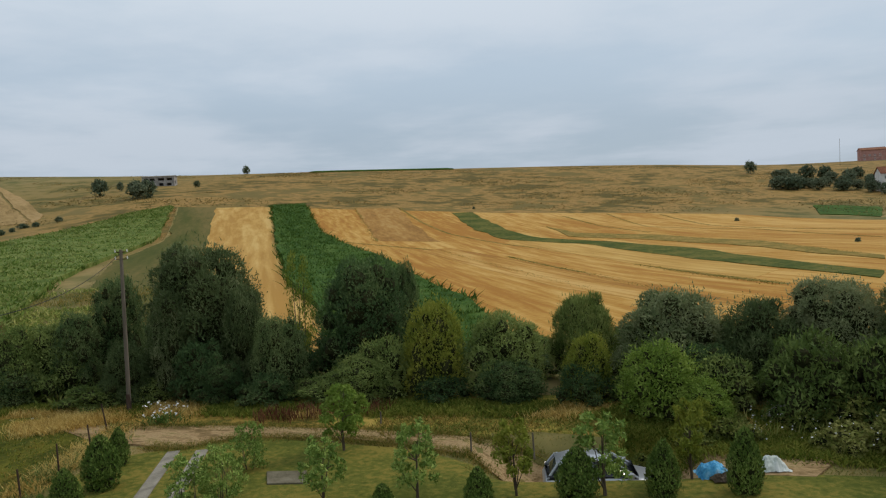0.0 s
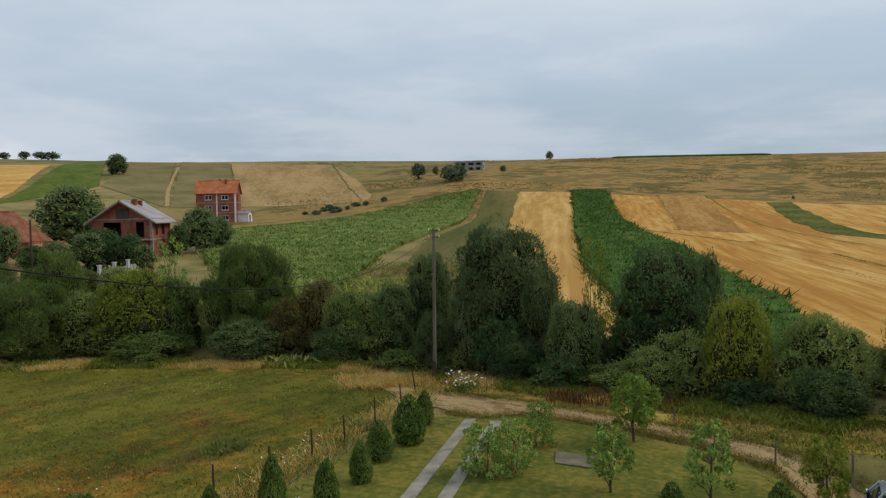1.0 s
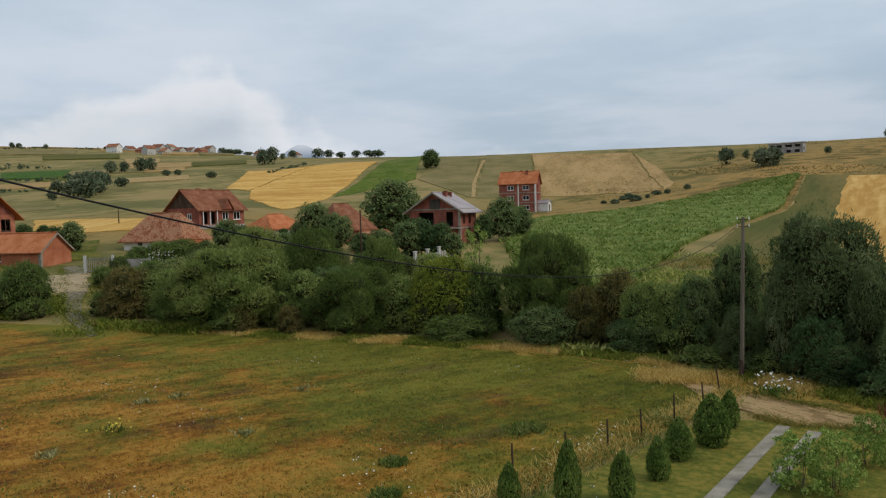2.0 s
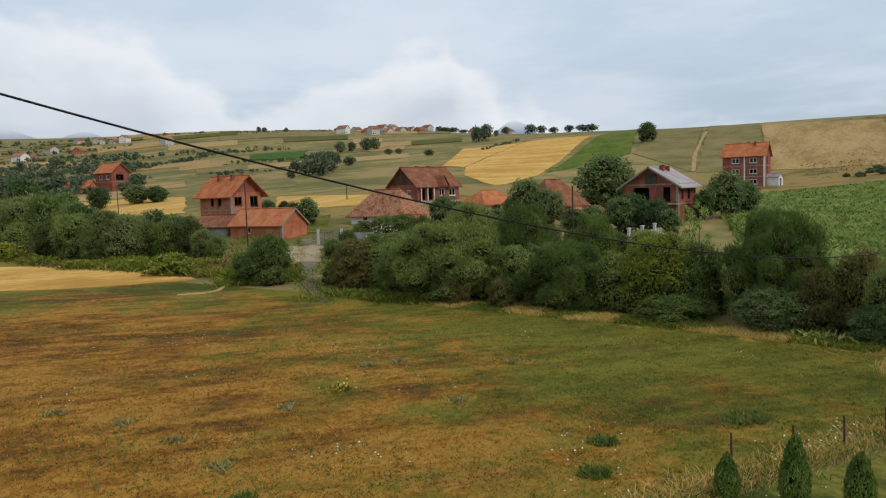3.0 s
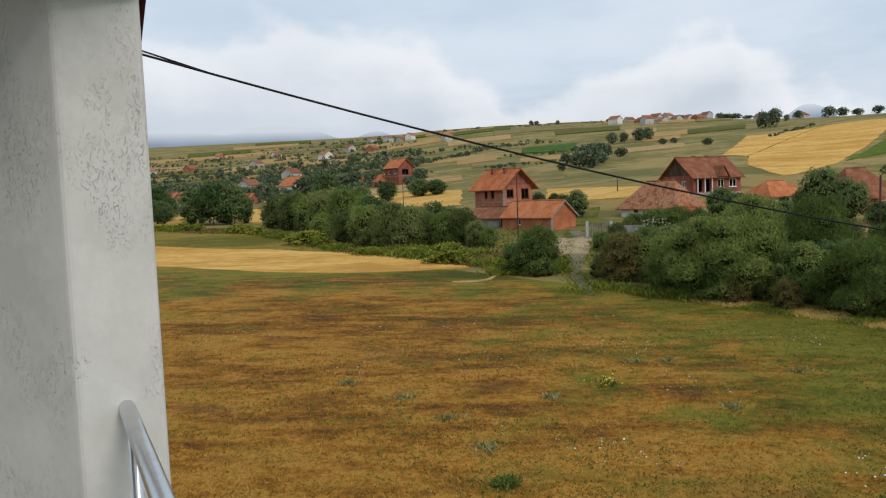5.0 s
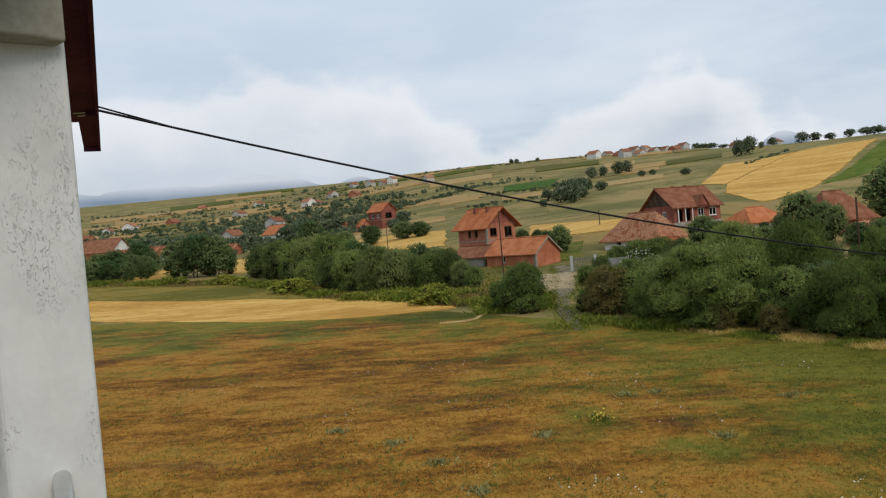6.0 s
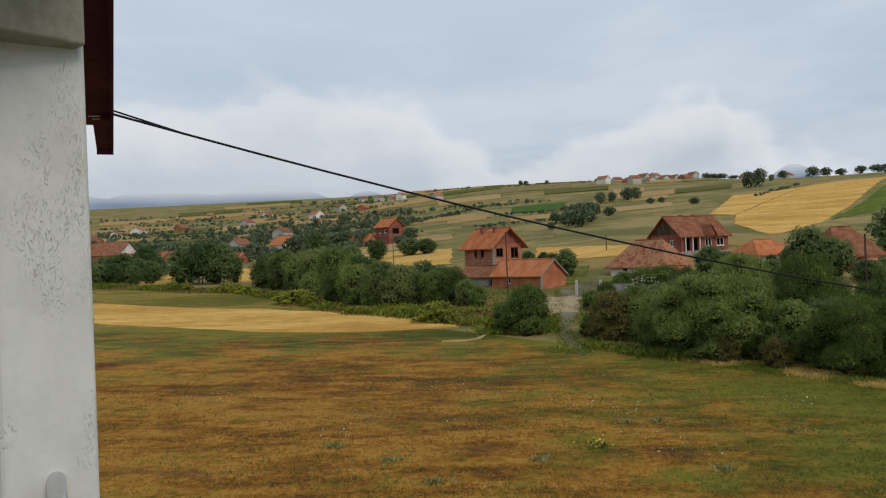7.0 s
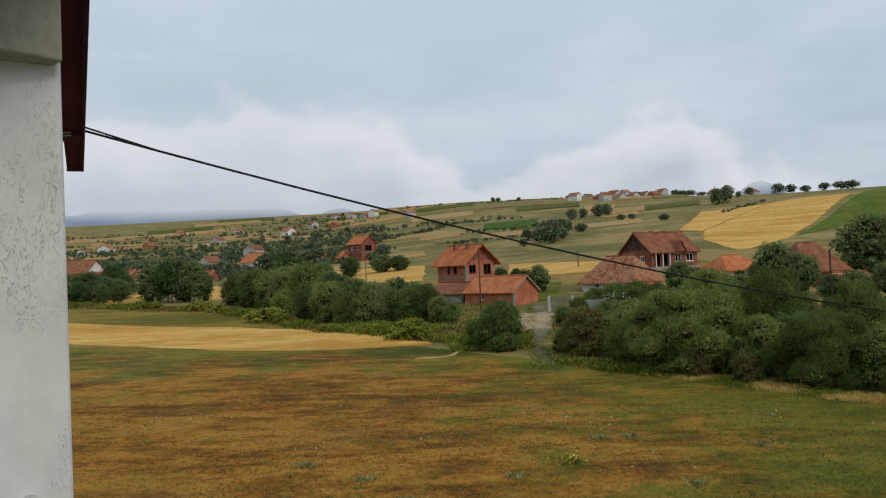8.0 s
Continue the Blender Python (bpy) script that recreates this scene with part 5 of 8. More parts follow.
    for cy, off, tall in chimneys:
        v, f = [], []
        cx = span / 2 + off
        box(v, f, (cx - 0.28, cy - 0.28, wall + rise - abs(off) - 0.6), (cx + 0.28, cy + 0.28, wall + rise + tall))
        box(v, f, (cx - 0.36, cy - 0.36, wall + rise + tall), (cx + 0.36, cy + 0.36, wall + rise + tall + 0.1))
        part("chimney", turned(v, to), f, BRICK_DARK, root)
    return root


def rafters(root, wx, wy, wall, rise, over, ridge):
    """Pale barge boards along the gable edges."""
    span, length = (wx, wy) if ridge == "y" else (wy, wx)
    to = Matrix.Identity(4) if ridge == "y" else Matrix(((0, 1, 0, 0), (1, 0, 0, 0), (0, 0, 1, 0), (0, 0, 0, 1)))
    s = rise / (span / 2)
    for side in (0, 1):
        xa = -over if side == 0 else span + over
        v = []
        for y0 in (-over - 0.06, -over - 0.005):
            v += [(xa, y0, wall - over * s + 0.03), (xa, y0, wall - over * s - 0.24), (span / 2, y0, wall + rise - 0.24), (span / 2, y0, wall + rise + 0.03)]
        f = [(0, 1, 2, 3), (7, 6, 5, 4), (0, 4, 5, 1), (3, 2, 6, 7), (0, 3, 7, 4), (1, 5, 6, 2)]
        part("barge_board", turned(v, to), f, CONCRETE, root)


VILLAGE = "brick houses of the village"
# orange brick garage by the lane
g = house("brick_garage", "low orange hollow-brick garage with clay tile roof", 74.3, 113, 50, 6.0, 10.2, 2.5, 2.3, "y", BRICK_ORANGE, TILE_ORANGE, left=((6.2, 1.1, 0.5, 0.9, 0),), over=0.35, group=VILLAGE, corner_mat=CONCRETE, base_z=2.15)
rafters(g, 6.0, 10.2, 2.5, 2.3, 0.35, "y")
# two-storey brick house behind it
g = house("brick_house", "two-storey red brick house with orange tile roof", 77.9, 135, 43, 7.4, 7.8, 6.1, 3.0, "y", BRICK, TILE_ORANGE,
          right=((0.9, 3.8, 1.7, 1.5, 1), (4.6, 3.5, 1.9, 1.9, 1), (1.3, 0.9, 1.6, 1.4, 1)), left=((2.4, 3.8, 0.8, 1.5, 0), (4.3, 3.8, 0.7, 1.5, 0)), over=1.0, bands=(2.95,), group=VILLAGE, corner_mat=CONCRETE, frame_mat=DARKWOOD, chimneys=((2.2, -0.9, 0.1), (5.6, -0.9, 0.1)), gable_mat=BRICK_DARK)
# lean-to shed in front of it
g = house("tiled_shed", "open brick shed under a faded tile roof", 78.3, 122, 48, 4.0, 6.4, 1.9, 1.5, "y", STONE, TILE_RED, right=((0.6, 0.2, 2.8, 1.5, -1),), over=0.5, group=VILLAGE, gable_mat=DARKWOOD)
# four-storey red house on the slope
g = house("tall_brick_house", "tall red brick house with pale floor bands and orange roof", 38.5, 215, 80, 8.6, 10.7, 8.7, 3.3, "y", BRICK_DARK, TILE_ORANGE,
          left=((1.9, 6.5, 1.9, 1.3, 1), (6.4, 6.5, 1.9, 1.3, 1), (1.9, 3.6, 1.9, 1.3, 1), (6.4, 3.6, 1.9, 1.3, 1), (1.9, 0.8, 1.9, 1.3, 1), (6.4, 0.8, 1.9, 1.3, 1)),
          right=((3.0, 3.4, 1.2, 2.2, -1), (3.0, 6.2, 1.2, 2.0, -1)), over=0.5, bands=(2.75, 5.6), group=VILLAGE, corner_mat=PLASTER, chimneys=((3.0, -1.0, 0.2), (7.5, 1.0, 0.2), (5.0, 0.6, 0.3)))
v, f = [], []
box(v, f, (-0.05, 4.9, 0.12), (0.02, 5.25, 8.6))
part("pilaster", v, f, PLASTER, g)
house("lean_to", "small white annex beside the tall brick house", 37.6, 216, 70, 3.0, 4.0, 2.6, 0.8, "y", PLASTER, SHEET, right=((0.8, 0.1, 1.2, 2.0, -1),), over=0.2, group=VILLAGE)
# unfinished chalet with the sheet-metal roof
g = house("unfinished_house", "unfinished brick house under a mauve sheet-metal gable roof", 44.35, 120, 71, 8.4, 8.8, 6.1, 2.75, "x", BRICK_DARK, SHEET,
          left=((1.2, 3.3, 1.2, 2.3, -1), (4.6, 3.3, 2.6, 2.3, -1), (2.0, 0.4, 2.2, 2.0, -1), (6.0, 0.4, 1.6, 2.0, -1)), right=((1.5, 3.6, 1.0, 1.7, -1), (4.4, 3.6, 1.3, 1.7, -1)), over=0.95, bands=(2.85, 5.95), group=VILLAGE, corner_mat=CONCRETE, gable_mat=BRICK_DARK, chimneys=((2.6, -0.9, 0.0), (3.9, -0.6, 0.2), (5.2, -0.9, 0.0)))
rafters(g, 8.4, 8.8, 6.1, 2.75, 0.95, "x")
v, f = [], []
box(v, f, (-1.3, -0.3, 2.85), (-0.06, 9.0, 3.05))
part("balcony_slab", v, f, CONCRETE, g)
# solid dark panel on the gable, painted as the shade of an opening
v, f = [], []
box(v, f, (-0.14, 3.4, 6.15), (-0.02, 5.2, 7.7))
part("gable_opening", v, f, ROOM, g)
# farmhouse with porch and dormer
g = house("farmhouse", "old brick farmhouse with porch, dormer and mottled tile roof", 63.9, 143, 40, 11.0, 8.8, 3.3, 3.5, "x", BRICK_DARK, TILE_RED, lift=0.7,
          right=((0.8, 0.3, 1.3, 2.2, -1), (2.7, 0.3, 1.2, 2.2, -1), (5.6, 1.0, 1.5, 1.5, 1), (8.3, 1.0, 1.7, 1.5, 1)), left=((2.0, 1.1, 1.2, 1.2, 1), (5.0, 1.1, 1.2, 1.2, 1)), over=0.6, group=VILLAGE, gable_mat=DARKWOOD, chimneys=((4.0, 0.3, 0.2), (7.0, 0.3, 0.2)))
for px in (0.75, 2.4, 4.05):
    v, f = [], []
    limb(v, f, (px, -0.35, 0.1), (px, -0.35, 3.0), 0.1, 0.1, 8)
    part("porch_post", v, f, WHITEPAINT, g)
v = [(5.4, -0.75, 3.0), (7.4, -0.75, 3.0), (6.4, -0.75, 4.7), (5.4, 2.4, 3.0), (7.4, 2.4, 3.0), (6.4, 2.4, 4.7)]
part("dormer", v, [(0, 1, 2), (3, 5, 4), (0, 2, 5, 3), (1, 4, 5, 2), (0, 3, 4, 1)], BRICK_DARK, g)
v, f = [], []
for sx in (-1, 1):
    b = len(v)
    a = [(6.4, -0.95, 4.92), (6.4 + sx * 1.35, -0.95, 2.85), (6.4 + sx * 1.35, 2.2, 2.85), (6.4, 2.6, 4.92)]
    v += a + [(p[0], p[1], p[2] + 0.12) for p in a]
    f += [(b, b + 1, b + 2, b + 3), (b + 7, b + 6, b + 5, b + 4), (b, b + 4, b + 5, b + 1), (b + 1, b + 5, b + 6, b + 2), (b + 2, b + 6, b + 7, b + 3)]
part("dormer_roof", v, f, TILE_RED, g)
# ramshackle barn in front of it
g = house("old_barn", "ramshackle barn with a broken mottled tile roof", 65.2, 119, 54, 7.0, 10.4, 2.3, 3.6, "y", PLASTER, TILE_OLD, lift=0.4, hip=3.2, left=((3.0, 0.2, 1.0, 1.9, -1), (7.0, 0.9, 0.9, 0.9, -1)), right=((2.4, 0.2, 1.6, 2.0, -1),), over=0.7, group=VILLAGE, gable_mat=DARKWOOD)
house("lean_to", "small lean-to with new orange tiles beside the barn", 64.3, 115, 50, 3.2, 3.0, 1.6, 1.0, "y", BRICK, TILE_ORANGE, right=((0.8, 0.1, 1.2, 1.3, -1),), over=0.35, group=VILLAGE)
house("low_house", "low house with a hipped orange tile roof", 58.7, 131, 42, 8.0, 7.0, 2.4, 2.2, "x", PLASTER, TILE_ORANGE, right=((1.5, 0.9, 1.1, 1.2, 1), (5.0, 0.9, 1.1, 1.2, 1)), over=0.6, hip=2.8, group=VILLAGE)
house("low_house", "low house with a steep hipped red tile roof", 53.7, 134, 44, 9.0, 8.0, 2.6, 4.2, "x", BRICK_DARK, TILE_RED, right=((1.5, 0.9, 1.1, 1.2, 1), (5.0, 0.9, 1.1, 1.2, 1)), over=0.7, hip=3.2, group=VILLAGE)
house("low_house", "low outbuilding with a grey-brown tile roof", 51.2, 112, 46, 5.5, 4.5, 2.2, 1.2, "x", BRICK, TILE_OLD, right=((1.5, 0.6, 1.0, 1.2, -1),), over=0.5, group=VILLAGE)
# further houses down the valley
house("brick_house", "two-storey brick house with a small gabled orange roof", 85.9, 325, 40, 8.6, 9.2, 8.4, 3.4, "y", BRICK_DARK, TILE_ORANGE, left=((1.4, 5.2, 1.7, 1.7, 1), (5.2, 5.2, 1.7, 1.7, 1)), right=((2.2, 4.8, 3.6, 2.4, -1),), over=0.8, bands=(4.1,), group=VILLAGE)
house("low_house", "long low house with an orange tile roof", 87.5, 325, 52, 6.5, 11.5, 3.0, 2.8, "y", BRICK, TILE_ORANGE, left=((2, 0.9, 1.0, 1.1, 1),), over=0.5, group=VILLAGE)
house("white_house", "white plastered house with a red tile roof", 93.9, 330, 36, 8.6, 10.4, 4.4, 3.6, "y", PLASTER, TILE_ORANGE, right=((1.2, 1.2, 1.2, 1.3, 1), (4.6, 1.2, 1.2, 1.3, 1)), left=((2, 1.1, 1.2, 1.3, 1), (5.5, 1.1, 1.2, 1.3, 1)), over=0.6, group=VILLAGE)
house("white_house", "white plastered house with a faded tile roof", 99.2, 265, 30, 8.0, 10.0, 3.0, 2.8, "y", PLASTER, TILE_RED, right=((1.5, 1.0, 1.2, 1.2, 1), (5.0, 1.0, 1.2, 1.2, 1)), over=0.6, group=VILLAGE)
house("brick_house", "broad house with a red tile roof behind dark trees", 105.4, 280, 48, 9.5, 14.5, 4.4, 4.2, "y", BRICK, TILE_RED, right=((1.5, 1.0, 1.2, 1.2, 1), (4.6, 1.0, 1.2, 1.2, 1)), over=0.6, group=VILLAGE, gable_mat=PLASTER)
house("low_house", "brown-roofed house among orchard trees", 102.3, 240, 40, 7.0, 8.0, 2.8, 2.8, "y", PLASTER, TILE_OLD, right=((1.5, 1.0, 1.2, 1.2, 1),), over=0.6, group=VILLAGE)
house("low_house", "low red-roofed outbuilding beside the white house", 97.2, 262, 50, 5.0, 8.0, 2.2, 1.8, "y", BRICK, TILE_OLD, right=((1.5, 0.6, 1.2, 1.2, -1),), over=0.5, group=VILLAGE)
# shell of a concrete building on the crest
g = house("concrete_ruin", "roofless grey concrete shell with empty window holes", 19.75, 345, 78, 6.0, 13.6, 4.4, 0.35, "y", STONE, CONCRETE, left=((0.9, 2.6, 2.2, 1.0, -1), (4.2, 2.6, 2.6, 1.0, -1), (8.2, 2.6, 2.0, 1.0, -1), (11.2, 2.6, 1.6, 1.0, -1), (1.2, 0.3, 1.9, 1.2, -1), (4.6, 0.3, 1.8, 1.2, -1)), right=((1.5, 1.2, 1.6, 1.2, -1),), over=0.3, group=VILLAGE)
# red block and white house on the eastern crest
PINKBRICK = material("pinkish_rendered_brick", [(0.33, 0.17, 0.14), (0.42, 0.22, 0.185), (0.50, 0.28, 0.235)], scale=0.6, fine=4, bump=0.3, spread=0.5)
house("brick_house", "red brick block of a house on the crest", -29.5, 640, 12, 17.0, 12.0, 8.2, 1.8, "x", PINKBRICK, TILE_RED, right=((1.5, 3.5, 1.4, 1.3, 1), (5.0, 3.5, 1.4, 1.3, 1), (8.5, 3.5, 1.4, 1.3, 1), (12.0, 3.5, 1.4, 1.3, 1), (1.5, 0.8, 1.4, 1.3, 1), (8.5, 0.8, 1.4, 1.3, 1)), over=0.5, group=VILLAGE, bands=(2.8,))
house("white_house", "white plastered house on the slope among bushes", -30.65, 330, 15, 10.0, 9.0, 7.4, 2.4, "x", PLASTER, TILE_RED, right=((1.0, 5.0, 1.3, 1.4, 1), (1.0, 2.0, 1.3, 1.4, 1), (5.0, 5.0, 1.3, 1.4, 1)), over=0.4, group=VILLAGE)


FARPLASTER = material("greyed_plaster", [(0.40, 0.38, 0.35), (0.50, 0.48, 0.45)], scale=0.5, fine=4, bump=0.2)


def far_village():
    """Small houses strewn along the ridge and down the valley."""
    r = random.Random(11)
    spots = [(b, d) for b, d in ((69.2, 1000), (68.4, 1060), (67.6, 1010), (66.9, 1090), (66.3, 1040), (65.6, 1130), (65.0, 1060), (64.2, 1120), (63.5, 1100), (62.9, 1140), (59.2, 900), (56.6, 950), (67.2, 940), (66.0, 970))]
    spots += [(b, d) for b, d in ((95.1, 1130), (99.0, 1300), (89.6, 1000), (87.7, 955), (87.9, 1270), (84.8, 1150), (85.6, 1160), (86.5, 1180), (82.2, 930), (91.4, 880), (90.6, 890), (96.5, 900), (101.2, 897), (106.9, 700), (105.4, 850), (103.9, 900), (93.9, 520), (97.1, 420))]
    out = []
    for b, d in spots:
        wall = r.choice([FARPLASTER, FARPLASTER, BRICK, PLASTER])
        k = 1.4 if d > 850 else 1.1
        out.append(house("far_house", "small %s house with a %s roof" % ("brick" if wall is BRICK else "pale plastered", "red tile"), b, d, r.uniform(28, 60), 8 * k, r.uniform(8, 11) * k, r.choice([3.0, 5.6]) * k, 2.8 * k, r.choice("xy"), wall, r.choice([TILE_RED, TILE_RED, TILE_OLD]),
                         right=((1.5, 1.0, 1.4, 1.4, 0), (4.8, 1.0, 1.4, 1.4, 0)), left=((1.5, 1.0, 1.4, 1.4, 0), (4.8, 1.0, 1.4, 1.4, 0)), over=0.6, group="far houses on the ridge and in the valley"))
    return out


far_village()


def chalet_fence():
    """Concrete balusters and posts before the unfinished house."""
    a, b = Vector(spot(47.9, 92)), Vector(spot(45.0, 103))
    root = thing("concrete_fence", on_ground(*a), "pale concrete post and baluster fence of the unfinished house", "fence")
    d = b - a
    n = 14
    for i in range(n):
        q = d * (i / (n - 1))
        z = float(ground(a.x + q.x, a.y + q.y)) - float(ground(a.x, a.y))
        v, f = [], []
        big = i % 4 == 0
        w, h = (0.16, 1.75) if big else (0.09, 1.15)
        box(v, f, (q.x - w, q.y - w, z - 0.2), (q.x + w, q.y + w, z + h))
        if big:
            box(v, f, (q.x - w - 0.06, q.y - w - 0.06, z + h), (q.x + w + 0.06, q.y + w + 0.06, z + h + 0.12))
        part("post" if big else "baluster", v, f, PALEPOST, root)
    v, f = [], []
    limb(v, f, (0, 0, 0.25), (d.x, d.y, 0.25 + float(ground(*b)) - float(ground(*a))), 0.13, 0.13, 6)
    part("foot_wall", v, f, PALEPOST, root)


PALEPOST = material("pale_cast_concrete", [(0.40, 0.39, 0.37), (0.52, 0.51, 0.48)], scale=1, fine=8, bump=0.2)
chalet_fence()


def lane_gate():
    a = Vector(spot(71.6, 104))
    root = thing("iron_gate", on_ground(*a), "grey iron yard gate between pale posts", "gate", turn=71.6 - 20)
    for x in (0.0, 3.4):
        v, f = [], []
        box(v, f, (x - 0.15, -0.15, -0.3), (x + 0.15, 0.15, 2.3))
        part("post", v, f, PALEPOST, root)
    v, f = [], []
    box(v, f, (0.16, -0.03, 0.25), (3.24, 0.03, 0.33))
    box(v, f, (0.16, -0.03, 1.85), (3.24, 0.03, 1.93))
    part("gate_frame", v, f, STONE, root)
    for i in range(13):
        v, f = [], []
        x = 0.3 + i * 0.234
        box(v, f, (x - 0.03, -0.02, 0.33), (x + 0.03, 0.02, 2.0 + 0.1 * math.sin(i / 12 * math.pi)))
        part("bar", v, f, STONE, root)
    v, f = [], []
    box(v, f, (3.56, -0.1, -0.3), (8.0, 0.1, 1.7))
    part("yard_wall", v, f, STONE, root)


lane_gate()

# ---- the house that the camera stands on ----
STUCCO = material("white_trowelled_stucco", [(0.53, 0.53, 0.515), (0.60, 0.60, 0.585), (0.65, 0.65, 0.635)], rough=0.9, scale=2.0, fine=26.0, bump=0.25, spread=0.3, distance=0.004)


def worm_marks(m):
    """Trowelled plaster with scattered worm-like scratches, in patches."""
    nt = m.node_tree
    n, l = nt.nodes.new, nt.links.new
    bs = next(x for x in nt.nodes if x.type == "BSDF_PRINCIPLED")
    co, mp = n("ShaderNodeTexCoord"), n("ShaderNodeMapping")
    l(co.outputs["Object"], mp.inputs[0])
    mp.inputs["Scale"].default_value = (1.0, 1.0, 0.45)
    fine, patch = n("ShaderNodeTexNoise"), n("ShaderNodeTexNoise")
    fine.inputs["Scale"].default_value, fine.inputs["Detail"].default_value, fine.inputs["Distortion"].default_value = 95.0, 2.0, 1.6
    patch.inputs["Scale"].default_value, patch.inputs["Detail"].default_value = 5.0, 3.0
    l(mp.outputs[0], fine.inputs["Vector"])
    l(mp.outputs[0], patch.inputs["Vector"])
    a, b, c = n("ShaderNodeMapRange"), n("ShaderNodeMapRange"), n("ShaderNodeMath")
    a.inputs[1].default_value, a.inputs[2].default_value = 0.585, 0.68
    b.inputs[1].default_value, b.inputs[2].default_value = 0.43, 0.58
    l(fine.outputs[0], a.inputs[0])
    l(patch.outputs[0], b.inputs[0])
    c.operation = "MULTIPLY"
    l(a.outputs[0], c.inputs[0])
    l(b.outputs[0], c.inputs[1])
    old = bs.inputs["Normal"].links[0].from_node
    bp = n("ShaderNodeBump")
    bp.invert = True
    bp.inputs["Strength"].default_value, bp.inputs["Distance"].default_value = 0.75, 0.007
    l(c.outputs[0], bp.inputs["Height"])
    l(old.outputs[0], bp.inputs["Normal"])
    l(bp.outputs[0], bs.inputs["Normal"])
    src = bs.inputs["Base Color"].links[0].from_socket
    mx, k = n("ShaderNodeMix"), n("ShaderNodeMath")
    mx.data_type = "RGBA"
    k.operation = "MULTIPLY"
    k.inputs[1].default_value = 0.15
    l(c.outputs[0], k.inputs[0])
    l(k.outputs[0], mx.inputs[0])
    l(src, mx.inputs[6])
    mx.inputs[7].default_value = (0.30, 0.30, 0.28, 1)
    l(mx.outputs[2], bs.inputs["Base Color"])


worm_marks(STUCCO)
# beige darkened so that the colour holds the shade of the roof overhang
BEAMSHADE = material("shade_toned_beige_plaster", [(0.25, 0.235, 0.185), (0.31, 0.29, 0.235), (0.36, 0.34, 0.28)], rough=0.9, scale=3.0, fine=24.0, bump=0.3, spread=0.5, distance=0.004)
STEEL = material("brushed_steel_tube", [(0.52, 0.53, 0.54), (0.60, 0.61, 0.62), (0.66, 0.67, 0.68)], rough=0.3, metal=1.0, scale=3, fine=60, bump=0.05, stretch=(1, 1, 8))
MAROON = material("maroon_painted_eave", [(0.061, 0.019, 0.035), (0.084, 0.025, 0.047), (0.104, 0.034, 0.058)], rough=0.8, specular=0.03, scale=1.2, fine=9, bump=0.15, spread=0.5)
FLOORTILE = material("grey_balcony_tile", [(0.30, 0.28, 0.26), (0.38, 0.36, 0.33)], rough=0.5, scale=2, fine=16, bump=0.1)
FLOOR_Z = 6.9


def prism(name, corners, low, high, mat, parent=None, label="", bevel=0.0):
    bm = bmesh.new()
    lo = [bm.verts.new((*c, low)) for c in corners]
    hi = [bm.verts.new((*c, high)) for c in corners]
    bm.faces.new(lo[::-1])
    bm.faces.new(hi)
    k = len(corners)
    sides = []
    for i in range(k):
        sides.append(bm.faces.new((lo[i], lo[(i + 1) % k], hi[(i + 1) % k], hi[i])))
    bmesh.ops.recalc_face_normals(bm, faces=bm.faces)
    if bevel:
        bmesh.ops.bevel(bm, geom=list(bm.edges), offset=bevel, segments=3, affect="EDGES", profile=0.5)
    me = bpy.data.meshes.new(name)
    bm.to_mesh(me)
    bm.free()
    me.materials.append(mat)
    ob = new(name, me)
    if parent:
        ob.parent = parent
    if label:
        ob["label"] = label
    return ob


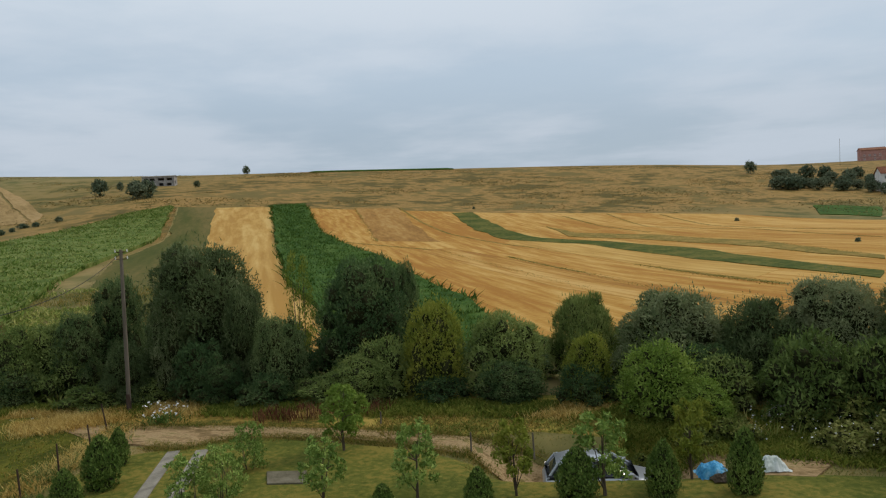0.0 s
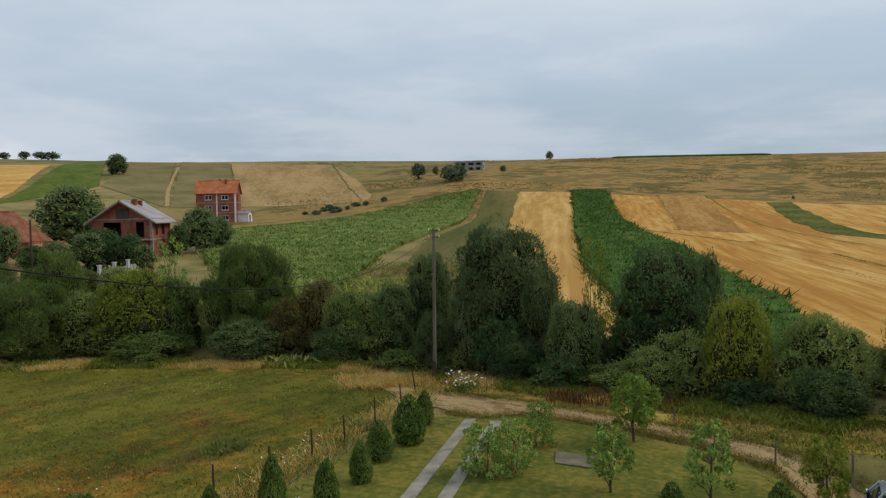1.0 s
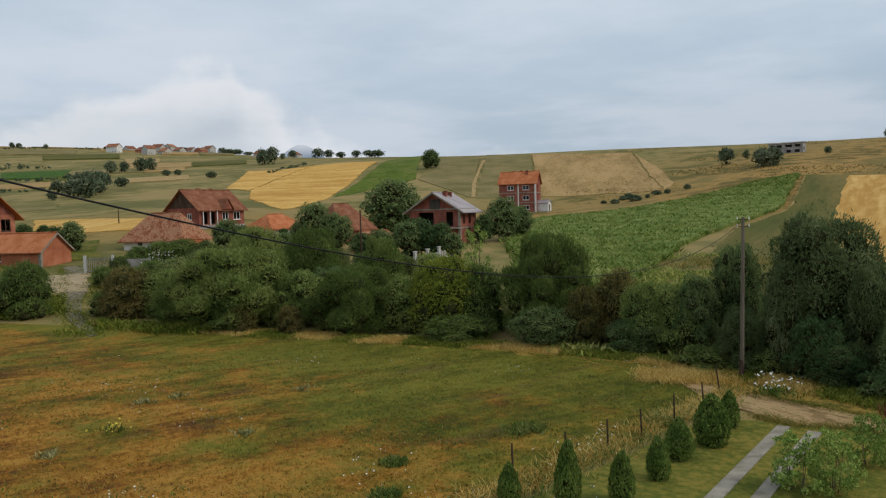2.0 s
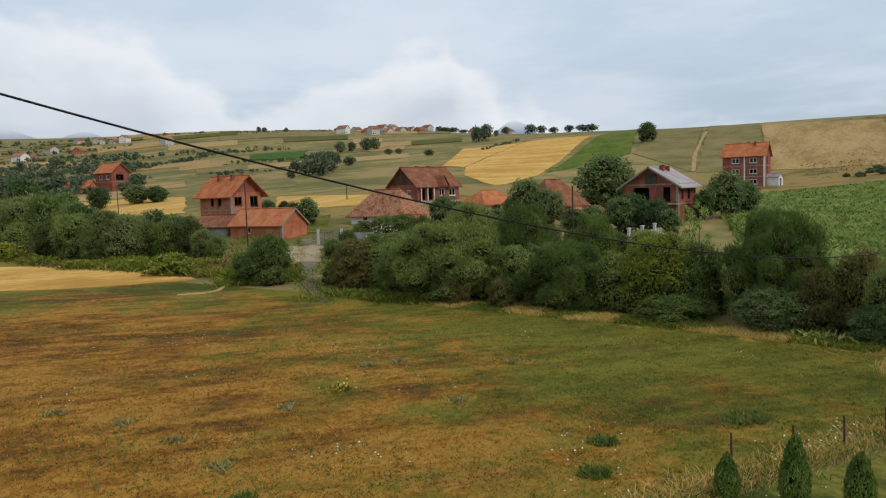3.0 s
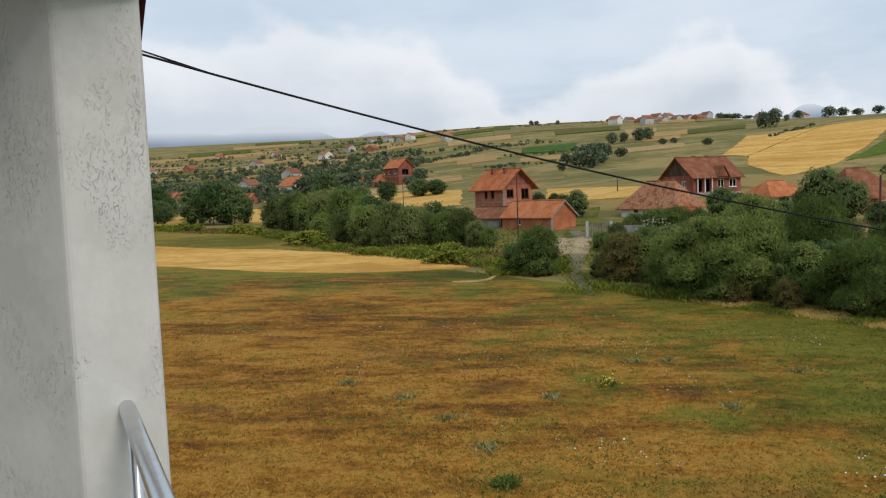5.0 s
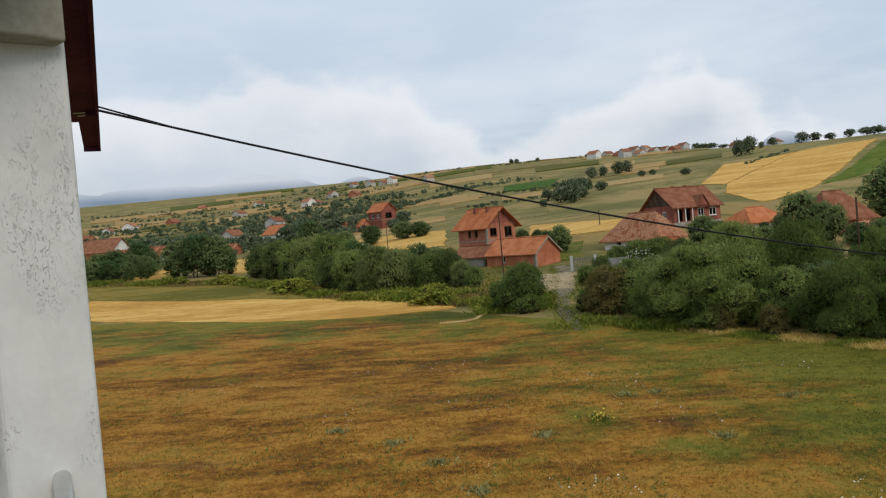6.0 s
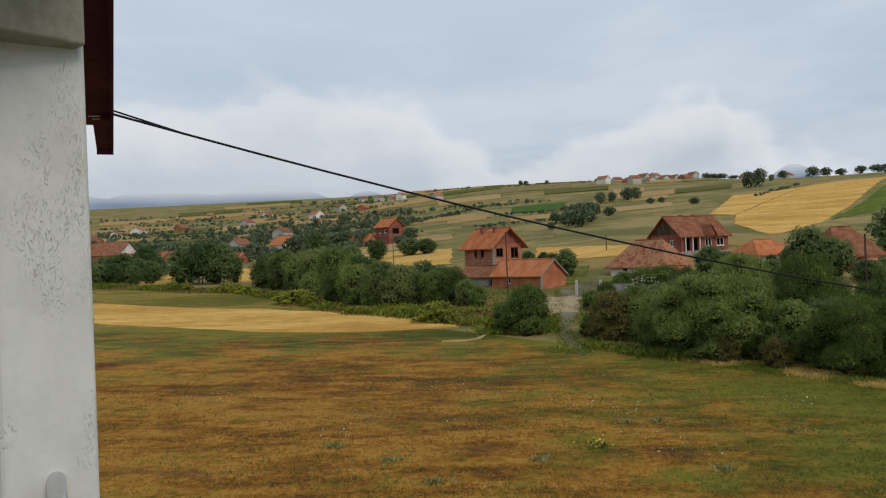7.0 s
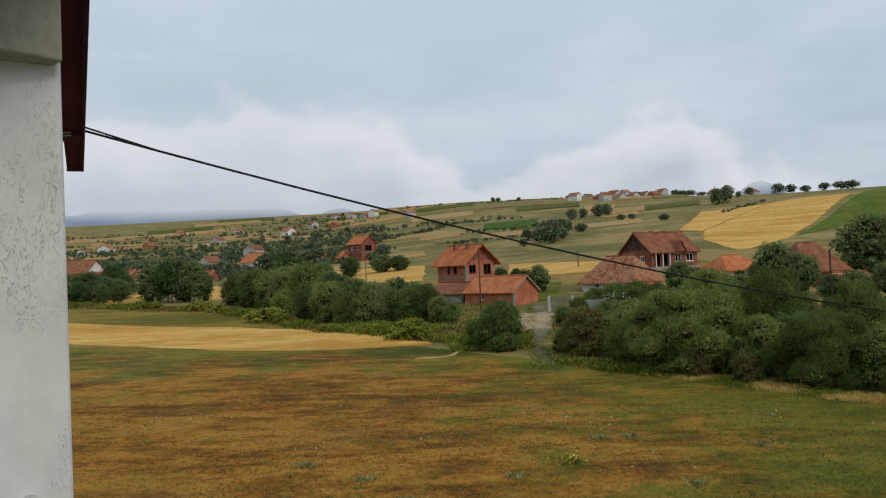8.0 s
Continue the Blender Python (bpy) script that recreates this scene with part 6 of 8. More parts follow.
def home():
    """Balcony: floor, corner pillar, beam, eave, steel railing, and the house body behind."""
    pr, pf = Vector(spot(103.45, 2.80)), Vector(spot(109.2, 2.76))
    back = Vector((-0.30, -0.11))
    inner = pf + Vector((-0.40, -0.60))
    tagged(prism("wall_balcony_pillar", [pr, pf, inner, inner + back * 0.6, pr + back], FLOOR_Z - 0.25, 9.62, STUCCO, bevel=0.018), "white trowelled stucco pillar at the balcony corner", "pillar", kind="structure")
    # beam over the pillar, a little proud of it; its plaster colour carries the overhang's shade
    off = Vector((-0.05, 0.17))
    b0, b1 = Vector(spot(106.9, 2.74)) + off, Vector(spot(113.5, 2.60)) + off
    d = (b1 - b0).normalized()
    b1 = b0 + d * 1.9
    nrm = Vector((-d.y, d.x))
    if nrm.dot(b0) < 0:
        nrm = -nrm
    tagged(prism("wall_beam", [b0, b1, b1 + nrm * 0.4, b0 + nrm * 0.4], 9.24, 9.62, BEAMSHADE, bevel=0.012), "beige plastered beam above the pillar, roof shade in its colour", "beam", kind="structure")
    # balcony slab
    rail_dir = Vector((0.94, 0.35)).normalized()
    out = Vector((-rail_dir.y, rail_dir.x))
    p0 = Vector((-2.67, -0.77))
    a, b = p0 - rail_dir * 0.5 + out * 0.12, p0 + rail_dir * 6.5 + out * 0.12
    c, e = b - out * 1.9, a - out * 1.9
    tagged(prism("floor", [a, b, c, e], FLOOR_Z - 0.2, FLOOR_Z, FLOORTILE), "grey tiled balcony floor slab", "floor", kind="structure")
    # unseen soffit and roof, their reach chosen to balance light on pillar and beam
    m1 = e + rail_dir * 2.0
    m0 = a + rail_dir * 1.1
    tagged(prism("ceiling", [a, m0, m1 - out * 0.3, e], 9.625, 9.78, STUCCO), "white balcony soffit, unseen, its reach set to shade pillar and beam", "ceiling", kind="structure")
    q = out * 4.5
    tagged(prism("wall_house", [e + rail_dir * 0.2, c, c - q, e + rail_dir * 0.2 - q], 0.0, 9.62, STUCCO), "white stucco wall of the house behind the balcony", "wall", kind="structure")
    tagged(prism("wall_lower", [a + rail_dir * 0.4 - out * 0.3, b - out * 0.3, c, e + rail_dir * 0.4], 0.0, FLOOR_Z - 0.205, STUCCO), "white stucco wall below the balcony", "wall", kind="structure")
    tagged(prism("roof_house", [a + out * 0.1, m0 + out * 0.1, m1 - out * 0.3, c - out * 0.3, c - q - out * 0.3, e - q - out * 0.3], 9.785, 9.95, MAROON), "maroon roof slab, unseen, cut short to let light onto the balcony", "roof", kind="structure")
    # railing
    rail = thing("steel_railing", (0, 0, FLOOR_Z), "brushed steel tube railing along the balcony edge", "railing")
    top = 7.80 - FLOOR_Z
    bm_v, bm_f = [], []
    s0, s1 = p0 - rail_dir * 0.02, p0 + rail_dir * 5.6
    limb(bm_v, bm_f, (*s0, top), (*s1, top), 0.028, 0.028, 18)
    part("handrail", bm_v, bm_f, STEEL, rail, smooth=True)
    for h in (0.15, 0.36, 0.57):
        v, f = [], []
        limb(v, f, (*s0, h), (*s1, h), 0.010, 0.010, 10)
        part("crossbar", v, f, STEEL, rail, smooth=True)
    for k in range(5):
        v, f = [], []
        p = p0 + rail_dir * (0.22 + 1.3 * k)
        limb(v, f, (*p, 0.0), (*p, top - 0.02), 0.019, 0.019, 14)
        part("post", v, f, STEEL, rail, smooth=True)
    # eave that runs on beyond the pillar
    e0, e1 = Vector(spot(105.5, 2.9)) + off, Vector(spot(105.72, 9.0)) + off
    d = (e1 - e0).normalized()
    e0, e1 = e0 + Vector((-0.269, 0.963)) * 0.034, e1 + Vector((-0.269, 0.963)) * 0.034
    s = Vector((d.y, -d.x))
    if s.dot(Vector((0, 1))) > 0:
        s = -s
    roof = thing("roof_eave", (0, 0, 0), "dark maroon boarded roof eave with a cable bracket", "roof eave")
    step = e1 - d * 1.5
    prism("soffit_board", [e0, step, step + s * 0.32, e0 + s * 0.32], 9.80, 9.83, MAROON, roof)
    prism("soffit_board", [step, e1, e1 + s * 0.17, step + s * 0.17], 9.80, 9.83, MAROON, roof)
    prism("fascia_board", [e0, e1, e1 + s * 0.025, e0 + s * 0.025], 9.76, 10.02, MAROON, roof)
    prism("end_board", [e1, e1 + d * 0.03, e1 + d * 0.03 + s * 0.17, e1 + s * 0.17], 9.74, 10.02, MAROON, roof)
    k0 = Vector(spot(105.6, 6.9)) + off
    prism("cable_bracket", [k0, k0 + d * 0.22, k0 + d * 0.22 + s * 0.08, k0 + s * 0.08], 9.75, 9.798, MAROON, roof)
    for along, long in ((0.04, 0.10), (0.17, 0.07)):
        v, f = [], []
        k1 = k0 + d * along + s * 0.075
        limb(v, f, (*k1, 9.785), (*(k1 + s * long), 9.778), 0.006, 0.006, 8)
        part("bracket_pin", v, f, STEEL, roof, "short pale metal pin")
    w0 = Vector(spot(106.62, 8.0))
    prism("wall_end", [w0, w0 + d * 0.3, w0 + d * 0.3 + s * 0.35, w0 + s * 0.35], 9.648, 9.797, STUCCO, roof, "white stucco wall corner under the eave")
    return k0


hook = home()


def tube(name, points, radius, mat, label, category, kind=""):
    cu = bpy.data.curves.new(name, "CURVE")
    cu.dimensions, cu.bevel_depth, cu.bevel_resolution = "3D", radius, 3
    sp = cu.splines.new("POLY")
    sp.points.add(len(points) - 1)
    for q, p in zip(sp.points, points):
        q.co = (*p, 1)
    me = bpy.data.meshes.new_from_object(bpy.data.objects.new("tmp", cu))
    me.materials.clear()
    me.materials.append(mat)
    return tagged(new(name, me), label, category, kind=kind)


def pole(x, y, top, label, lean=(0.0, 0.0), arm=True):
    z = float(ground(x, y))
    root = thing("utility_pole", (x, y, z), label, "utility pole", "wooden utility poles")
    h = top - z
    v, f = [], []
    limb(v, f, (0, 0, -0.4), (lean[0] * 0.5, lean[1] * 0.5, h * 0.5), 0.105, 0.09, 12)
    limb(v, f, (lean[0] * 0.5, lean[1] * 0.5, h * 0.5), (*lean, h), 0.09, 0.075, 12)
    part("shaft", v, f, POLEWOOD if arm else DARKWOOD, root, smooth=False)
    if arm:
        for k, dz in enumerate((0.12, 0.45)):
            v, f = [], []
            a = 0.28
            limb(v, f, (lean[0] - a, lean[1] + 0.05, h - dz), (lean[0] + a, lean[1] - 0.05, h - dz), 0.022, 0.022, 6)
            bracket = part("bracket", v, f, RUST, root)
            for sx in (-a, a):
                v, f = [], []
                limb(v, f, (lean[0] + sx, lean[1], h - dz), (lean[0] + sx, lean[1], h - dz + 0.13), 0.032, 0.022, 8)
                part("insulator", v, f, WHITEPAINT, bracket)
    v, f = [], []
    limb(v, f, (0.0, 0.0, -0.3), (0.0, 0.0, 0.95), 0.12, 0.112, 10)
    part("tarred_foot", v, f, DARKWOOD, root)
    return root


pole(-15.25, 34.6, 8.5 - math.tan(radians(1.1)) * 37.8, "tall grey weathered wooden utility pole by the dirt track", (0.10, 0.04))
pole(*spot(52.05, 75), 8.72, "brown wooden utility pole behind the hedge", (0.05, 0.0), arm=False)
pole(*spot(76.83, 107), 11.2, "thin brown wooden pole beside the garage", (-0.05, 0.0), arm=False)
pole(*spot(85.6, 195), 12.2, "short thin pole at the edge of the wheat", (0, 0), arm=False)
pole(*spot(69.3, 160), 10.9, "short thin pole at the edge of the wheat", (0, 0), arm=False)
pole(*spot(-28.25, 520), 44.8, "slim mast on the crest of the hill", (0, 0), arm=True)
E0, E1 = (hook.x, hook.y, 9.80), (-15.2, 34.55, 7.55)
cable = []
for i in range(61):
    s = i / 60
    cable.append((E0[0] + (E1[0] - E0[0]) * s, E0[1] + (E1[1] - E0[1]) * s, E0[2] + (E1[2] - E0[2]) * s - 8.0 * s * (1 - s)))
tube("power_cable", cable, 0.0105, BLACKWIRE, "black twisted power cable sagging from the eave to the pole", "cable")
spur = [(hook.x - 0.02, hook.y - 0.25, 9.86), (hook.x, hook.y - 0.05, 9.85), cable[1], cable[3]]
tube("cable_tail", spur, 0.008, BLACKWIRE, "thin black cable tail joining at the eave bracket", "cable")

# ---- garden ----
BANKBUSH = material("leafy_bank_bush", [(0.115, 0.145, 0.030), (0.190, 0.215, 0.048), (0.29, 0.28, 0.085)], rough=0.6, scale=0.8, fine=4, bump=0, island=0.4, each=0.3, translucent=0.22)
def garden_plants():
    k = {}
    for i in range(2):
        k["thuja%d" % i] = (tree("thuja", "trimmed dark green columnar thuja on the lawn", "conifer", 60 + i, 1.7, 1.0, 5200, 0.075, THUJA, bare=0.0, clumps=26, shape="column", group="thujas along the drive", slim=0.26, up=1.5, rough=0.12), 1.7)
    for i in range(3):
        k["fruit%d" % i] = (tree("fruit_tree", "young fruit tree with light green leaves on the lawn", "tree", 70 + i, 2.3, 1.5, 1500, 0.12, FRUITLEAF, bare=0.2, clumps=26, clump=0.13, shape="round", group="young fruit trees in the garden", gappy=0.3, slim=0.3), 2.3)
    k["fruity"] = (tree("fruit_tree", "young fruit tree with yellowing leaves on the lawn", "tree", 76, 2.3, 1.3, 1900, 0.105, YELLOWLEAF, bare=0.25, clumps=20, clump=0.16, shape="round", group="young fruit trees in the garden", gappy=0.25, slim=0.36), 2.3)
    k["young"] = (tree("bushy_young_tree", "bushy bright green young tree beside the track", "tree", 78, 3.0, 3.0, 7000, 0.14, YOUNGLEAF, stems=2, bare=0.05, clumps=26, clump=0.15, shape="bush", slim=0.22, rough=0.4), 3.0)
    k["leafy0"] = (tree("fruit_bush", "bushy young fruit tree beside the concrete strips", "tree", 77, 2.2, 2.2, 2600, 0.11, FRUITLEAF, stems=4, bare=0.03, clumps=36, clump=0.12, shape="bush", group="young fruit trees in the garden", gappy=0.3, slim=0.3), 2.2)
    k["darkfruit"] = (tree("fruit_tree", "taller dark-leaved young tree by the track", "tree", 79, 2.6, 1.7, 3000, 0.12, YOUNGLEAF, bare=0.2, clumps=26, clump=0.14, shape="round", group="young fruit trees in the garden", slim=0.34, gappy=0.16), 2.6)
    p = [("thuja0", -11.5, 20.2, 1.45, 0.9, 10), ("thuja1", -11.95, 22.3, 1.5, 1.15, 40), ("thuja0", -11.8, 24.4, 1.9, 1.2, 80), ("thuja1", -12.3, 26.7, 1.5, 0.95, 120), ("thuja1", -11.4, 17.9, 1.6, 0.85, 160),
         ("thuja0", -12.4, 16.7, 2.0, 0.70, 200), ("thuja1", -13.6, 15.6, 1.35, 0.9, 240),
         ("thuja0", -2.1, 20.9, 1.05, 1.3, 20), ("thuja1", 0.6, 20.9, 1.4, 1.15, 50), ("thuja0", 3.5, 21.3, 1.72, 1.3, 90), ("thuja1", 6.0, 21.3, 1.78, 1.02, 130), ("thuja0", 8.4, 21.3, 2.0, 0.95, 170)]
    k["weeds0"] = (tree("weed_bush", "leafy mid-green weed bush on the overgrown bank", "bush", 81, 1.2, 1.7, 900, 0.13, BANKBUSH, stems=3, bare=0.0, clumps=12, clump=0.22, shape="bush", group="weed bushes on the bank"), 1.2)
    k["weeds1"] = (tree("weed_bush", "leafy mid-green weed bush on the overgrown bank", "bush", 82, 1.2, 1.5, 850, 0.13, BANKBUSH, stems=3, bare=0.0, clumps=12, clump=0.22, shape="bush", group="weed bushes on the bank"), 1.2)
    wr = random.Random(31)
    for i in range(34):
        x, y = spot(wr.uniform(-36, -14.5), wr.uniform(27.0, 31.5))
        p.append(("weeds%d" % (i % 2), x, y, wr.uniform(0.6, 1.35) * (1.25 if x > 14 else 0.85), wr.uniform(0.9, 1.4), wr.uniform(0, 360)))
    p += [("leafy0", -8.1, 22.0, 1.8, 0.9, 15), ("leafy0", -7.3, 22.6, 1.9, 0.8, 130), ("leafy0", -7.2, 25.6, 1.75, 0.8, 220), ("fruit1", -4.0, 22.0, 2.2, 1.05, 100), ("darkfruit", -4.1, 27.2, 2.65, 1.05, 30), ("fruit2", -1.2, 22.1, 2.45, 0.95, 200),
          ("fruity", 1.8, 21.9, 2.45, 0.95, 70), ("fruit0", 4.4, 21.6, 2.6, 0.98, 300), ("fruity", 7.3, 22.6, 2.6, 0.85, 10), ("young", 8.2, 29.2, 3.3, 1.0, 0), ("young", 9.6, 28.0, 2.0, 1.2, 70), ("fruity", 9.0, 26.5, 1.6, 1.1, 120)]
    plant_out(k, p)


garden_plants()
for i, (x0, x1) in enumerate((((-11.0, 28.0), (-10.55, 28.1)), ((-9.9, 28.0), (-9.45, 28.1)))):
    dx = 1.15 / 8.0
    field("concrete_strip", "cracked pale concrete wheel strip across the lawn", [x0, (x0[0] + dx * 8, 20.0), (x0[0] + dx * 24, 4.0)], [x1, (x1[0] + dx * 8, 20.0), (x1[0] + dx * 24, 4.0)], CONCRETE, 0.05, step=1.0, category="driveway", ragged=0.3)


WELLCOVER = material("dirty_concrete_cover", [(0.11, 0.095, 0.06), (0.16, 0.14, 0.095), (0.21, 0.185, 0.13)], scale=1.6, fine=18.0, bump=0.3, spread=0.5)


def garden_bits():
    slab = prism("concrete_slab", [(-6.2, 23.9), (-4.8, 23.8), (-5.1, 25.0), (-6.5, 25.1)], -0.05, 0.11, WELLCOVER, bevel=0.02)
    tagged(slab, "low weathered concrete well cover on the lawn", "slab")
    posts = ((-14.9, 17.3, 1.15, 0.02), (-14.6, 19.6, 1.05, -0.03), (-14.3, 21.7, 1.05, 0.03), (-14.1, 23.6, 1.05, 0.06), (-14.0, 25.8, 1.2, 0.02), (-14.4, 29.0, 1.0, 0.08), (-14.9, 31.6, 1.2, 0.22), (0.6, 26.4, 0.7, 0.0), (2.8, 25.8, 0.75, 0.03), (-3.0, 30.3, 0.6, -0.02), (6.9, 24.3, 0.7, 0.05))
    for x, y, h, lean in posts:
        v, f = [], []
        limb(v, f, (0, 0, -0.2), (-lean, 0, h), 0.035, 0.03, 8)
        ob = mesh_object("fence_post", v, f, DARKWOOD if x < -5 else POLEWOOD)
        ob.location = (x, y, 0.03)
        tagged(ob, "dark leaning fence post along the garden edge" if x < -5 else "short grey wooden stake beside the track", "fence post", "fence posts of the garden")


garden_bits()


def loft(rings, mat, name, parent, smooth=True):
    """Skin over rings of equal length (lists of points), closed at both ends."""
    v, f, k = [], [], len(rings[0])
    for r in rings:
        v += r
    for i in range(len(rings) - 1):
        for j in range(k):
            m = (j + 1) % k
            f.append((i * k + j, i * k + m, (i + 1) * k + m, (i + 1) * k + j))
    f.append(tuple(range(k))[::-1])
    f.append(tuple((len(rings) - 1) * k + j for j in range(k)))
    return part(name, v, f, mat, parent, smooth=smooth)


CARPAINT = material("silver_car_paint", [(0.42, 0.44, 0.47), (0.48, 0.50, 0.53)], rough=0.3, metal=0.5, scale=1, fine=40, bump=0, specular=0.5)
TYRE = plain("black_rubber", (0.02, 0.02, 0.02), 0.8)
CARGLASS = plain("tinted_car_glass", (0.03, 0.035, 0.04), 0.05, 0.0, 0.3)
LAMP = plain("clear_lamp_lens", (0.7, 0.7, 0.7), 0.1, 0.0, 0.5)


def car(x, y, turn):
    """A small silver hatchback, nose along +x."""
    root = thing("parked_car", (x, y, float(ground(x, y)) + 0.08), "silver hatchback car parked on the dirt track", "car", "", turn)

    def ring(px, half, low, shoulder, top_half, top):
        return [(px, -half * 0.92, low), (px, -half, low + 0.18), (px, -half, shoulder - 0.08), (px, -top_half, top - 0.03), (px, -top_half * 0.8, top), (px, top_half * 0.8, top), (px, top_half, top - 0.03), (px, half, shoulder - 0.08), (px, half, low + 0.18), (px, half * 0.92, low)]

    lower = [(-1.95, 0.66, 0.34, 0.78, 0.62, 0.80), (-1.85, 0.78, 0.24, 0.88, 0.76, 0.90), (-1.0, 0.82, 0.22, 0.92, 0.80, 0.94), (0.4, 0.82, 0.22, 0.90, 0.80, 0.92), (1.2, 0.81, 0.22, 0.84, 0.76, 0.86), (1.8, 0.76, 0.24, 0.72, 0.68, 0.74), (1.98, 0.62, 0.32, 0.62, 0.56, 0.64)]
    loft([ring(*r) for r in lower], CARPAINT, "body", root)
    upper = [(-1.86, 0.74, 0.86, 0.90, 0.70, 0.93), (-1.5, 0.76, 0.86, 0.96, 0.62, 1.34), (-1.0, 0.77, 0.86, 0.96, 0.60, 1.44), (0.0, 0.77, 0.86, 0.96, 0.60, 1.45), (0.4, 0.77, 0.84, 0.94, 0.58, 1.37), (1.15, 0.74, 0.82, 0.86, 0.70, 0.88)]
    cabin = loft([ring(*r) for r in upper], CARGLASS, "cabin_glass", root)
    roof = [(-1.52, 0.60, 1.335, 1.35, 0.58, 1.365), (-1.0, 0.62, 1.42, 1.45, 0.60, 1.475), (0.0, 0.62, 1.43, 1.46, 0.60, 1.485), (0.3, 0.60, 1.38, 1.40, 0.57, 1.43)]
    loft([[(px, -h, lo), (px, -h, md), (px, -th, tp), (px, th, tp), (px, h, md), (px, h, lo)] for px, h, lo, md, th, tp in roof], CARPAINT, "roof_panel", root)
    for sy in (-1, 1):
        for a, b in (((1.15, 0.74, 0.88), (0.30, 0.59, 1.42)), ((-0.35, 0.775, 0.92), (-0.35, 0.61, 1.45)), ((-1.25, 0.765, 0.92), (-1.42, 0.62, 1.38)), ((-1.84, 0.72, 0.92), (-1.5, 0.60, 1.36))):
            v, f = [], []
            limb(v, f, (a[0], sy * a[1], a[2]), (b[0], sy * b[1], b[2]), 0.045, 0.04, 6)
            part("pillar", v, f, CARPAINT, root)
        v, f = [], []
        box(v, f, (0.78, sy * 0.86 - 0.09, 0.93), (0.98, sy * 0.86 + 0.09, 1.07))
        part("wing_mirror", v, f, CARPAINT, root)
        v, f = [], []
        box(v, f, (1.78, sy * 0.60 - 0.13, 0.56), (1.95, sy * 0.60 + 0.13, 0.70))
        part("headlight", v, f, LAMP, root)
        for wx in (-1.22, 1.28):
            v, f = [], []
            limb(v, f, (wx, sy * 0.66, 0.29), (wx, sy * 0.84, 0.29), 0.29, 0.29, 20)
            f.append(tuple(range(19, -1, -1)))
            wheel = part("wheel", v, f, TYRE, root)
            v, f = [], []
            limb(v, f, (wx, sy * 0.80, 0.29), (wx, sy * 0.855, 0.29), 0.19, 0.17, 14)
            part("rim", v, f, STEEL, wheel)
    v, f = [], []
    box(v, f, (1.93, -0.62, 0.30), (2.03, 0.62, 0.44))
    part("bumper", v, f, CARPAINT, root)


car(4.95, 25.0, -4)
BLUETARP = material("blue_tarpaulin", [(0.05, 0.26, 0.50), (0.10, 0.40, 0.66), (0.30, 0.55, 0.72)], rough=0.4, scale=1.5, fine=9, bump=0.4, spread=0.6)
WHITETARP = material("white_plastic_sheet", [(0.42, 0.46, 0.40), (0.58, 0.62, 0.56), (0.68, 0.70, 0.66)], rough=0.45, scale=1.5, fine=9, bump=0.4, spread=0.5)


def draped(name, label, category, x, y, sx, sy, h, mat, seed, parent=None):
    """A sheet thrown over a heap: folds and a ragged hem."""
    v, n = [], 22
    for i in range(n):
        for j in range(n):
            u, w = i / (n - 1) * 2 - 1, j / (n - 1) * 2 - 1
            d = max(abs(u), abs(w)) * 0.6 + math.hypot(u, w) * 0.4
            q = Vector((u * 1.7 + seed, w * 1.7, seed))
            z = h * max(0.0, 1 - d**2.6) * (0.85 + 0.5 * noise.noise(q)) + 0.05 * noise.noise(q * 4) + 0.04
            v.append((u * sx * (1 + 0.12 * noise.noise(q * 2)), w * sy * (1 + 0.12 * noise.noise(q * 2 + Vector((5, 0, 0)))), max(0.02, z)))
    ob = mesh_object(name, v, grid_faces(n, n), mat, smooth=False)
    ob.location = on_ground(x, y, -0.06)
    return tagged(ob, label, category)


draped("blue_tarpaulin", "crumpled bright blue tarpaulin over a heap", "tarpaulin", 8.05, 22.9, 0.5, 0.45, 0.5, BLUETARP, 1.0)
draped("white_sheet", "pale plastic sheet over a heap by the track", "tarpaulin", 9.95, 23.1, 0.5, 0.42, 0.4, WHITETARP, 7.0)
draped("rubble_heap", "heap of pale stones and soil among the weeds", "heap", 13.0, 28.2, 0.9, 0.8, 0.6, STONE, 3.0)
draped("firewood_heap", "small heap of brown boards beside the tarpaulin", "heap", 8.2, 22.3, 0.4, 0.25, 0.2, BARK, 4.0)

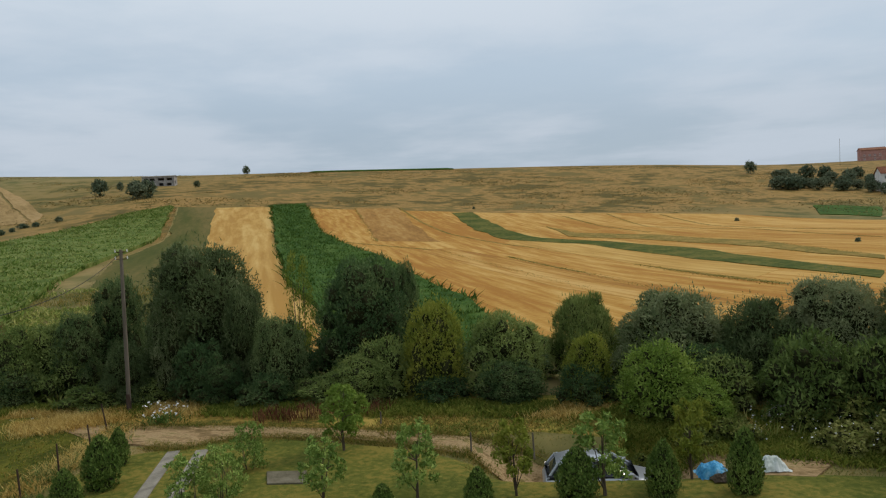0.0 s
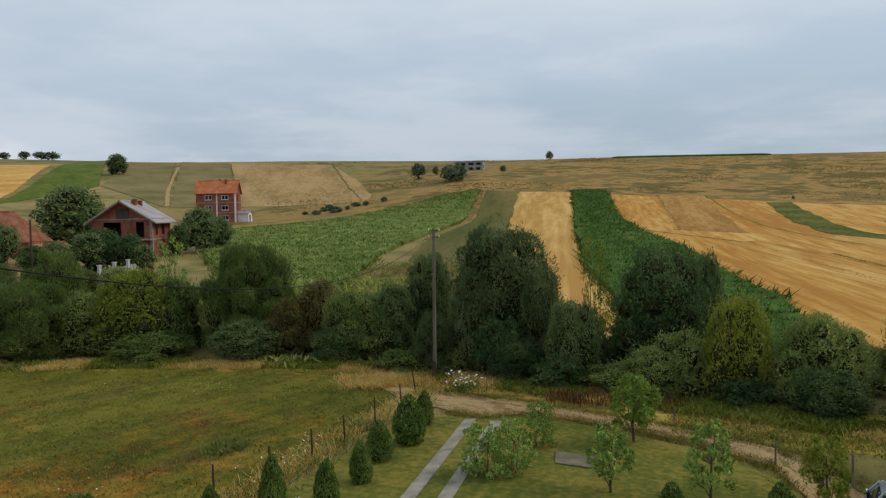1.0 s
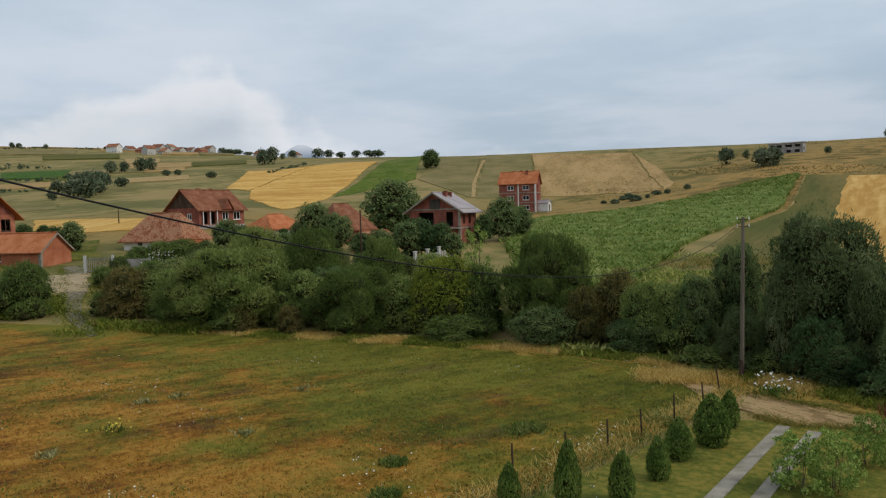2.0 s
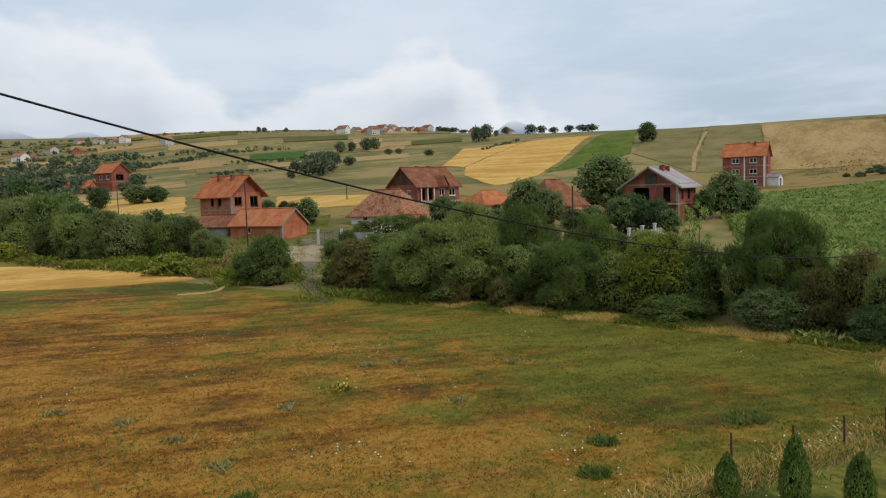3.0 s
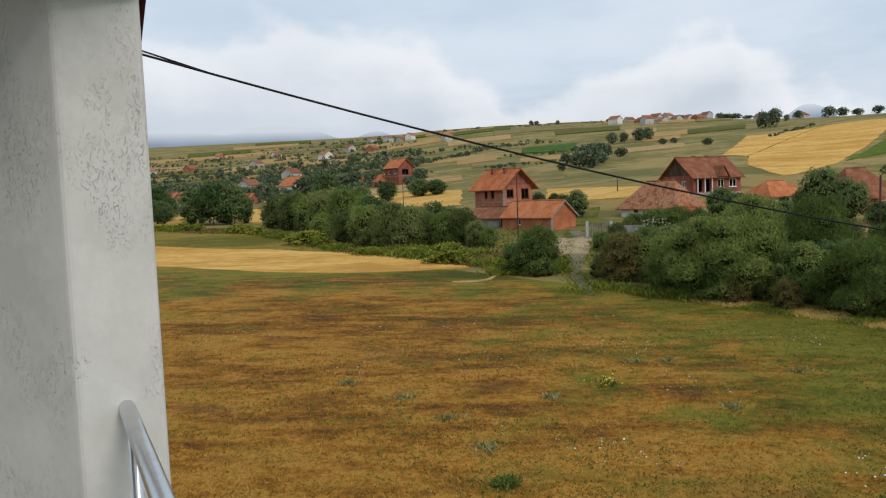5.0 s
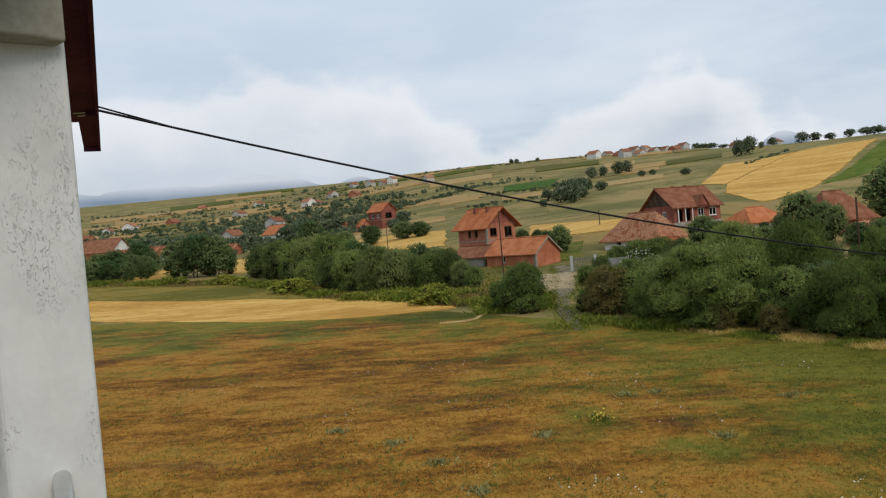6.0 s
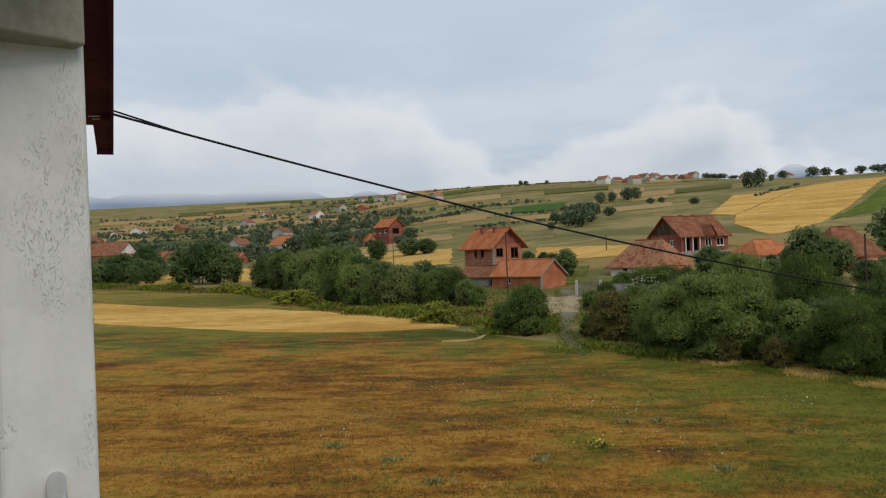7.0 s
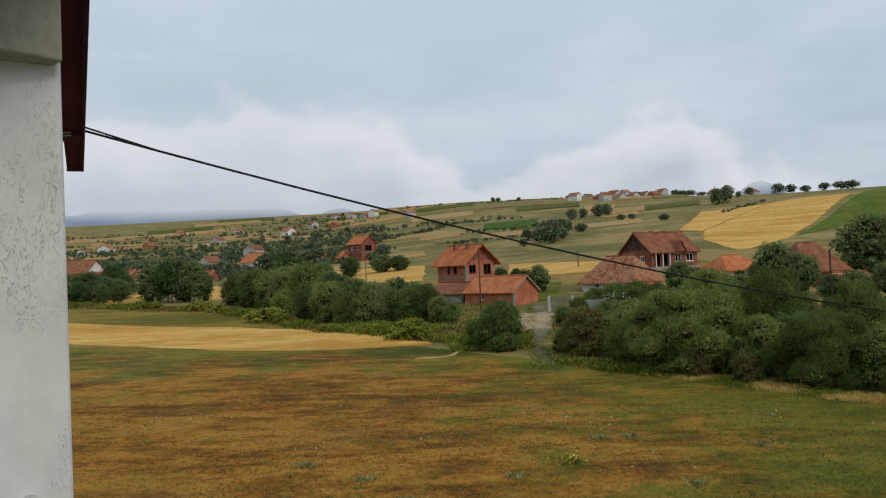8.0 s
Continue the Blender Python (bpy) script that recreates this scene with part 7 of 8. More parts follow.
# ---- village greenery and distance ----
def far_greenery():
    r = random.Random(23)
    k = {}
    for i in range(3):
        k["f%d" % i] = (tree("village_tree", "dark green broadleaf tree among the houses", "tree", 90 + i, 7.0, 6.2, 2600, 0.36, DARKLEAF, stems=2, bare=0.04, clumps=16, clump=0.2, shape="round", rough=0.4, group="trees of the village"), 7.0)
    for i in range(2):
        k["w%d" % i] = (tree("valley_willow", "rounded olive-green willow in the valley", "tree", 95 + i, 6.0, 6.4, 4600, 0.34, (VALLEYLEAF, BUSHLEAF)[i], stems=3, bare=0.0, clumps=14, clump=0.24, shape="bush", slim=0.17, up=0.6, group="willows along the valley"), 6.0)
    for i in range(3):
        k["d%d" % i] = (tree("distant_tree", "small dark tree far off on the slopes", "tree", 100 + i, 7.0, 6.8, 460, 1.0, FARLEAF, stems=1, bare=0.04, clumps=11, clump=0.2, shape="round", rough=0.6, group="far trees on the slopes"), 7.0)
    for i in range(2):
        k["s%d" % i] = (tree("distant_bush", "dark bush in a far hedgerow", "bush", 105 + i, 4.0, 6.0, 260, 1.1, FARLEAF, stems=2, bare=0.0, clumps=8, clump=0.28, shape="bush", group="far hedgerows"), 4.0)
    p = []

    def put(kind, b, d, tall, wide=1.0):
        x, y = spot(b, d)
        p.append((kind, x, y, tall, wide, r.uniform(0, 360)))

    # around the houses: bearing, distance, height, breadth
    def crown(kind, b, d, rise, wide=1.0):
        x, y = spot(b, d)
        put(kind, b, d, max(1.5, EYE + d * math.tan(radians(rise)) - float(ground(x, y))), wide)

    # bearing, distance, how high the top rises over eye level (degrees), breadth
    for b, d, e, w in ((49.6, 150, 2.5, 1.25), (41.2, 128, 0.9, 1.0), (39.7, 132, 0.2, 1.0), (42.6, 124, -0.3, 0.9), (55.3, 124, 0.9, 1.0), (56.8, 126, -0.5, 0.9), (53.6, 120, -0.2, 1.0), (57.9, 128, -1.0, 0.9), (54.4, 122, 0.1, 1.0),
                       (47.6, 106, -0.5, 1.2), (46.2, 104, -0.9, 1.2), (48.8, 104, -0.8, 1.2), (50.4, 100, -1.3, 1.1), (44.9, 102, -1.7, 1.1), (52.0, 102, -1.5, 1.2), (72.3, 128, 0.0, 1.0), (73.4, 130, -0.3, 1.0), (75.2, 150, -0.1, 1.3), (74.0, 150, -0.2, 1.2),
                       (62.0, 116, -0.2, 1.0), (60.8, 114, -0.7, 1.0), (59.4, 112, -1.2, 1.1), (58.0, 108, -1.3, 1.0), (101.2, 176, 1.2, 1.1), (99.9, 174, 1.6, 1.1), (98.5, 174, 1.4, 1.1), (97.7, 177, 0.6, 0.9), (102.9, 192, 0.6, 1.1), (104.0, 198, 0.5, 1.1), (105.1, 196, 0.9, 1.1), (106.3, 196, 0.7, 1.1), (107.5, 198, 0.8, 1.1), (105.7, 178, 0.2, 1.0), (104.5, 178, 0.0, 1.0), (106.9, 180, 0.2, 1.0), (103.4, 180, -0.2, 1.0), (107.2, 186, 0.3, 1.3), (106.2, 184, 0.2, 1.3), (105.1, 186, 0.3, 1.3), (104.2, 188, 0.2, 1.3), (103.2, 188, 0.3, 1.2), (83.2, 110, -0.5, 0.9), (87.7, 120, 0.1, 0.9), (81.6, 106, -0.9, 0.9),
                       (91.6, 205, 0.6, 1.2), (90.4, 210, 1.0, 1.2), (88.8, 214, 0.9, 1.2), (84.4, 230, 1.3, 1.6), (83.0, 226, 1.2, 1.6), (103.6, 220, 1.3, 1.3), (46.45, 395, 4.7, 1.15), (86.8, 226, 1.2, 1.2), (91.4, 250, 1.9, 1.3)):
        crown("f%d" % r.randrange(3), b, d, e, w)
    # the willow row in the valley and bushes at the lane
    for b, d, e, w in ((95.2, 160, 0.4, 1.0), (93.8, 152, 0.7, 1.0), (92.4, 144, 0.6, 1.0), (91.2, 136, 0.9, 1.05), (89.9, 130, 0.8, 1.0), (88.7, 126, 0.2, 0.95), (91.9, 127, -1.0, 0.9), (90.0, 118, -0.9, 0.95), (88.3, 113, -0.5, 1.0), (86.6, 109, -0.3, 0.95), (85.0, 106, -0.7, 1.05), (83.9, 105, -1.2, 0.85), (82.4, 103, -1.3, 0.9), (81.0, 102, -1.0, 0.85), (80.0, 99, -2.0, 0.9), (79.2, 97, -2.6, 1.0), (94.7, 168, 0.1, 0.9), (87.4, 108, -1.9, 0.8),
                       (75.8, 80, -3.0, 1.2), (75.2, 82, -3.4, 1.0), (69.2, 84, -3.2, 1.2), (67.4, 82, -2.9, 1.2), (65.6, 80, -2.8, 1.2), (70.4, 90, -3.2, 1.1), (64.0, 84, -2.4, 1.1), (60.6, 84, -2.0, 1.1), (57.0, 84, -2.2, 1.1), (54.2, 80, -2.6, 1.1), (51.6, 76, -3.0, 1.0), (49.0, 72, -3.2, 1.0), (77.2, 84, -3.9, 1.2), (46.6, 70, -3.2, 1.0), (58.8, 76, -2.7, 1.1), (55.6, 72, -3.0, 1.1), (68.2, 74, -3.7, 1.2)):
        crown("w%d" % r.randrange(2), b, d, e, w)
    for b, d, e, w in ((68.2, 104, -1.9, 1.1), (66.6, 104, -1.6, 1.1), (69.4, 100, -2.6, 1.1), (65.2, 103, -1.5, 1.1), (63.6, 100, -1.7, 1.1)):
        crown("w%d" % r.randrange(2), b, d, e, w)
    k["rank0"] = (tree("rank_bush", "yellow-green rank bush at the edge of the wheat", "bush", 110, 2.0, 3.6, 1100, 0.26, RANKBUSH, stems=4, bare=0.0, clumps=12, clump=0.24, shape="bush", group="rank bushes by the wheat"), 2.0)
    for i in range(26):
        b = 102.5 - 21 * i / 25 + r.uniform(-0.3, 0.3)
        put("rank0", b, float(np.interp(b, (80, 83, 85.7, 88.3, 91.7, 95, 97.4, 101, 104.6), (84, 88, 98, 103, 118, 140, 155, 158, 168))) - r.uniform(0, 6), 0.4 + 2.2 * r.random() ** 2.2, r.uniform(0.8, 1.7))
    for i in range(22):
        put("d%d" % r.randrange(3), -24.3 - 8.2 * i / 21 + r.uniform(-0.3, 0.3), r.uniform(325, 395), r.uniform(3.0, 6.0), r.uniform(1.1, 1.7))
    # hill clumps: the pair by the ruin, the lone tree, dark clump on the eastern slope
    for b, d, h, w in ((24.75, 310, 7.0, 1.0), (22.4, 285, 6.8, 1.1), (21.7, 284, 6.8, 1.1), (22.1, 280, 6.2, 1.0), (23.4, 330, 4.0, 0.8), (14.65, 446, 5.2, 0.95), (18.2, 330, 3.2, 1.0), (-22.6, 400, 6.8, 1.0), (-24.2, 330, 5.2, 1.2), (-26.2, 380, 7.0, 1.2), (-27.3, 385, 6.5, 1.2), (-25.4, 360, 5.0, 1.3), (-28.4, 350, 5.0, 1.3), (-29.3, 340, 4.6, 1.3), (-30.2, 330, 5.0, 1.3), (-27.4, 350, 4.6, 1.3), (-26.4, 345, 4.4, 1.3), (-31.0, 320, 5.0, 1.3), (-28.8, 370, 5.0, 1.2), (-24.9, 390, 4.2, 1.2), (-32.2, 330, 6.0, 1.2), (-33.5, 340, 6.0, 1.2),
                       (59.2, 560, 12.5, 0.8), (58.5, 570, 14.0, 0.8), (57.7, 700, 6.0, 1.0), (71.6, 345, 9.0, 1.2), (70.9, 340, 10.0, 1.2), (70.3, 360, 8.5, 1.1), (72.1, 318, 8.0, 1.2), (71.4, 305, 8.0, 1.2), (73.0, 352, 6.0, 1.1), (70.7, 322, 7.0, 1.2), (69.6, 540, 9.0, 1.0), (68.8, 545, 8.0, 0.9), (67.6, 550, 10.0, 1.1), (67.1, 560, 9.5, 1.1), (73.4, 300, 3.6, 1.1), (62.9, 420, 3.6, 1.8), (66.0, 470, 4.0, 1.6), (65.2, 475, 3.6, 1.6), (69.0, 380, 4.6, 1.6), (75.6, 1180, 15, 0.6), (75.2, 1180, 13, 0.8), (73.6, 1180, 11, 0.7), (55.1, 720, 10, 1.3), (54.3, 720, 8, 1.4), (53.4, 700, 6, 1.8), (52.2, 690, 7, 1.4), (51.2, 680, 7, 1.8), (50.5, 680, 7, 2.0), (57.0, 900, 9, 1.2), (61.0, 1130, 13, 1.6), (62.0, 1140, 15, 1.2), (60.2, 1130, 9, 2.0), (65.7, 1160, 14, 1.0), (66.2, 1120, 13, 1.2), (64.6, 1150, 12, 1.4), (63.2, 1160, 15, 1.3), (61.5, 1120, 13, 2.0), (69.8, 1100, 10, 1.2), (88.0, 330, 8.0, 1.1), (84.3, 320, 7.0, 1.2), (89.2, 335, 9.0, 1.2), (90.3, 340, 8.0, 1.3), (85.0, 300, 5.0, 1.3), (93.2, 300, 8.0, 1.2), (92.2, 330, 9.0, 1.3), (96.2, 300, 7.0, 1.1), (98.2, 290, 7.0, 1.1), (100.6, 270, 7.0, 1.1)):
        put("d%d" % r.randrange(3), b, d, h * (0.62 if d > 1000 else 1.0), w * (1.5 if d > 1000 else 1.0))
    # low scrub at the foot of the stubble and along the maize
    for b, d, h in ((32.0, 236, 2.0), (31.2, 228, 2.8), (30.2, 232, 1.7), (28.8, 236, 2.0), (27.4, 240, 2.2), (33.4, 232, 1.5), (31.6, 240, 2.4), (29.6, 238, 2.0), (32.6, 228, 2.0), (-2.4, 238, 0.9), (-21.6, 205, 1.1), (-29.2, 125, 0.8)):
        put("s%d" % r.randrange(2), b, d, h * (0.75 if b > 20 else 1.0), r.uniform(0.8, 1.7) if b > 20 else 0.8)
    # hedgerows over the far slopes: from and to (bearing, distance), count, height
    hedges = []
    rows = ((80.5, 690, 73.0, 660, 16, 6), (86, 520, 79, 640, 14, 6), (100, 300, 88, 320, 18, 5), (108, 330, 95, 350, 20, 6), (108, 420, 93, 440, 20, 6), (107, 520, 90, 540, 20, 7), (107, 650, 88, 690, 20, 7), (108, 820, 86, 860, 20, 8), (108, 1050, 86, 1100, 18, 8), (107, 1350, 84, 1400, 16, 9), (92, 380, 84, 420, 12, 5), (96, 560, 92, 480, 6, 6), (88, 460, 84, 560, 8, 6), (78, 1150, 70, 1160, 10, 5), (90, 1500, 79, 1250, 10, 7), (78, 480, 70, 500, 9, 3.5), (79, 380, 72, 400, 8, 3), (104, 360, 100, 480, 8, 6), (97, 470, 94, 640, 8, 7), (56, 520, 59, 430, 8, 2.6), (107, 260, 96, 270, 16, 5), (107, 740, 86, 780, 22, 6), (107, 940, 84, 980, 22, 7), (104, 1200, 86, 1240, 18, 7), (98, 600, 84, 620, 16, 8), (94, 700, 83, 730, 14, 9), (92, 560, 85, 575, 10, 8), (108, 480, 96, 500, 12, 7))
    for b0, d0, b1, d1, count, h in rows:
        count = int(count * (1.6 if b0 > 82 else 1.2))
        for i in range(count):
            t = (i + r.uniform(-0.4, 0.4)) / count
            if r.random() < 0.9:
                q = spot(b0 + (b1 - b0) * t, (d0 + (d1 - d0) * t) * r.uniform(0.97, 1.03))
                hedges.append((*q, h * r.uniform(0.3, 0.75) * (1.0 + 0.5 * (r.random() < 0.12)), r.uniform(3.2, 6.2) * (1.6 if d0 > 600 else 1.2)))
    plant_out(k, p)
    return hedges


def far_hedgerows(rows):
    """Bushes of the far hedgerows, too small and many to tell apart: one mesh of leaf clumps."""
    rng = np.random.default_rng(3)
    vs, fs, base = [], [], 0
    for x, y, tall, wide in rows:
        z = float(ground(x, y))
        half = tall * wide * 0.5
        c = [(rng.normal() * half * 0.3, rng.uniform(-0.7, 0.7) * half, tall * (0.3 + 0.35 * rng.random())) for i in range(5)]
        rad = [tall * (0.30 + 0.16 * rng.random()) for i in c]
        v, f = shoots(rng, c, rad, 110, tall * 0.3 + 0.25, 0.4, 0.3, 0.3)
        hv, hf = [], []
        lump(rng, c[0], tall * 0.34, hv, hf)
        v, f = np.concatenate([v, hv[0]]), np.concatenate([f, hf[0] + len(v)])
        v = v + np.array([x, y, z])
        v[:, 2] = np.maximum(v[:, 2], z - 0.1)
        vs.append(v)
        fs.append(f + base)
        base += len(v)
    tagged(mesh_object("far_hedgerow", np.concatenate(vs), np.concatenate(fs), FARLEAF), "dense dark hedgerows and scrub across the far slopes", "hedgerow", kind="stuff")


far_hedgerows(far_greenery())


def far_fields():
    """Strip fields over the far slopes, laid along the contour."""
    r = random.Random(5)
    palette = [PALE, PALE, OLIVE, OLIVE, PALE, FALLOW, PALE, OLIVE, CLOVER, DRY]
    label = {PALE: "pale straw strip field", WHEAT: "golden wheat strip field", OLIVE: "olive pasture strip", CLOVER: "dark green clover strip", FALLOW: "dull green fallow strip", MARGIN: "dry brown weedy strip", DRY: "bleached dry grass strip"}
    d = 235.0
    while d < 1900:
        deep = d * r.uniform(0.11, 0.2)
        b = 108.0 - r.uniform(0, 3)
        while b > 62.5 + (12 if d < 400 else 3 if d < 520 else 0):
            w = r.uniform(1.8, 5.5)
            if r.random() < 0.55:
                m = r.choice(palette)
                t = r.uniform(-0.02, 0.02)
                one = [spot(b - w * q, d * (1 + t * q)) for q in (0, 0.5, 1)]
                other = [spot(b - w * q, (d + deep * 0.86) * (1 + t * q)) for q in (0, 0.5, 1)]
                field("strip_field", label[m] + " on the far slope", one, other, m, 0.05, step=14.0, category="field")
            b -= w * r.uniform(0.95, 1.1)
        d += deep


far_fields()
field("crest_crop", "dark green crop along the crest of the hill", [spot(10.0, 438), spot(5, 442), spot(-1, 440)], [spot(9.5, 462), spot(5, 466), spot(-0.5, 462)], CORN, 0.22, category="field")


def backdrop():
    """Mountains far behind the ridge as glowing sheets; blue haze and cloud are painted into the emission."""
    m = bpy.data.materials.new("haze_blue_glow")
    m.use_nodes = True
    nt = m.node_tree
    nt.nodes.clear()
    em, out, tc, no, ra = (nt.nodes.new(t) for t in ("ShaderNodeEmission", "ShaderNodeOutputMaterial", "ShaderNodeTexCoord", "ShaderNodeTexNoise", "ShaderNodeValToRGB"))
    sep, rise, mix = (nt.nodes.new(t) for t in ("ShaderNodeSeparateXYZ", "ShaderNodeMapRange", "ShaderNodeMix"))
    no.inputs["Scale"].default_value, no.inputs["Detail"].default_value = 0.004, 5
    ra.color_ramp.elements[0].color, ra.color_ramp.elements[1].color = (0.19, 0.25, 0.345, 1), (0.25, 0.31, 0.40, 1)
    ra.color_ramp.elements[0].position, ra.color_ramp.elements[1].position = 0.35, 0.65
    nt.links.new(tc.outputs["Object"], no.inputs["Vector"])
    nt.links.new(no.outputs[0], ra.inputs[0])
    # the tops fade by height into a painted cloud colour
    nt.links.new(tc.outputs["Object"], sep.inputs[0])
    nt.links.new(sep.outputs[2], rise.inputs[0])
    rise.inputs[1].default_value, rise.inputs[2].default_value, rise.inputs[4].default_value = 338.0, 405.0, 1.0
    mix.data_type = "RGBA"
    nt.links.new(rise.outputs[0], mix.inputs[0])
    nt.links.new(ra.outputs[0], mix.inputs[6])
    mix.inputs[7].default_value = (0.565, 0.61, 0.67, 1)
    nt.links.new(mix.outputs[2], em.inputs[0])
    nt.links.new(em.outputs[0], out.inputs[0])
    for b0, b1, peaks in ((114, 86, ((112, 5.2, 18), (102, 5.2, 12), (95, 5.6, 9), (87.5, 5.0, 4))), (64.0, 49.5, ((56.3, 5.2, 3.4),))):
        v = []
        n = 60
        for i in range(n):
            b = b0 + (b1 - b0) * i / (n - 1)
            e = 1.0 + max([(p - 1.0) * math.exp(-(((b - c) / s) ** 2)) for c, p, s in peaks]) + 0.16 * noise.noise(Vector((b * 0.7, 0, 0))) + 0.05 * noise.noise(Vector((b * 2.3, 5, 0)))
            x, y = spot(b, 4400)
            v.append((x, y, 0))
            v.append((x, y, EYE + 4400 * math.tan(radians(e))))
        f = [(2 * i, 2 * i + 1, 2 * i + 3, 2 * i + 2) for i in range(n - 1)]
        tagged(mesh_object("backdrop", v, f, m), "far mountain sheet with blue haze and cloud painted into its glow", "mountain", kind="structure")


backdrop()

# ---- grass, crops, weeds ----
def blades(name, label, category, points, tall, per, mat, seed, wide=0.02, lean=0.35, spread=0.1, leafy=1.0, plain_blade=False):
    """Upright pointed blades in tufts at plan points, one mesh of stuff."""
    rng = np.random.default_rng(seed)
    p = np.repeat(np.asarray(points, float), per, axis=0)
    n = len(p)
    xy = p + rng.normal(size=(n, 2)) * spread
    z = ground(xy[:, 0], xy[:, 1]) + np.hypot(xy[:, 0], xy[:, 1]) * 0.0003
    h = tall * (0.5 + 0.8 * rng.random(n))
    a = rng.random(n) * 2 * np.pi
    w = wide * (0.6 + 0.8 * rng.random(n))
    off = rng.normal(size=(n, 2)) * lean * h[:, None]
    base = np.stack([xy[:, 0], xy[:, 1], z], -1)
    side = np.stack([np.cos(a) * w, np.sin(a) * w, np.zeros(n)], -1)
    mid = base + np.stack([off[:, 0] * 0.4, off[:, 1] * 0.4, h * 0.55], -1)
    tip = base + np.stack([off[:, 0], off[:, 1], h], -1)
    if plain_blade:
        v, c = np.stack([base - side, base + side, tip], 1).reshape(-1, 3), 3
    else:
        v, c = np.stack([base - side * 0.6, mid + side * leafy, tip, mid - side * leafy], 1).reshape(-1, 3), 4
    me = bpy.data.meshes.new(name)
    me.vertices.add(n * c)
    me.vertices.foreach_set("co", v.ravel())
    me.loops.add(n * c)
    me.loops.foreach_set("vertex_index", np.arange(n * c))
    me.polygons.add(n)
    me.polygons.foreach_set("loop_start", np.arange(n) * c)
    me.materials.append(mat)
    me.update(calc_edges=True)
    me.validate()
    return tagged(new(name, me), label, category, kind="stuff")


def petals(name, label, points, low, high, size, mat, seed):
    rng = np.random.default_rng(seed)
    p = np.asarray(points, float)
    n = len(p)
    z = ground(p[:, 0], p[:, 1]) + np.hypot(p[:, 0], p[:, 1]) * 0.0003 + low + (high - low) * rng.random(n)
    c = np.stack([p[:, 0], p[:, 1], z], -1)
    d = rng.normal(size=(n, 3)) * 0.5 + np.array([0, 0, 0.8])
    d /= np.linalg.norm(d, axis=1)[:, None]
    s = np.cross(d, rng.normal(size=(n, 3)))
    s /= np.linalg.norm(s, axis=1)[:, None]
    t = np.cross(d, s)
    r = (size * (0.6 + 0.8 * rng.random(n)))[:, None]
    v = np.stack([c + (s * math.cos(q) + t * math.sin(q)) * r for q in np.arange(6) * math.pi / 3], 1).reshape(-1, 3)
    ob = mesh_object(name, v, np.arange(n * 6).reshape(-1, 6), mat)
    return tagged(ob, label, "flowers", kind="stuff")


def scatter(rng, n, b0, b1, r0, r1, power=1.0):
    b = np.radians(b0 + (b1 - b0) * rng.random(n))
    r = r0 + (r1 - r0) * rng.random(n) ** power
    return np.stack([-np.sin(b) * r, np.cos(b) * r], -1)


def in_strip(rng, n, one, other):
    a, b = resample(one, 60), resample(other, 60)
    i, u = rng.integers(0, 60, n), rng.random(n)[:, None]
    q = a[i] * (1 - u) + b[i] * u
    return q + rng.normal(size=(n, 2)) * 0.4


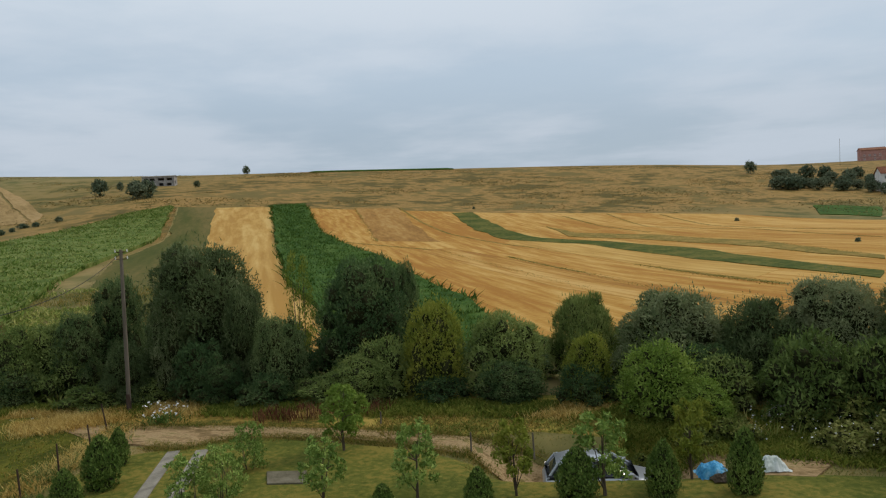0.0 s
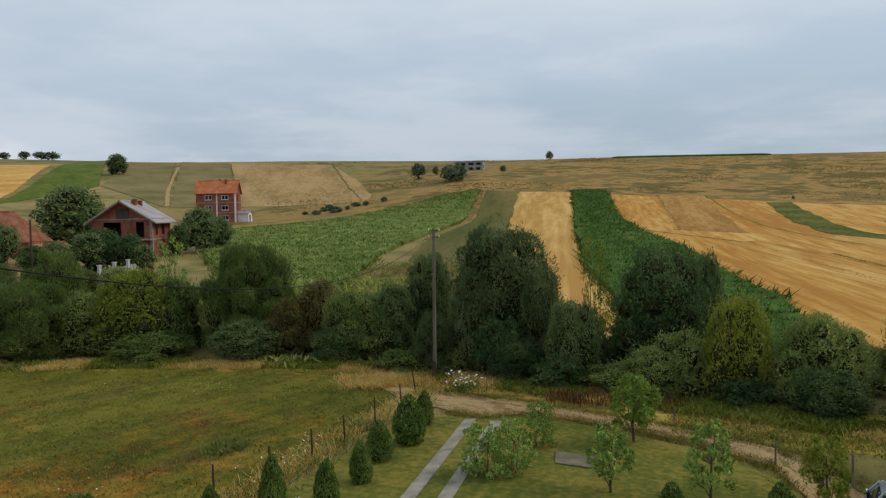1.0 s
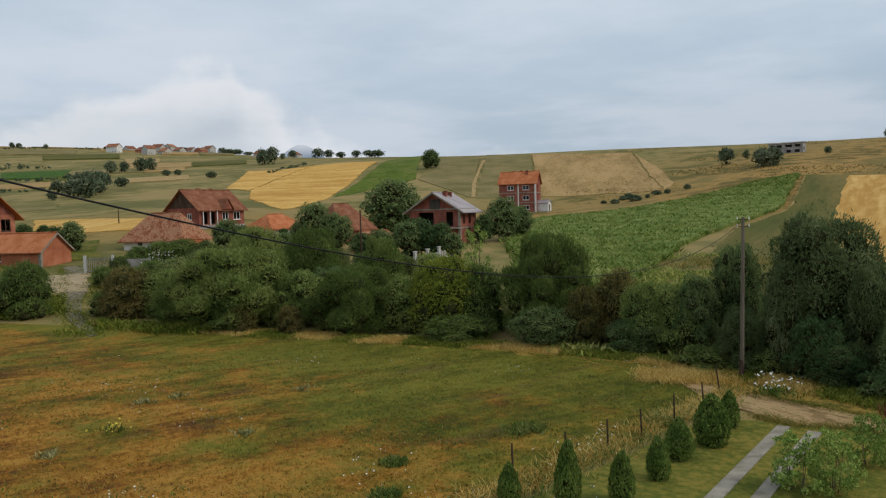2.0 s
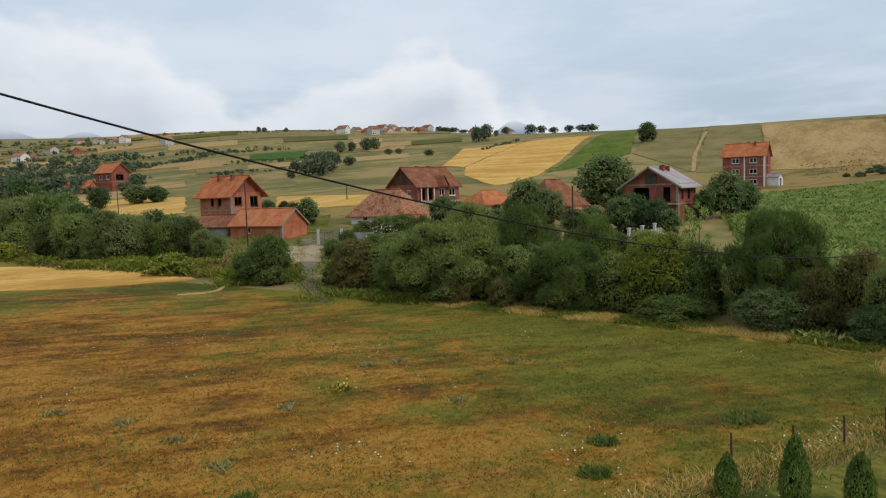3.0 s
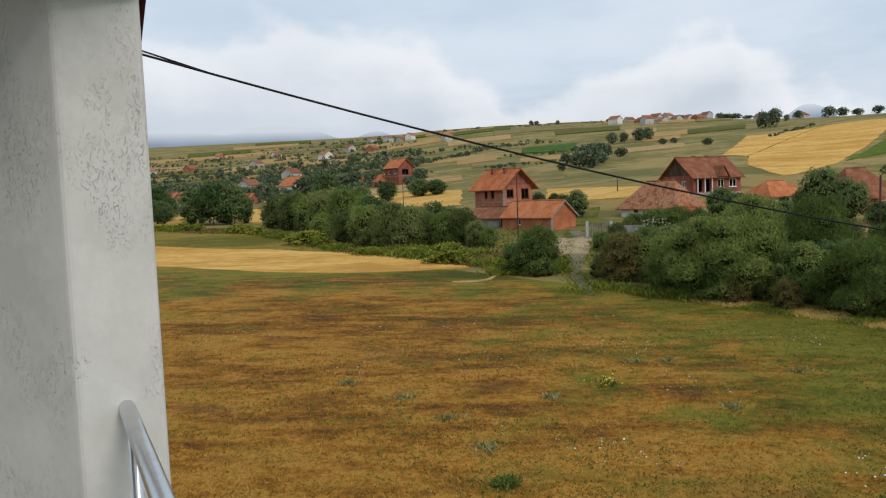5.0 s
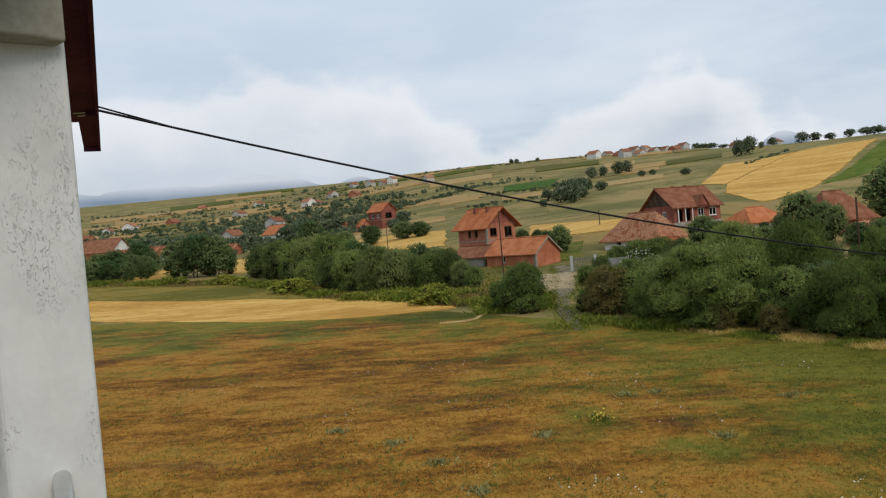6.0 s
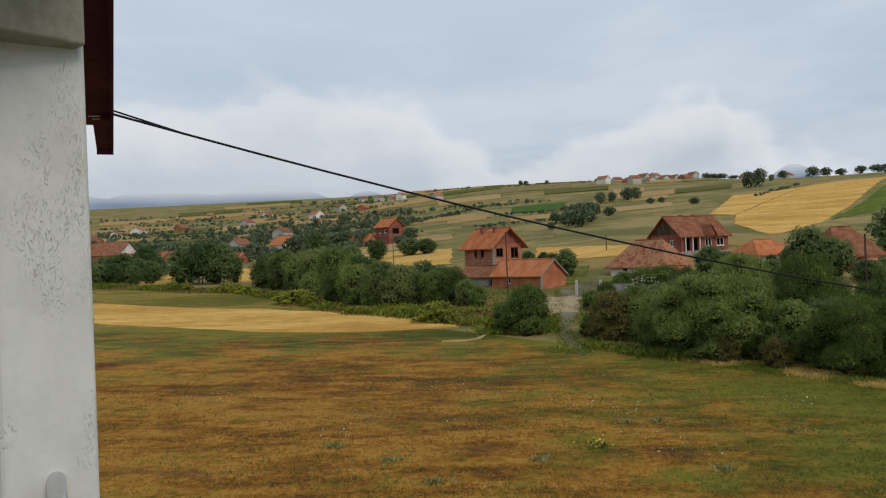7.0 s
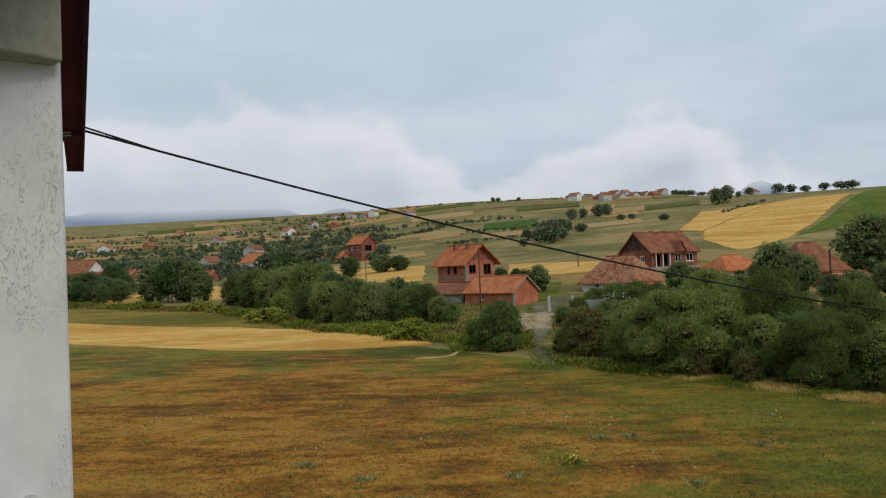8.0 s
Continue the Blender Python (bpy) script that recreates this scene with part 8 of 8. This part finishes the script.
def ground_cover():
    rng = np.random.default_rng(77)
    m = scatter(rng, 60000, 25, 113, 17, 64, 1.25)
    edge = np.interp(np.degrees(np.arctan2(-m[:, 0], m[:, 1])), EDGE_B, EDGE_R)
    keep = (np.hypot(*m.T) < edge - 1.0) & (m[:, 0] < -14.6)
    blades("meadow_grass", "short tufted mown meadow grass, green to brown", "grass", m[keep], 0.10, 3, GRASSBLADE, 1, 0.022, 1.1, 0.16, plain_blade=True)
    w = scatter(rng, 5000, 26, 112, 18, 62, 1.2)
    w = w[(w[:, 0] < -14.6) & (np.hypot(*w.T) < 60)]
    patch = np.array([noise.noise(Vector((q[0] * 0.12, q[1] * 0.12, 9.0))) for q in w])
    t = scatter(rng, 15000, 26, 112, 18, 62, 1.2)
    t = t[(t[:, 0] < -14.6)]
    t = t[np.hypot(*t.T) < np.interp(np.degrees(np.arctan2(-t[:, 0], t[:, 1])), EDGE_B, EDGE_R) - 1.0]
    pt = np.array([noise.noise(Vector((q[0] * 0.5, q[1] * 0.16, 5.0))) + 0.5 * noise.noise(Vector((q[0] * 1.4, q[1] * 1.1, 7.0))) for q in t])
    blades("meadow_straw", "bleached straw-coloured tufts in the mown meadow", "grass", t[pt > 0.26], 0.09, 6, STRAWBLADE, 51, 0.02, 1.0, 0.2, plain_blade=True)
    blades("meadow_thatch", "dark brown dead thatch in the mown meadow", "grass", t[pt < -0.34], 0.06, 6, THATCH, 52, 0.03, 1.3, 0.22, plain_blade=True)
    blades("meadow_tufts", "small green tufts in the mown meadow", "grass", t[(pt > 0.02) & (pt < 0.09)], 0.10, 7, RANKLEAF, 53, 0.02, 0.9, 0.14, plain_blade=True)
    blades("meadow_weeds", "scattered low green weeds in the meadow", "weeds", w[patch > 0.0], 0.11, 6, WEEDLEAF, 2, 0.022, 0.8, 0.16)
    g = scatter(rng, 16000, -36, 27, 19, 31, 1.1)
    g = g[(g[:, 0] > -13.2)]
    blades("lawn_grass", "short green garden lawn grass", "grass", g, 0.07, 3, MIXBLADE, 3, 0.012, 0.8, 0.12, plain_blade=True)
    # straw-coloured verge under the hedge
    b = -36 + 107 * rng.random(9000)
    r = np.interp(b, EDGE_B, EDGE_R) - 1.2 + 2.4 * rng.random(9000)
    v = np.stack([-np.sin(np.radians(b)) * r, np.cos(np.radians(b)) * r], -1)
    tall = np.array([noise.noise(Vector((q[0] * 0.25, q[1] * 0.25, 2.0))) for q in v])
    blades("verge_grass", "tall dry straw-coloured verge grass below the hedge", "grass", v[(tall > np.where(b < 21, 0.24, 0.12))], 0.26, 6, DRYBLADE, 4, 0.014, 0.7, 0.2)
    blades("verge_weeds", "rank green weeds below the hedge", "weeds", v[tall < np.where(b < 21, 0.24, 0.10)], 0.26, 6, RANKLEAF, 5, 0.03, 0.6, 0.2)
    blades("verge_grass", "tall golden dry grass beside the pole", "grass", scatter(rng, 700, 24, 31, 36.0, 38.5), 0.30, 8, DRYBLADE, 6, 0.014, 0.6, 0.25)
    blades("dock_stalks", "rust-brown dried dock stalks below the hedge", "weeds", scatter(rng, 130, 5, 15, 32.2, 34.2), 0.5, 6, DOCK, 90, 0.02, 0.25, 0.2)
    blades("verge_tufts", "leafy green tufts on the verge beyond the track", "weeds", scatter(rng, 900, -12, 6, 28.5, 32.0), 0.16, 6, MIXBLADE, 91, 0.02, 0.8, 0.2)
    # overgrown corner on the east side
    o = scatter(rng, 5200, -36, -13, 26.3, 31.5)
    blades("weed_bank", "overgrown bank of tall mixed weeds beside the track", "weeds", o, 0.22, 8, RANKLEAF, 7, 0.025, 0.7, 0.25)
    o2 = scatter(rng, 70, -36, -19, 27.5, 31.5)
    blades("weed_bank", "dry seeded stalks among the weeds", "weeds", o2, 0.75, 4, BANKLEAF, 8, 0.018, 0.2, 0.12)
    petals("white_flowers", "small white flowers among the weeds", scatter(rng, 230, -36, -22, 27, 31), 0.4, 1.0, 0.03, PETAL, 9)
    # weeds under the garden fence, flowering clumps
    fe = np.stack([-14.4 + rng.normal(size=1500) * 0.35, 13 + 19 * rng.random(1500)], -1)
    blades("fence_weeds", "dry grass and weeds along the garden fence", "weeds", fe, 0.24, 6, DRYBLADE, 10, 0.010, 0.8, 0.22)
    blades("fence_weeds", "green weeds along the garden fence", "weeds", fe[::4] + 0.2, 0.26, 6, WEEDLEAF, 11, 0.018, 0.8, 0.25)
    petals("white_flowers", "white flower heads by the fence", np.stack([-14.7 + rng.normal(size=45) * 0.5, 18.5 + 4.5 * rng.random(45)], -1), 0.3, 0.65, 0.026, PETAL, 12)
    c = np.array(spot(21.6, 35.0)) + rng.normal(size=(60, 2)) * np.array([0.5, 0.3])
    petals("white_flowers", "white bindweed blossoms on the bush by the pole", c, 0.3, 0.95, 0.05, PETAL, 13)
    blades("flower_stems", "leafy stems of the blossoming bush", "weeds", c[:24], 0.4, 7, WEEDLEAF, 14, 0.03, 0.8, 0.2)
    c = np.array(spot(47.8, 52.5)) + rng.normal(size=(110, 2)) * np.array([0.9, 0.6])
    petals("white_flowers", "white blossoms in the hedge", c, 0.6, 2.6, 0.075, PETAL, 15)
    fl = scatter(rng, 4200, 27, 110, 19, 50)
    fl = fl[np.array([noise.noise(Vector((q[0] * 0.18, q[1] * 0.18, 15.0))) for q in fl]) > 0.22]
    petals("white_flowers", "tiny white flowers dotted over the meadow", fl, 0.05, 0.14, 0.026, PETAL, 16)
    for k, (b, d) in enumerate(((66.0, 37.0), (68.4, 36.5), (74.5, 30.0), (82.6, 27.5), (86.2, 30.5), (79.6, 24.0), (90.5, 33.5), (57.0, 36.0), (61.2, 29.5))):
        c = np.array(spot(b, d)) + rng.normal(size=(16, 2)) * 0.22
        blades("pale_weed", "pale grey-green woolly weed in the meadow", "weeds", c, 0.2, 6, PALEWEED, 80 + k, 0.03, 0.7, 0.12)
    c = np.array(spot(66.9, 92.0)) + rng.normal(size=(110, 2)) * np.array([1.3, 1.0])
    petals("pale_blossom", "pale blossom of the shrub before the barn", c, 1.0, 3.6, 0.085, PETAL, 19)
    petals("yellow_flowers", "yellow flower heads in the meadow", np.array(spot(70.3, 32)) + rng.normal(size=(60, 2)) * 0.28, 0.15, 0.5, 0.035, YELLOWPETAL, 17)
    blades("tall_weed", "tall yellow-flowered weed in the meadow", "weeds", np.array(spot(70.3, 32)) + rng.normal(size=(8, 2)) * 0.22, 0.38, 5, WEEDLEAF, 18, 0.03, 0.3, 0.1)
    for k, (b, d, s) in enumerate(((39.6, 28.0, 0.8), (50.0, 24.6, 0.35), (29.3, 29.5, 0.6), (50.6, 21.8, 0.35), (78.5, 21.0, 0.3))):
        c = np.array(spot(b, d)) + rng.normal(size=(70, 2)) * s * 0.5
        blades("weed_clump", "dark green clump of weeds in the meadow", "weeds", c, 0.2, 7, WEEDLEAF, 20 + k, 0.03, 0.5, 0.12)
    # grass creeping over the sides of the track
    q = np.concatenate([resample(e, 300)[rng.integers(0, 300, 1500)] for e in TRACK_SIDES]) + rng.normal(size=(3000, 2)) * 0.22
    blades("track_grass", "short tufts creeping over the edges of the dirt track", "grass", q, 0.14, 7, MIXBLADE, 55, 0.016, 0.9, 0.14, plain_blade=True)
    q = scatter(rng, 3600, 16, 37, 43, 96)
    pq = np.array([noise.noise(Vector((a[0] * 0.10, a[1] * 0.07, 12.0))) for a in q])
    blades("fallow_weeds", "rank green weeds in the fallow behind the hedge", "weeds", q[pq > 0.02], 0.45, 7, BANKLEAF, 56, 0.07, 0.8, 0.5)
    blades("fallow_weeds", "dry seeded grass in the fallow behind the hedge", "grass", q[pq < -0.12], 0.35, 7, MIXBLADE, 57, 0.03, 0.5, 0.5)
    q = np.concatenate([resample(e, 200)[rng.integers(0, 200, 420)] for e in LANE_SIDES]) + rng.normal(size=(840, 2)) * 0.45
    blades("lane_weeds", "ragged weeds and grass along the gravel lane", "weeds", q, 0.2, 6, RANKLEAF, 59, 0.03, 1.0, 0.3)
    # maize
    mz = in_strip(rng, 4200, MAIZE_EDGES[0], MAIZE_EDGES[1])
    blades("maize_plants", "rows of light green maize plants", "maize", mz, 0.85, 8, MAIZELEAF, 40, 0.15, 0.6, 0.35)
    cn = in_strip(rng, 4000, CORN_EDGES[0], CORN_EDGES[1])
    blades("maize_plants", "dense dark green maize plants", "maize", cn, 0.9, 9, CORNLEAF, 41, 0.09, 0.6, 0.3)
    # ragged edges where strips of crop and grass meet
    frayed = {}
    for one, other, mat in FRAYS:
        for line in ((one, other) if mat not in (SEAM, SEAMDRY) else (one,)):
            long = np.hypot(*np.diff(np.array(line), axis=0).T).sum()
            n = int(min(700, long * 4))
            q = resample(line, 400)[rng.integers(0, 400, n)] + rng.normal(size=(n, 2)) * 0.55
            frayed.setdefault(mat, []).append(q[np.hypot(*q.T) < 260])
    for k, (mat, q) in enumerate(frayed.items()):
        blades("field_edge_grass", "ragged low growth along the edges of the strips", "grass", np.concatenate(q), 0.03, 3, mat, 60 + k, 0.10, 9.0, 0.4)
    seam = np.concatenate([resample(one, 200)[rng.integers(0, 200, 260)] for one, other, mat in FRAYS if mat is SEAM])
    blades("seam_weeds", "dry weeds standing along the seams of the stubble", "weeds", seam, 0.12, 5, MIXBLADE, 58, 0.05, 1.0, 0.4)
    # reeds and rank growth where the wheat meets the willows
    q = scatter(rng, 3200, 77, 108, 0, 11)
    far = np.hypot(*q.T)
    bq = np.degrees(np.arctan2(-q[:, 0], q[:, 1]))
    q = q / far[:, None] * (np.interp(bq, (77, 81, 85.7, 88.3, 91.7, 95, 97.4, 101, 104.6, 108), (78, 81, 92, 98, 112, 134, 148, 152, 164, 170)) + far)[:, None]
    pq = np.array([noise.noise(Vector((a[0] * 0.09, a[1] * 0.09, 6.0))) for a in q])
    blades("rank_growth", "yellow-green rank growth below the willows", "weeds", q[pq > 0.0], 0.75, 9, RANKLEAF, 42, 0.09, 0.8, 0.8)
    blades("rank_growth", "low dry growth below the willows", "weeds", q[pq < 0.05], 0.3, 7, MARGINBLADE, 47, 0.09, 0.9, 0.8)
    q = scatter(rng, 700, 73.4, 79, 72, 84)
    blades("rank_growth", "yellow-green rank growth beside the lane", "weeds", q, 0.45, 8, RANKLEAF, 43, 0.08, 0.9, 0.5)
    blades("rank_growth", "green weeds at the foot of the lane", "weeds", scatter(rng, 24, 70.6, 73.6, 59.5, 63), 0.22, 7, RANKLEAF, 48, 0.06, 0.9, 0.4)
    q = scatter(rng, 1100, 67, 80, 80, 118)
    bq = np.degrees(np.arctan2(-q[:, 0], q[:, 1]))
    pq = np.array([noise.noise(Vector((a[0] * 0.15, a[1] * 0.15, 21.0))) for a in q])
    clear = (bq < 71.3) | (bq > 74.4)
    q, pq = q[clear], pq[clear]
    blades("yard_weeds", "rank weeds on the rough ground by the garage", "weeds", q[pq > -0.05], 0.4, 7, RANKLEAF, 61, 0.07, 0.8, 0.5)
    blades("yard_weeds", "dry grass on the rough ground by the garage", "grass", q[pq < 0.0], 0.3, 7, MIXBLADE, 62, 0.05, 0.8, 0.5)
    q = scatter(rng, 1400, 52, 71, 56, 66)
    edge = np.interp(np.degrees(np.arctan2(-q[:, 0], q[:, 1])), EDGE_B, EDGE_R)
    q = q[np.abs(np.hypot(*q.T) - edge) < 1.6]
    blades("rank_growth", "yellow-green rank growth at the hedge foot", "weeds", q, 0.5, 8, RANKLEAF, 44, 0.06, 0.8, 0.4)
    # rough tussocks over the dry hill
    t = scatter(rng, 9000, -34, 36, 235, 445, 0.8)
    pt = np.array([noise.noise(Vector((a[0] * 0.02, a[1] * 0.03, 4.0))) for a in t])
    blades("hill_scrub", "rough tussocks and low scrub on the dry hill", "scrub", t[pt > 0.20], 0.35, 5, MARGINBLADE, 45, 0.2, 1.4, 2.6)
    blades("hill_grass", "bleached dry tussocks on the hill", "grass", t[pt < -0.30], 0.3, 5, HILLBLADE, 46, 0.2, 0.7, 1.8)


DOCK = material("rust_brown_dock", [(0.09, 0.035, 0.018), (0.15, 0.06, 0.03), (0.21, 0.10, 0.05)], scale=0.5, fine=3, bump=0, island=0.4)
PALEWEED = material("pale_woolly_leaf", [(0.17, 0.17, 0.06), (0.25, 0.25, 0.10), (0.34, 0.32, 0.15)], scale=0.5, fine=2.5, bump=0, island=0.5, translucent=0.2)
BANKLEAF = material("leafy_bank_weed", [(0.163, 0.215, 0.044), (0.280, 0.319, 0.073), (0.429, 0.403, 0.130)], scale=0.5, fine=2.5, bump=0, island=0.5, translucent=0.22)
STRAWBLADE = material("pale_straw_blade", [(0.25, 0.155, 0.032), (0.36, 0.24, 0.055), (0.45, 0.33, 0.10)], scale=0.4, fine=2.5, bump=0, island=0.5, translucent=0.2)
THATCH = material("dead_brown_thatch", [(0.103, 0.052, 0.021), (0.195, 0.098, 0.029), (0.298, 0.153, 0.040)], scale=0.4, fine=2.5, bump=0, island=0.5)
MIXBLADE = material("half_dry_blade", [(0.10, 0.125, 0.022), (0.19, 0.165, 0.035), (0.32, 0.23, 0.065)], scale=0.4, fine=2.5, bump=0, island=0.5, translucent=0.2)
MAIZELEAF = material("light_maize_leaf", [(0.10, 0.16, 0.028), (0.17, 0.235, 0.048), (0.29, 0.31, 0.10)], scale=0.15, fine=1.5, bump=0, island=0.6, translucent=0.2)
CORNLEAF = material("dark_maize_leaf", [(0.036, 0.080, 0.014), (0.062, 0.120, 0.020), (0.115, 0.175, 0.038)], scale=0.3, fine=2, bump=0, island=0.5, translucent=0.2)
RANKLEAF = material("rank_yellow_green_leaf", [(0.088, 0.125, 0.018), (0.150, 0.181, 0.026), (0.250, 0.250, 0.048)], scale=0.3, fine=2, bump=0, island=0.5, translucent=0.2)
HILLBLADE = material("bleached_tussock_blade", [(0.19, 0.125, 0.04), (0.27, 0.18, 0.06), (0.34, 0.24, 0.09)], scale=0.1, fine=1, bump=0, island=0.5, translucent=0.15)
MARGINBLADE = material("olive_tussock_blade", [(0.12, 0.10, 0.03), (0.19, 0.145, 0.05), (0.27, 0.19, 0.075)], scale=0.1, fine=1, bump=0, island=0.5, translucent=0.15)
MAIZE_EDGES = ([(-81.0, 222.0), (-68.3, 181.4), (-60.400000000000006, 155.0), (-56.800000000000004, 121.7), (-52, 100), (-40, 68), (-33, 52)],
               [(-88, 206), (-93, 186), (-104, 160), (-110, 138), (-92, 105), (-58, 70), (-48, 55)])
CORN_EDGES = ([(-51.8, 225.8), (-39.9, 176.4), (-30.5, 135.4), (-24.7, 113.5), (-18, 85), (-11.3, 64.3), (-8, 50), (-7, 45)],
              [(-43.8, 235.9), (-27.5, 165.1), (-18.5, 138.2), (-9.3, 112.7), (-0.7, 73.9), (1.9, 66.8), (3.5, 50), (4, 44)])
ground_cover()
